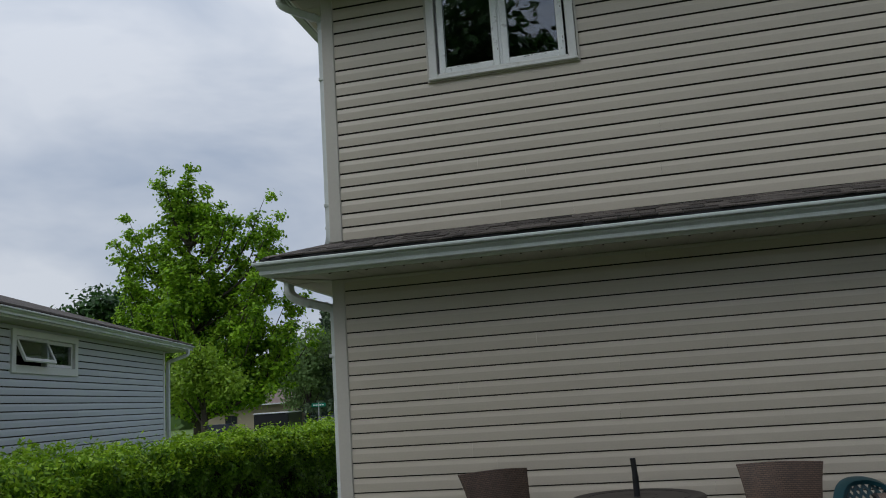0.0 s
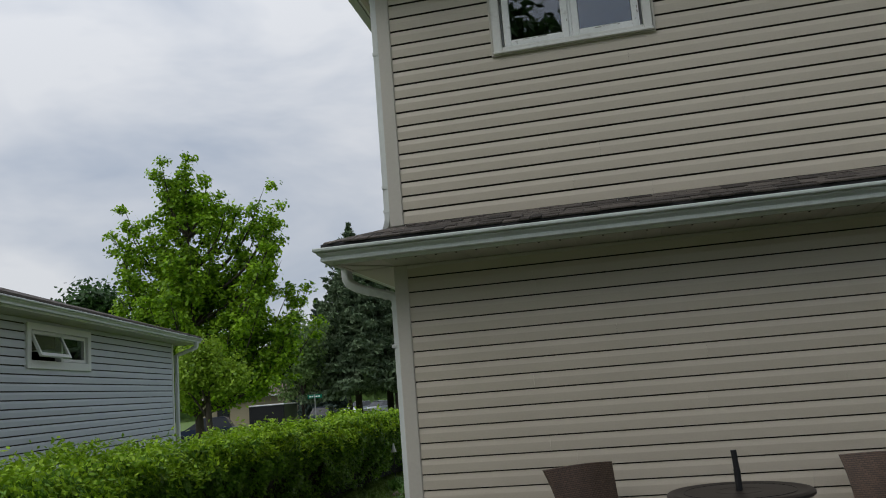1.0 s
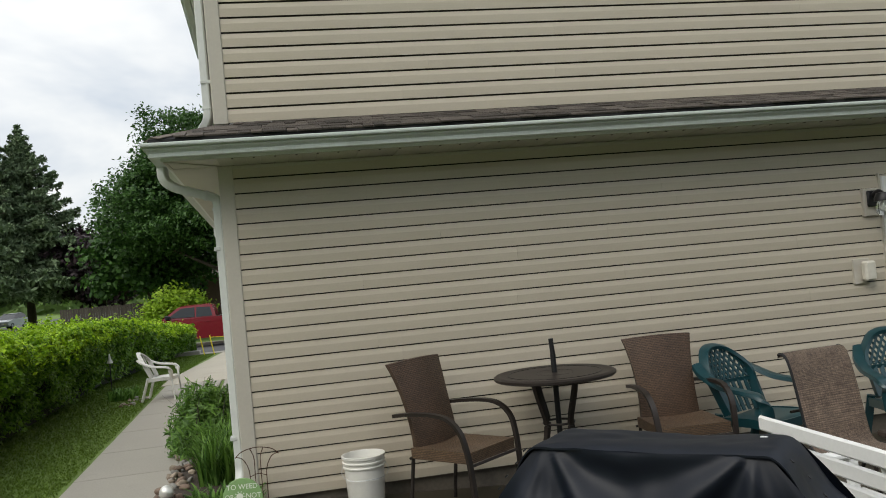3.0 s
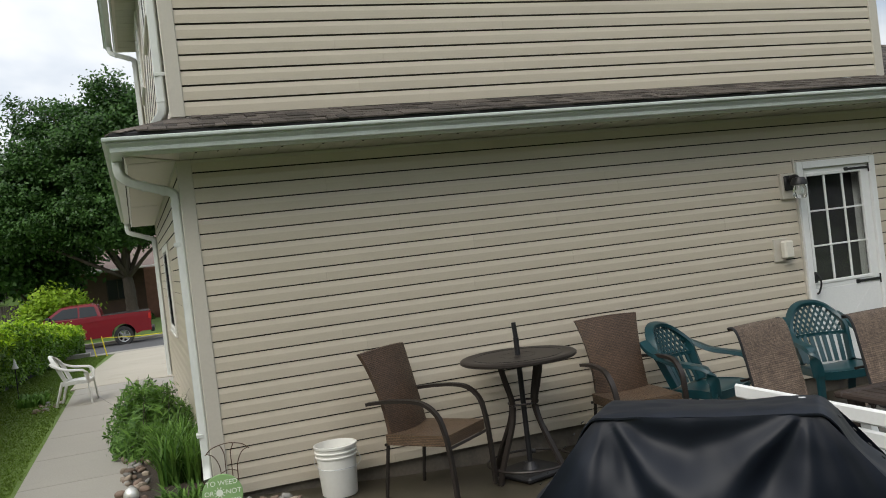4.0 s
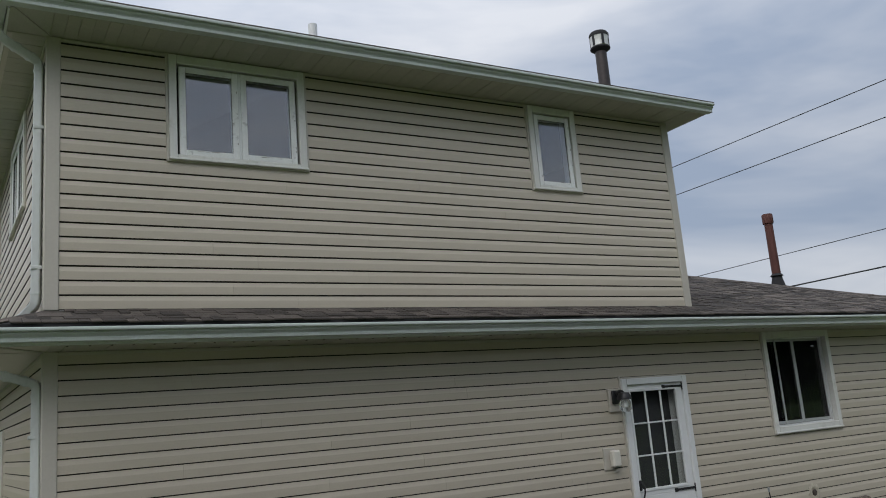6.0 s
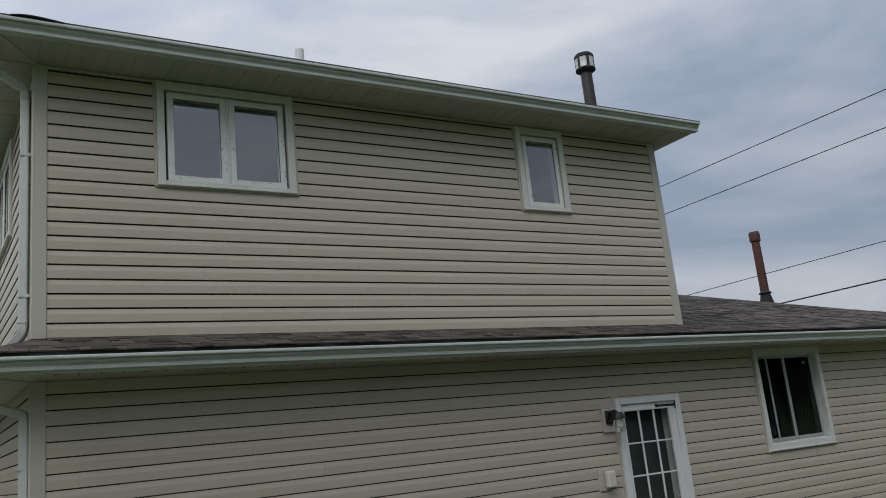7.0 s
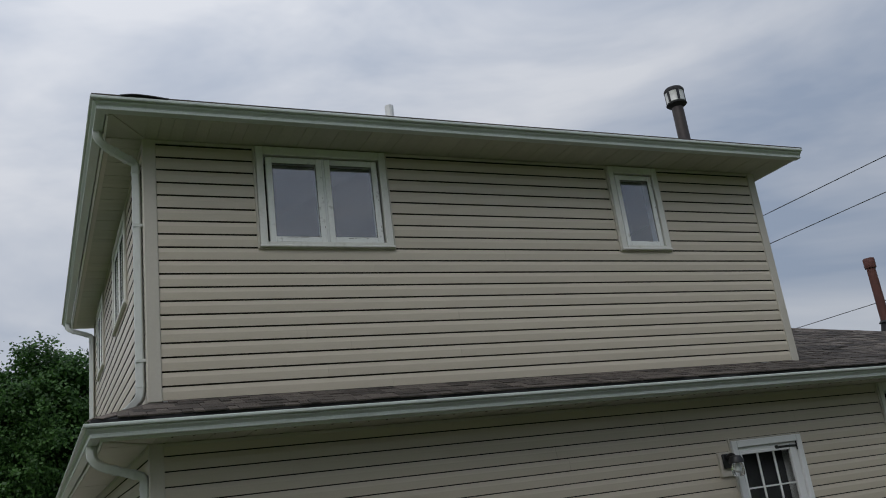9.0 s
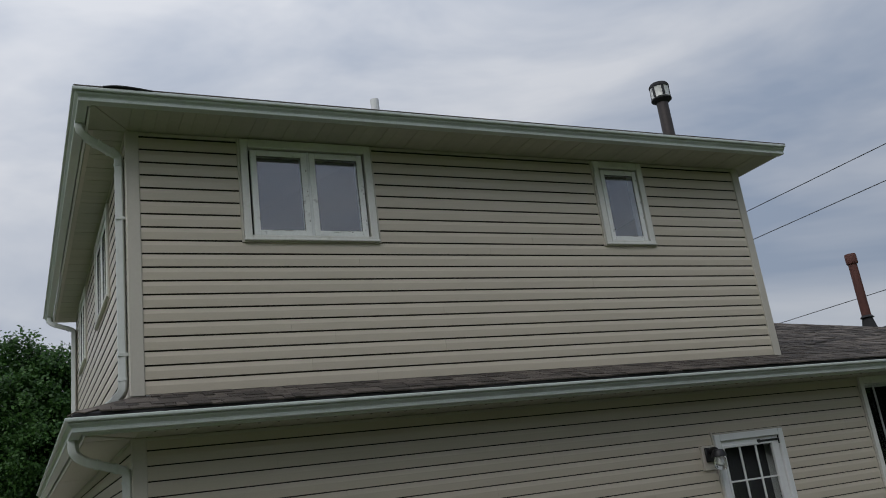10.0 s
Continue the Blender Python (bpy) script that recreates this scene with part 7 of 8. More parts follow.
for y_ in (-0.20, -D_ + 0.20):
    part("batten", Geo().box(0.062, L_ - 0.062, y_ - 0.02, y_ + 0.02, 0.664, 0.692, 0.003), DECKBROWN, dt)
pn = part("centre_panel", Geo().box(0.452, L_ - 0.452, -D_ + 0.342, -0.342, 0.697, 0.716, 0.003), TABLEPANEL, dt, "smooth brown centre panel")
part("panel_rim", Geo().box(0.447, L_ - 0.447, -0.340, -0.328, 0.697, 0.726, 0.002).box(0.447, L_ - 0.447, -D_ + 0.328, -D_ + 0.340, 0.697, 0.726, 0.002), DECKBROWN, pn)
part("hole_cover", Geo().lathe([(0.0, 0.716), (0.030, 0.716), (0.028, 0.721), (0.0, 0.723)], 16), BRONZE, pn, m=pose(L_ / 2, -D_ / 2, 0))
for x_, y_ in ((0.08, -0.08), (L_ - 0.08, -0.08), (0.08, -D_ + 0.08), (L_ - 0.08, -D_ + 0.08)):
    part("leg", Geo().box(x_ - 0.035, x_ + 0.035, y_ - 0.035, y_ + 0.035, 0.0, 0.69, 0.006), DECKBROWN, dt)

bench = thing("garden_bench", "white slatted garden bench with its back to the grill", "bench", pose(2.70, -2.55, 0.006))
BENCHWHITE = mat("white_bench_paint", (0.76, 0.765, 0.75), 0.4, vary=0.05, big=3, fine=50, bump=0.012)
BL = 1.75
for k in range(4):
    z = 0.868 - k * 0.108
    part("back_slat", Geo().box(-0.02 + 0.024 * k, 0.004 + 0.024 * k, -BL, 0, z - 0.077, z, 0.010), BENCHWHITE, bench)
for yy_ in (-0.12, -0.87, -BL + 0.12):
    part("upright", Geo().sweep([(0.03, yy_, 0.80), (0.125, yy_, 0.40), (0.06, yy_, 0.0)], [(-0.03, -0.018), (0.03, -0.018), (0.03, 0.018), (-0.03, 0.018)], up=(1, 0, 0.1)), BENCHWHITE, bench)
    part("seat_support", Geo().box(0.10, 0.52, yy_ - 0.03, yy_ + 0.03, 0.36, 0.405, 0.006), BENCHWHITE, bench)
    part("leg", Geo().box(0.45, 0.51, yy_ - 0.03, yy_ + 0.03, 0.0, 0.36, 0.006), BENCHWHITE, bench)
for k in range(5):
    part("seat_slat", Geo().box(0.135 + k * 0.085, 0.205 + k * 0.085, -BL, 0, 0.405, 0.428, 0.006), BENCHWHITE, bench)
for yy_ in (-0.03, -BL + 0.03):
    part("arm_rest", Geo().box(0.02, 0.50, yy_ - 0.035, yy_ + 0.035, 0.60, 0.63, 0.008), BENCHWHITE, bench)
    part("arm_post", Geo().box(0.44, 0.49, yy_ - 0.025, yy_ + 0.025, 0.40, 0.60, 0.006), BENCHWHITE, bench)

# covered grill: one loose vinyl cover over hood and side shelves
COVER = mat("black_vinyl_cover", (0.004, 0.0065, 0.013), 0.48, vary=0.18, big=4, fine=140, bump=0.03, spec=0.28, stretch=(1, 1, 1))
grill = thing("barbecue_grill", "barbecue grill under a loose black vinyl cover", "grill", pose(1.52, -3.943, gz(1.52, -3.94) - 0.012, 0, 0, -42))


TOPX, TOPZ, SHX, SHZ, FRONT = 0.36, 1.145, 0.675, 0.76, 0.165


def rim_x(z):
    """Half width of the covered grill at height z."""
    if z > SHZ:
        return TOPX + (SHX - TOPX) * ((TOPZ - z) / (TOPZ - SHZ)) ** 0.92
    return SHX + 0.03 * (SHZ - z)


def panel(sign):
    """Front or back sheet of the cover, hanging in folds from the upper corners."""
    def fn(u, v):
        z = 0.14 + (TOPZ - (0.005 if sign < 0 else 0.045) - 0.14) * v
        x = (2 * u - 1) * (rim_x(z) - 0.010)
        low = TOPZ - z
        y = FRONT - 0.012 + 0.10 * clamp(low / 0.30) ** 0.8 * clamp((SHX - abs(x)) / 0.35)
        wave = 0.0
        for cx in (-TOPX + 0.03, TOPX - 0.03):
            dx, dz = x - cx, low + 0.02
            dist = math.hypot(dx, dz)
            th = math.atan2(dx, dz) + 0.25 * noise.noise((x * 2.0 + 5, z * 2.0, sign))
            k = clamp(dist / 0.30) * clamp(1.25 - dist / 0.75)
            wave += k * (0.046 * (0.5 + 0.5 * math.cos(th * 7.2 + 1.0)) ** 1.7 + 0.012 * math.sin(th * 11 + sign))
        wave += 0.040 * noise.noise((x * 2.6 + 1.4 * z, z * 1.3, 4 + sign)) * clamp(low / 0.15)
        wave += 0.010 * noise.noise((x * 11, z * 8, 2.0)) * clamp(low / 0.1)
        edge = clamp((rim_x(z) - abs(x)) / 0.10)
        return (x, sign * (y + wave * edge), z)
    return fn


part("cover_front", Geo().grid(panel(-1), 150, 90), COVER, grill, "black vinyl front sheet in deep folds", smooth="all")
part("cover_back", Geo().grid(panel(1), 60, 40), COVER, grill, smooth="all")
line = arc([(-SHX - 0.022, 0, 0.14), (-SHX - 0.006, 0, 0.55), (-SHX + 0.005, 0, SHZ + 0.01), (-0.48, 0, 0.985), (-TOPX - 0.03, 0, TOPZ - 0.012), (-TOPX + 0.05, 0, TOPZ + 0.012), (-0.1, 0, TOPZ + 0.004), (0.12, 0, TOPZ + 0.004),
            (TOPX - 0.05, 0, TOPZ + 0.014), (TOPX + 0.03, 0, TOPZ - 0.012), (0.48, 0, 0.985), (SHX - 0.005, 0, SHZ + 0.01), (SHX + 0.006, 0, 0.55), (SHX + 0.022, 0, 0.14)], 8)
NL = len(line) - 1


def band(u, v):
    """Top and sides of the cover: one long strip whose edges overhang the front and back sheets."""
    p = line[min(NL, int(round(u * NL)))]
    y = (2 * v - 1) * (FRONT + 0.012 + 0.05 * clamp((SHZ + 0.15 - p.z) / 0.2))
    sl = 0.012 * noise.noise((p.x * 5, y * 6, p.z * 5)) + 0.005 * noise.noise((p.x * 16, y * 16, 1.0))
    lip = 0.006 * noise.noise((p.x * 9 + 3, p.z * 9, 0.5)) if v in (0.0, 1.0) else 0.0
    return (p.x + (sl if p.z < TOPZ - 0.03 else 0) * math.copysign(1, p.x), y, p.z + sl * 0.8 - 0.022 * v * clamp((p.z - 0.95) / 0.15) - 0.012 * abs(2 * v - 1) ** 6 + lip)


strip = Geo().grid(band, NL, 16)
kk = len(strip.v)
strip.v += [(x, y, z - 0.007) for x, y, z in strip.v[:kk]]
strip.f += [tuple(kk + i for i in q[::-1]) for q in strip.f]
for a in range(NL):
    strip.f += [(a, a + 1, kk + a + 1, kk + a), (16 * (NL + 1) + a, 16 * (NL + 1) + a + 1, kk + 16 * (NL + 1) + a + 1, kk + 16 * (NL + 1) + a)]
part("cover_top", strip, COVER, grill, "black vinyl top strip with overhanging seams", smooth=True)
for sx_ in (-1, 1):
    for q in range(6):
        z = 1.10 - q * 0.045
        part("grommet", Geo().lathe([(0.0, 0.0), (0.007, 0.0), (0.007, 0.004), (0.0, 0.004)], 8), BLACK_IRON, grill, "dark stitched hole", m=pose(sx_ * (rim_x(z) + 0.012), -FRONT + 0.035 + 0.01 * (q % 2), z + 0.016, 0, sx_ * 42, 0))
part("tag", Geo().box(-0.012, 0.012, -0.004, 0.004, 0.0, 0.012, 0.002), STEEL, grill, "small metal buckle", m=pose(TOPX - 0.05, 0.05, TOPZ - 0.012))
for x_, y_ in ((-0.5, -0.2), (0.5, -0.2), (-0.5, 0.2), (0.5, 0.2)):
    part("leg", Geo().tube([(x_, y_, 0.0), (x_, y_, 0.5)], 0.02, 8), BLACK_IRON, grill)

# ---- by the door: beige pet carrier, watering can, garden stakes ----
BEIGE = mat("beige_plastic", (0.315, 0.295, 0.255), 0.55, vary=0.08, big=3, fine=40, bump=0.01, stain=(0.38, 0.34, 0.28), stain_at=(0.6, 0.8))
bx = thing("pet_carrier", "beige plastic box with vent slots and a worn blue label", "box", pose(6.52, -1.02, 0.006, 0, 0, 4) @ Matrix.Diagonal((0.84, 0.95, 0.88, 1)))
part("shell", Geo().box(0, 0.46, 0, 0.62, 0.0, 0.64, 0.04), BEIGE, bx)
for k in range(4):
    part("vent_slot", Geo().box(-0.003, 0.006, 0.10 + k * 0.105, 0.185 + k * 0.105, 0.50, 0.575, 0.002), BLACK_IRON, bx, "dark vent slot")
part("label", Geo().box(-0.002, 0.006, 0.14, 0.43, 0.33, 0.46, 0.001), mat("worn_blue_label", (0.45, 0.55, 0.62), 0.5, vary=0.3, big=14, fine=60, bump=0.0, stain=(0.12, 0.28, 0.45), stain_at=(0.5, 0.6)), bx, "worn pale blue label")
for k in range(3):
    part("groove", Geo().sweep(arc([(0.10, -0.001, 0.545 - k * 0.04), (0.23, -0.003, 0.575 - k * 0.04), (0.38, -0.001, 0.55 - k * 0.04)], 5), [(-0.004, -0.006), (0.004, -0.006), (0.004, 0.006), (-0.004, 0.006)]), WHITE_PLASTIC, bx, "pale moulded groove")
part("hole", Geo().lathe([(0.0, 0.0), (0.05, 0.0), (0.055, 0.004), (0.05, 0.006), (0.0, 0.006)], 18), BLACK_IRON, bx, "dark round opening", m=pose(0.33, -0.001, 0.27, 90) @ Matrix.Diagonal((0.8, 1.4, 1, 1)))
part("strap", Geo().sweep([(-0.002, 0.11, 0.52), (-0.004, 0.04, 0.28)], [(-0.010, -0.003), (0.010, -0.003), (0.010, 0.003), (-0.010, 0.003)]), BARK, bx, "brown strap")
st = thing("metal_rod", "thin dark rod standing on the beige box", "rod", pose(6.80, -0.70, 0.572))
part("rod", Geo().tube([(0, 0, 0), (-0.04, 0, 0.36)], 0.006, 6), BLACK_IRON, st)
part("clamp", Geo().box(-0.035, 0.035, -0.03, 0.03, 0.0, 0.035, 0.006), BLACK_IRON, st)
part("tip", Geo().lathe([(0.0, 0), (0.012, 0.005), (0.012, 0.05), (0, 0.055)], 8), STEEL, st, m=pose(-0.04, 0, 0.35))

CANGREEN = mat("green_plastic", (0.007, 0.11, 0.036), 0.4, vary=0.1, big=4, bump=0.01)
wc = thing("watering_can", "green plastic watering can beside the box", "watering can", pose(6.04, -0.70, 0.006, 0, 0, 200) @ Matrix.Scale(1.25, 4))
part("can", Geo().lathe([(0.0, 0.0), (0.10, 0.0), (0.105, 0.02), (0.105, 0.20), (0.09, 0.25), (0.06, 0.27), (0.05, 0.265), (0.0, 0.25)], 20), CANGREEN, wc, smooth=True)
part("spout", Geo().tube([(0.09, 0, 0.06), (0.20, 0, 0.18), (0.27, 0, 0.28)], 0.016, 8), CANGREEN, wc, smooth=True)
part("handle", Geo().tube(arc([(-0.10, 0, 0.08), (-0.17, 0, 0.17), (-0.12, 0, 0.29), (0.0, 0, 0.30), (0.05, 0, 0.26)], 5), 0.012, 8), CANGREEN, wc, smooth=True)

STAKEWOOD = mat("grey_brown_stake_wood", (0.15, 0.12, 0.095), 0.85, vary=0.3, big=4, fine=40, bump=0.1, stretch=(1, 1, 0.2))
fs = thing("garden_stake", "garden stake with a cream metal flower and a small perch", "garden ornament", pose(7.80, -0.42, 0.0))
FLOWERTIN = mat("weathered_cream_paint", (0.44, 0.40, 0.31), 0.7, vary=0.35, big=20, fine=150, bump=0.05)
part("stick", Geo().box(-0.013, 0.013, -0.010, 0.010, 0.0, 0.78, 0.003), STAKEWOOD, fs)
part("perch", Geo().box(-0.13, 0.10, -0.02, 0.02, 0.60, 0.635, 0.006), BARK, fs)
for k in range(8):
    a = 2 * math.pi * k / 8 + 0.2
    part("petal", Geo().sweep(arc([(r_ * math.cos(a), -0.02 - d_, 0.80 + r_ * math.sin(a)) for r_, d_ in ((0.02, 0.0), (0.065, 0.012), (0.105, 0.0))], 3), [(-0.034, -0.002), (0.034, -0.002), (0.034, 0.002), (-0.034, 0.002)], up=(0, 1, 0), scale=[0.3, 0.5, 0.7, 0.85, 0.75, 0.5, 0.12]), FLOWERTIN, fs, "thin cream metal petal")
part("flower_centre", Geo().lathe([(0, 0), (0.036, 0.003), (0.034, 0.014), (0, 0.022)], 12), BARK, fs, m=pose(0, -0.022, 0.80, 90))
sl = thing("solar_light", "small solar garden light among the plants", "lamp", pose(7.75, -0.80, 0.0))
part("stake", Geo().tube([(0, 0, 0), (0, 0, 0.24)], 0.008, 6), BLACK_IRON, sl)
part("lens", Geo().lathe([(0.0, 0.22), (0.03, 0.23), (0.045, 0.30), (0.0, 0.30)], 12), IVORY, sl, smooth=True)
part("cap", Geo().lathe([(0.0, 0.30), (0.055, 0.30), (0.05, 0.325), (0.0, 0.33)], 12), STEEL, sl, smooth=True)

gen = np.random.default_rng(91)


def blades(name, label, x0, x1, y0, y1, n, h0, h1, w, mate, category="plants", lift=0.0, seed=1):
    """Tufts of long arching leaves."""
    rg = np.random.default_rng(seed)
    gg = Geo()
    for i in range(n):
        x, y = rg.uniform(x0, x1), rg.uniform(y0, y1)
        a = rg.uniform(0, 2 * math.pi)
        h = rg.uniform(h0, h1)
        r = h * rg.uniform(0.15, 0.65)
        z = gz(x, y) + lift
        d = Vector((math.cos(a), math.sin(a), 0))
        s = Vector((-d.y, d.x, 0)) * w * rg.uniform(0.7, 1.3)
        b = Vector((x, y, z))
        rows = []
        for f in (0.0, 0.35, 0.65, 0.88, 1.0):
            p = b + d * r * f ** 1.8 + Vector((0, 0, h * (f - 0.32 * f ** 3)))
            rows.append((p, s * (1 - f ** 2.2)))
        k = len(gg.v)
        for p, q in rows:
            gg.v += [tuple(p - q), tuple(p + q)]
        for j in range(4):
            gg.f.append((k + 2 * j, k + 2 * j + 1, k + 2 * j + 3, k + 2 * j + 2))
    me = bpy.data.meshes.new(name)
    me.from_pydata(gg.v, [], gg.f)
    me.materials.append(mate)
    return tagged(new(name, me), label, category, kind="stuff")


blades("daylilies", "dense clump of long arching green leaves along the side wall", -0.40, -0.10, 0.55, 1.7, 650, 0.30, 0.66, 0.010, LEAF_BED, seed=4)
blades("perennials", "bushy green perennials beside the path", -0.60, -0.16, 2.0, 3.1, 700, 0.30, 0.66, 0.006, LEAF_BED, seed=5)
d = gen.normal(0, 1, (7500, 3))
d /= np.linalg.norm(d, axis=1, keepdims=True)
d[:, 2] = np.abs(d[:, 2]) - 0.12
lump = np.array([1 + 0.42 * noise.noise((q[0] * 3, q[1] * 5, q[2] * 3)) for q in d])
P_ = d * np.array([0.37, 0.80, 0.58]) * (lump * gen.uniform(0.70, 1.10, 7500))[:, None] + np.array([-0.46, 2.35, 0.22])
ps = leaves("perennial_leaves", P_, d + np.array([0, 0, 0.4]), 0.048, LEAF_BED, seed=6, narrow=0.22)
tagged(ps, "round bushy clump of narrow green leaves beside the path", "plants", kind="stuff")
blades("corner_plants", "low leafy plants at the corner of the house", -0.42, 0.10, -0.28, 0.02, 260, 0.10, 0.26, 0.016, LEAF_BED, seed=8)
blades("door_plants", "fresh green plants by the rear wall", 7.3, 8.7, -0.85, -0.2, 800, 0.18, 0.46, 0.030, LEAF_BED, seed=9)
blades("flower_spikes", "thin dark flower spikes above the bed", -0.66, -0.18, 1.6, 3.2, 46, 0.72, 0.92, 0.004, LEAF_PURPLE, seed=10)

SOIL = mat("dark_soil", (0.045, 0.033, 0.024), 0.95, vary=0.4, big=4, fine=40, bump=0.4)
tagged(part("garden_bed", sheet(-0.62, 0.0, -0.45, 3.5, 0.02, 0.3), SOIL), "dark soil bed between path and wall", "bed", kind="structure")
STONE = [mat("bed_stone_%s" % c, v, 0.85, vary=0.25, big=6, fine=50, bump=0.08, each=0.3) for c, v in (("tan", (0.27, 0.22, 0.17)), ("grey", (0.24, 0.23, 0.21)), ("rust", (0.17, 0.12, 0.09)))]
stones = []
for k in range(6):
    bm = bmesh.new()
    bmesh.ops.create_icosphere(bm, subdivisions=2, radius=1.0)
    for v_ in bm.verts:
        v_.co *= 1 + 0.28 * noise.noise(v_.co * 1.3 + Vector((k * 7, 0, 0)))
    me = bpy.data.meshes.new("stone")
    bm.to_mesh(me)
    bm.free()
    me.polygons.foreach_set("use_smooth", [True] * len(me.polygons))
    me.materials.append(STONE[k % 3])
    stones.append(me)
rr = random.Random(6)
for k in range(200):
    if k < 140:
        x, y = rr.uniform(-0.70, -0.50), rr.uniform(-0.45, 3.6)
    else:
        x, y = rr.uniform(-0.55, 0.55), rr.uniform(-0.52, -0.28)
    s = rr.uniform(0.016, 0.046)
    o = tagged(new("stone", stones[k % 6]), "rounded tan and grey edging stone of the bed", "stone", group="edging stones")
    o.matrix_basis = pose(x, y, gz(x, y) + 0.02 + s * 0.35, rr.uniform(0, 40), rr.uniform(0, 40), rr.uniform(0, 360)) @ Matrix.Diagonal((s * 1.3, s, s * 0.7, 1))

for k in range(26):
    x, y = rr.uniform(-2.05, -1.72), rr.uniform(6.1, 7.1)
    s = rr.uniform(0.014, 0.034)
    o = tagged(new("stone", stones[k % 6]), "small tan and grey stone in the grass beside the path", "stone", group="stones by the path")
    o.matrix_basis = pose(x, y, gz(x, y) + s * 0.4, rr.uniform(0, 40), rr.uniform(0, 40), rr.uniform(0, 360)) @ Matrix.Diagonal((s * 1.3, s, s * 0.7, 1))
blades("low_plant", "low leafy plant at the foot of the hedge", -2.35, -1.98, 6.9, 7.5, 220, 0.10, 0.24, 0.022, LEAF_BED, seed=12)

# wire trellis and the round garden sign at the corner
RUSTWIRE = mat("rusty_wire", (0.085, 0.040, 0.025), 0.7, metal=0.3, vary=0.3, big=8, bump=0.02)
tr = thing("wire_trellis", "small rusty fan-shaped wire trellis at the corner of the house", "trellis", pose(0.09, -0.14, gz(0.09, -0.14)) @ Matrix.Scale(0.78, 4))
for s in (-1, 1):
    part("upright", Geo().tube(arc([(s * 0.075, 0, 0), (s * 0.075, 0, 0.28), (s * 0.085, 0, 0.38), (s * 0.13, 0, 0.47), (s * 0.19, 0, 0.50)], 4), 0.0045, 5), RUSTWIRE, tr)
    part("upright", Geo().tube(arc([(s * 0.028, 0, 0), (s * 0.028, 0, 0.35), (s * 0.03, 0, 0.48), (s * 0.06, 0, 0.56)], 4), 0.0045, 5), RUSTWIRE, tr)
part("arch", Geo().tube(arc([(-0.20, 0, 0.49), (-0.13, 0, 0.545), (0, 0, 0.57), (0.13, 0, 0.545), (0.20, 0, 0.49)], 5), 0.0045, 5), RUSTWIRE, tr)
part("crossbar", Geo().tube(arc([(-0.08, 0, 0.30), (0, 0, 0.325), (0.08, 0, 0.30)], 4), 0.004, 5), RUSTWIRE, tr)
SIGNG = mat("pale_green_slate", (0.21, 0.36, 0.14), 0.7, vary=0.1, big=6, fine=50, bump=0.02)
gs = thing("garden_sign", "round pale green garden plaque with white hand-painted lettering", "sign", pose(0.0, -0.70, gz(0.0, -0.70) + 0.05, -6, 0, -8) @ Matrix.Scale(0.88, 4))
part("plaque", Geo().lathe([(0.0, -0.008), (0.146, -0.008), (0.150, -0.004), (0.150, 0.006), (0.145, 0.009), (0.0, 0.009)], 40), SIGNG, gs, m=pose(0, 0, 0.19, 90))
part("stake", Geo().tube([(0, 0.014, 0.18), (0, 0.014, -0.02)], 0.007, 6), RUSTWIRE, gs)
LETTER = mat("white_lettering", (0.72, 0.76, 0.66), 0.6, vary=0.05, bump=0.0)


def text(body, size, x, z, parent):
    cu = bpy.data.curves.new("lettering", "FONT")
    cu.body, cu.size, cu.align_x, cu.align_y, cu.extrude = body, size, "CENTER", "CENTER", 0.001
    tmp = bpy.data.objects.new("lettering", cu)
    scene.collection.objects.link(tmp)
    dg = bpy.context.evaluated_depsgraph_get()
    me = bpy.data.meshes.new_from_object(tmp.evaluated_get(dg))
    bpy.data.objects.remove(tmp)
    me.materials.clear()
    me.materials.append(LETTER)
    o = new("lettering", me)
    o.parent = parent
    o.matrix_basis = pose(x, -0.0105, z, 90)
    o["label"] = "white painted letters"


text("TO WEED", 0.052, 0, 0.275, gs)
text("OR", 0.048, -0.098, 0.205, gs)
text("NOT", 0.052, 0.082, 0.205, gs)
text("TO WEED", 0.052, 0.02, 0.135, gs)
part("dandelion", Geo().lathe([(0.0, 0.0), (0.022, 0.0), (0.026, 0.002), (0.0, 0.003)], 14), LETTER, gs, "white painted dandelion", m=pose(-0.02, -0.009, 0.205, 90))
for k in range(10):
    a = 2 * math.pi * k / 10
    part("dandelion_ray", Geo().box(0.028, 0.042, -0.0025, 0.0025, 0, 0.002, m=Matrix.Rotation(a, 4, "Z")), LETTER, gs, m=pose(-0.02, -0.009, 0.205, 90))
bl_ = thing("glass_globe", "small silvery glass globe among the edging stones", "ornament", pose(-0.60, 0.15, gz(-0.6, 0.15) + 0.09))
part("globe", Geo().lathe([(0.0, -0.055)] + [(0.055 * math.cos(q), 0.055 * math.sin(q)) for q in [math.radians(-80 + 16 * j) for j in range(11)]] + [(0.0, 0.055)], 18), CHROME, bl_, smooth=True)

hs_ = thing("hedge_light", "white bell-shaped solar light on a stake by the hedge", "lamp", pose(-2.40, 7.6, gz(-2.40, 7.6)) @ Matrix.Scale(0.9, 4))
part("stake", Geo().tube([(0, 0, 0), (0, 0, 0.60)], 0.008, 6), BLACK_IRON, hs_)
part("bell", Geo().lathe([(0.0, 0.76), (0.012, 0.74), (0.028, 0.66), (0.055, 0.60), (0.05, 0.59), (0.0, 0.60)], 14), WHITE_PLASTIC, hs_, smooth=True)

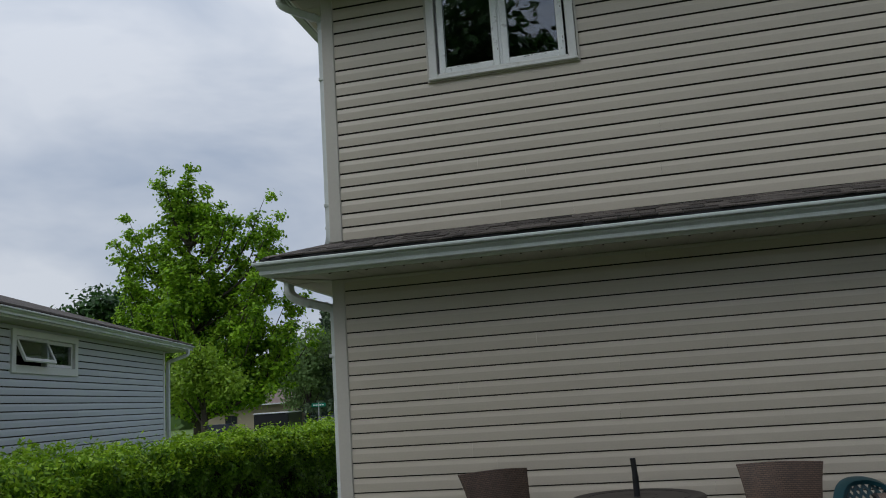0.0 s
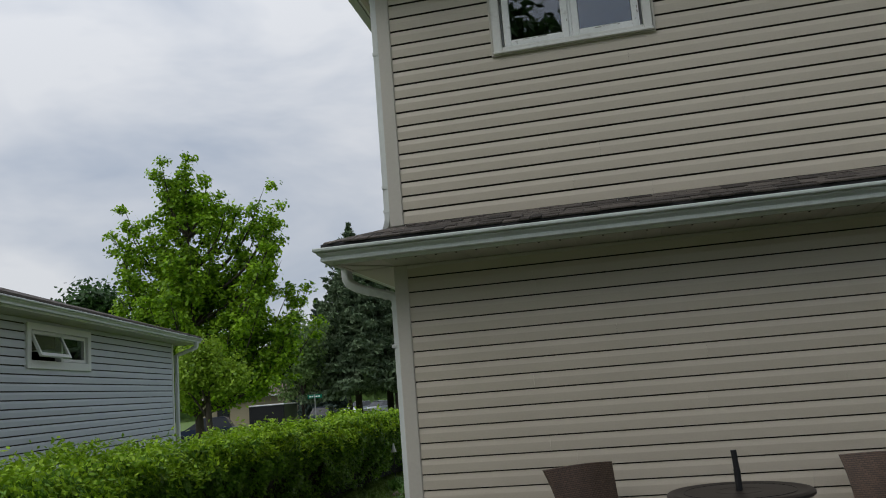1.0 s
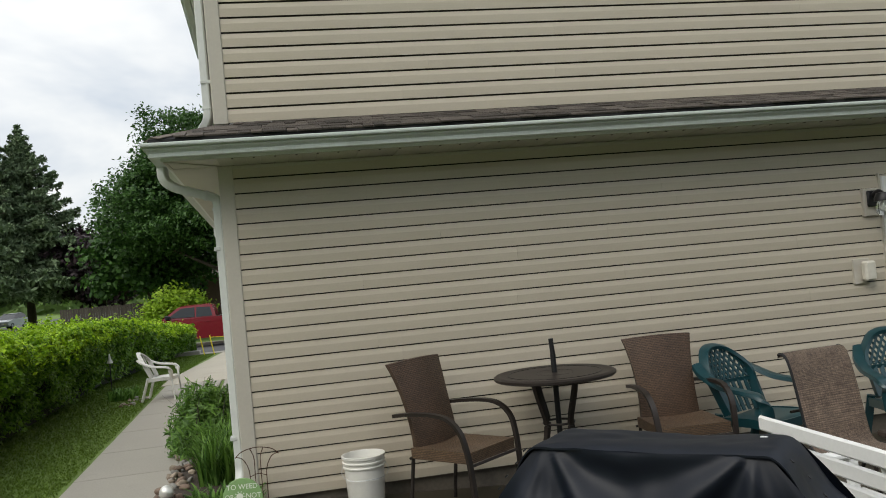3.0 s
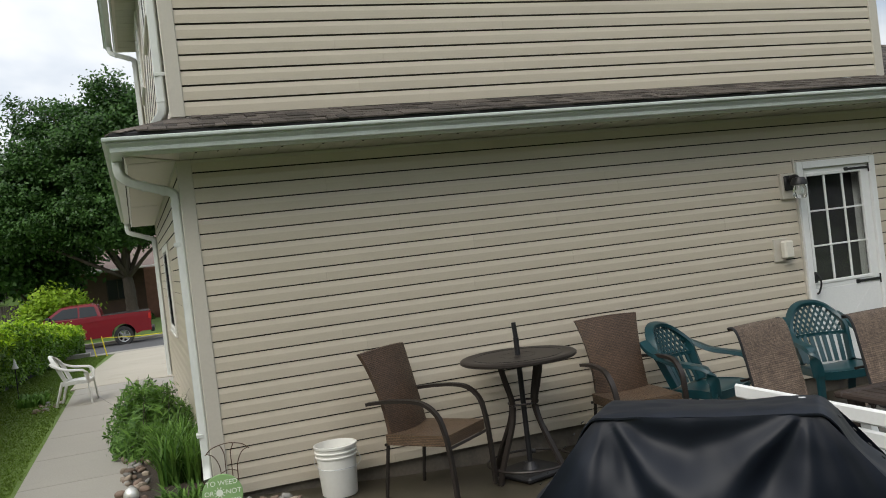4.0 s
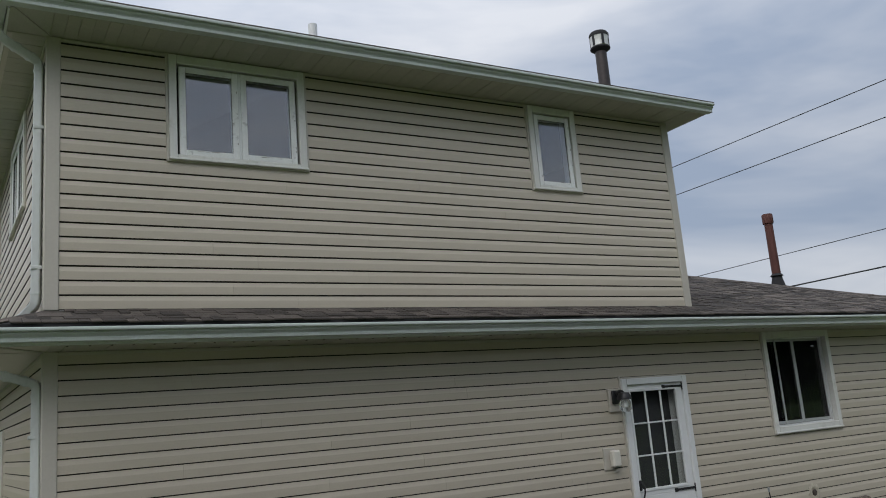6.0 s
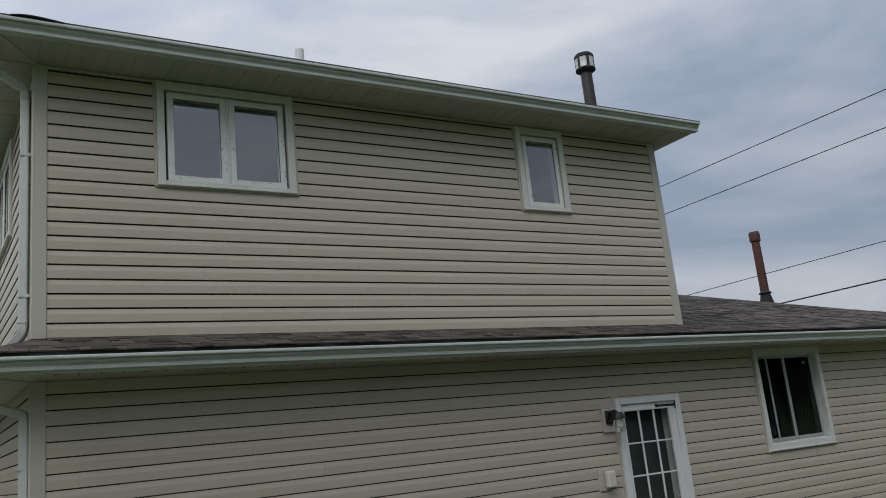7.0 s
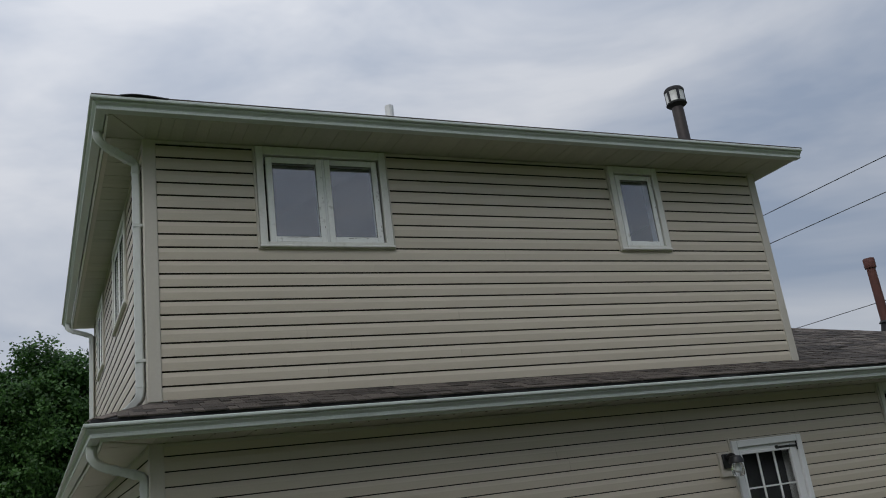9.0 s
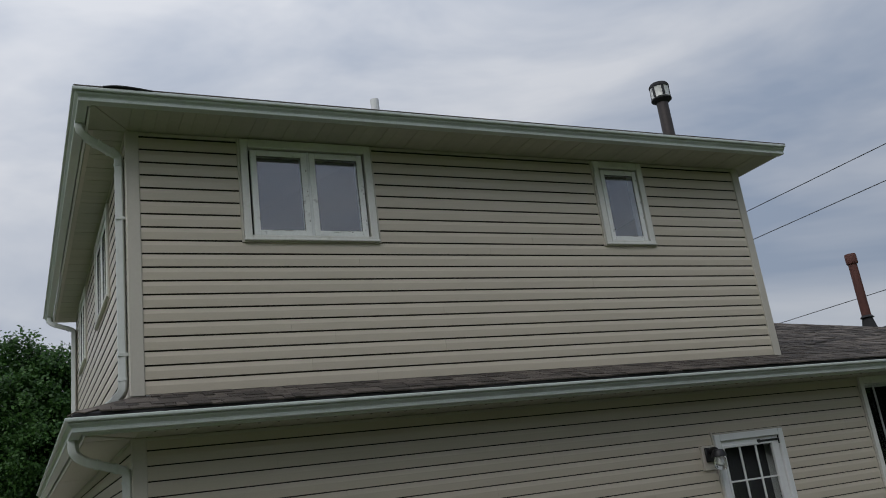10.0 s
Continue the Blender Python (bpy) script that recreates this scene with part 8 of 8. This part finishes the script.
# ---- siding courses and shingles, piece by piece ----
holes = [(KW[0] - 0.05, KW[1] + 0.05, KW[2] - 0.06, KW[3] + 0.07), (DR[0] - 0.07, DR[1] + 0.07, DR[2], DR[3] + 0.07)]
DX, DZ = DR[1] + 0.07, LOW0 + 18 * COURSE          # east of the door the courses are a little narrower below the door head
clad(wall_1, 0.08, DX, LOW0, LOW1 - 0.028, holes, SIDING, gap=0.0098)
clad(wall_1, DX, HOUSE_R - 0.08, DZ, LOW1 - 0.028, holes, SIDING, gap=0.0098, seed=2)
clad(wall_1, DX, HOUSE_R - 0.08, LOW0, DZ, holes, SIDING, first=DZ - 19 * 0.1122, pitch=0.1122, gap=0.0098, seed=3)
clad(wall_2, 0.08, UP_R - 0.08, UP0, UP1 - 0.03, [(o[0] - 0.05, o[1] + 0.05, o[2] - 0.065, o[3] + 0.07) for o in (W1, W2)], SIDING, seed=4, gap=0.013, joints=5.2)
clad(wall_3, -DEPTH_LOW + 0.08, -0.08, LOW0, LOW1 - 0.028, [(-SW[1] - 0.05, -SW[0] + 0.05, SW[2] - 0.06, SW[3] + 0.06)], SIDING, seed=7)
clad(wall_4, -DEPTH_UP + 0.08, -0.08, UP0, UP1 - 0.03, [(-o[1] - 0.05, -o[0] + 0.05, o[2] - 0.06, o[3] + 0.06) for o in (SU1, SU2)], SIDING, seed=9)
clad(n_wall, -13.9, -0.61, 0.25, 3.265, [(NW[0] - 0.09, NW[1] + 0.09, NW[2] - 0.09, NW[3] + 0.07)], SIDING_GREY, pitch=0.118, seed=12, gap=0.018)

ROW = 0.105
tilt = math.atan(PITCH)
rnd = random.Random(40)
tabs = []
for w in (0.08, 0.12, 0.17, 0.24):
    g = Geo().box(0.0025, w - 0.0025, 0.0, 0.18, 0.0, 0.013, 0.002)
    tabs.append((w, mesh_of("shingle", g, SHINGLE)))
rest = Geo()
count = 0


def shingle(ob_m, w, me_, near):
    """One shingle tab, as a piece of its own near the camera, else in the joined field."""
    global count
    if near and count < 300:
        o = new("shingle", me_)
        o.parent = lower_roof
        o.matrix_basis = ob_m
        count += 1
    else:
        rest.box(0.003, w - 0.003, 0.0, 0.20, 0.0, 0.016, m=ob_m)


r = 0
while True:
    d = r * ROW                      # distance up the slope
    yr = EY - 0.012 + d * math.cos(tilt)
    zr = RZ + 0.002 + (d - 0.012) * math.sin(tilt)
    if yr > EY + RH:
        break
    x = (-0.45 + (yr - EY) * 1.0 + 0.17) if yr < 0 else UP_R + 0.01
    x_end = EX - (yr - EY) - 0.02
    x += rnd.uniform(0, 0.05)
    while x < x_end:
        w, me_ = rnd.choice(tabs)
        if x + w > x_end:
            break
        if yr < -0.1 or x > UP_R or yr < 0:
            shingle(pose(x, yr + rnd.uniform(-0.010, 0.010), zr + rnd.uniform(0, 0.007), math.degrees(tilt) - 1.6, 0, rnd.uniform(-0.25, 0.25)), w, me_, x < UP_R + 1.2 and yr < 0.3)
        x += w
    r += 1
# the west slope of the skirt
for r in range(4):
    d = r * ROW
    xr = -0.452 + d * math.cos(tilt)
    y = EY + 0.20 + (xr + 0.45)
    while y < 7.7:
        w, me_ = rnd.choice(tabs)
        shingle(pose(xr - SKEW * y, y + w, RZ + 0.002 + d * math.sin(tilt), math.degrees(tilt) - 1.6, 0, -90), w, me_, y < 1.0)
        y += w
field = part("shingle_field", rest, SHINGLE, lower_roof)
tagged(field, kind="stuff")
# ridge caps along both hips
for k in range(4):
    f = k / 4
    m_ = pose(-0.42 + 0.40 * f, EY + 0.03 + 0.40 * f, RZ + PITCH * (0.035 + 0.40 * f) + 0.004, 0, 0, 45) @ pose(0, 0, 0, 0, -math.degrees(math.atan(PITCH / math.sqrt(2))), 0)
    part("ridge_cap", Geo().box(0.0, 0.17, -0.08, 0.0, 0.0, 0.007, m=Matrix.Rotation(radians(13), 4, "X")).box(0.0, 0.17, 0.0, 0.08, 0.0, 0.007, m=Matrix.Rotation(radians(-13), 4, "X")), SHINGLE, lower_roof, m=m_)
for k in range(24):
    f = k / 24
    hx, hy = EX - RH * f, EY + RH * f
    rest_m = pose(hx, hy, RZ + PITCH * RH * f + 0.012, 0, 0, 135) @ pose(0, 0, 0, 0, -math.degrees(math.atan(PITCH / math.sqrt(2))), 0)
    part("ridge_cap", Geo().box(-0.02, 0.28, -0.13, 0.0, 0.0, 0.008, m=Matrix.Rotation(radians(13), 4, "X")).box(-0.02, 0.28, 0.0, 0.13, 0.0, 0.008, m=Matrix.Rotation(radians(-13), 4, "X")), SHINGLE, lower_roof, m=rest_m)
# lifted shingle edge at the corner of the upper eave
tip = Geo().sweep(arc([(-0.22, FY - 0.12, UP1 + 0.112), (-0.12, FY - 0.125, UP1 + 0.124), (0.0, FY - 0.125, UP1 + 0.120), (0.14, FY - 0.12, UP1 + 0.108)], 5), [(-0.08, -0.004), (0.03, -0.004), (0.03, 0.004), (-0.08, 0.006)])
part("shingle_edge", tip, SHINGLE_FELT, upper_roof, "dark lifted shingle edge")
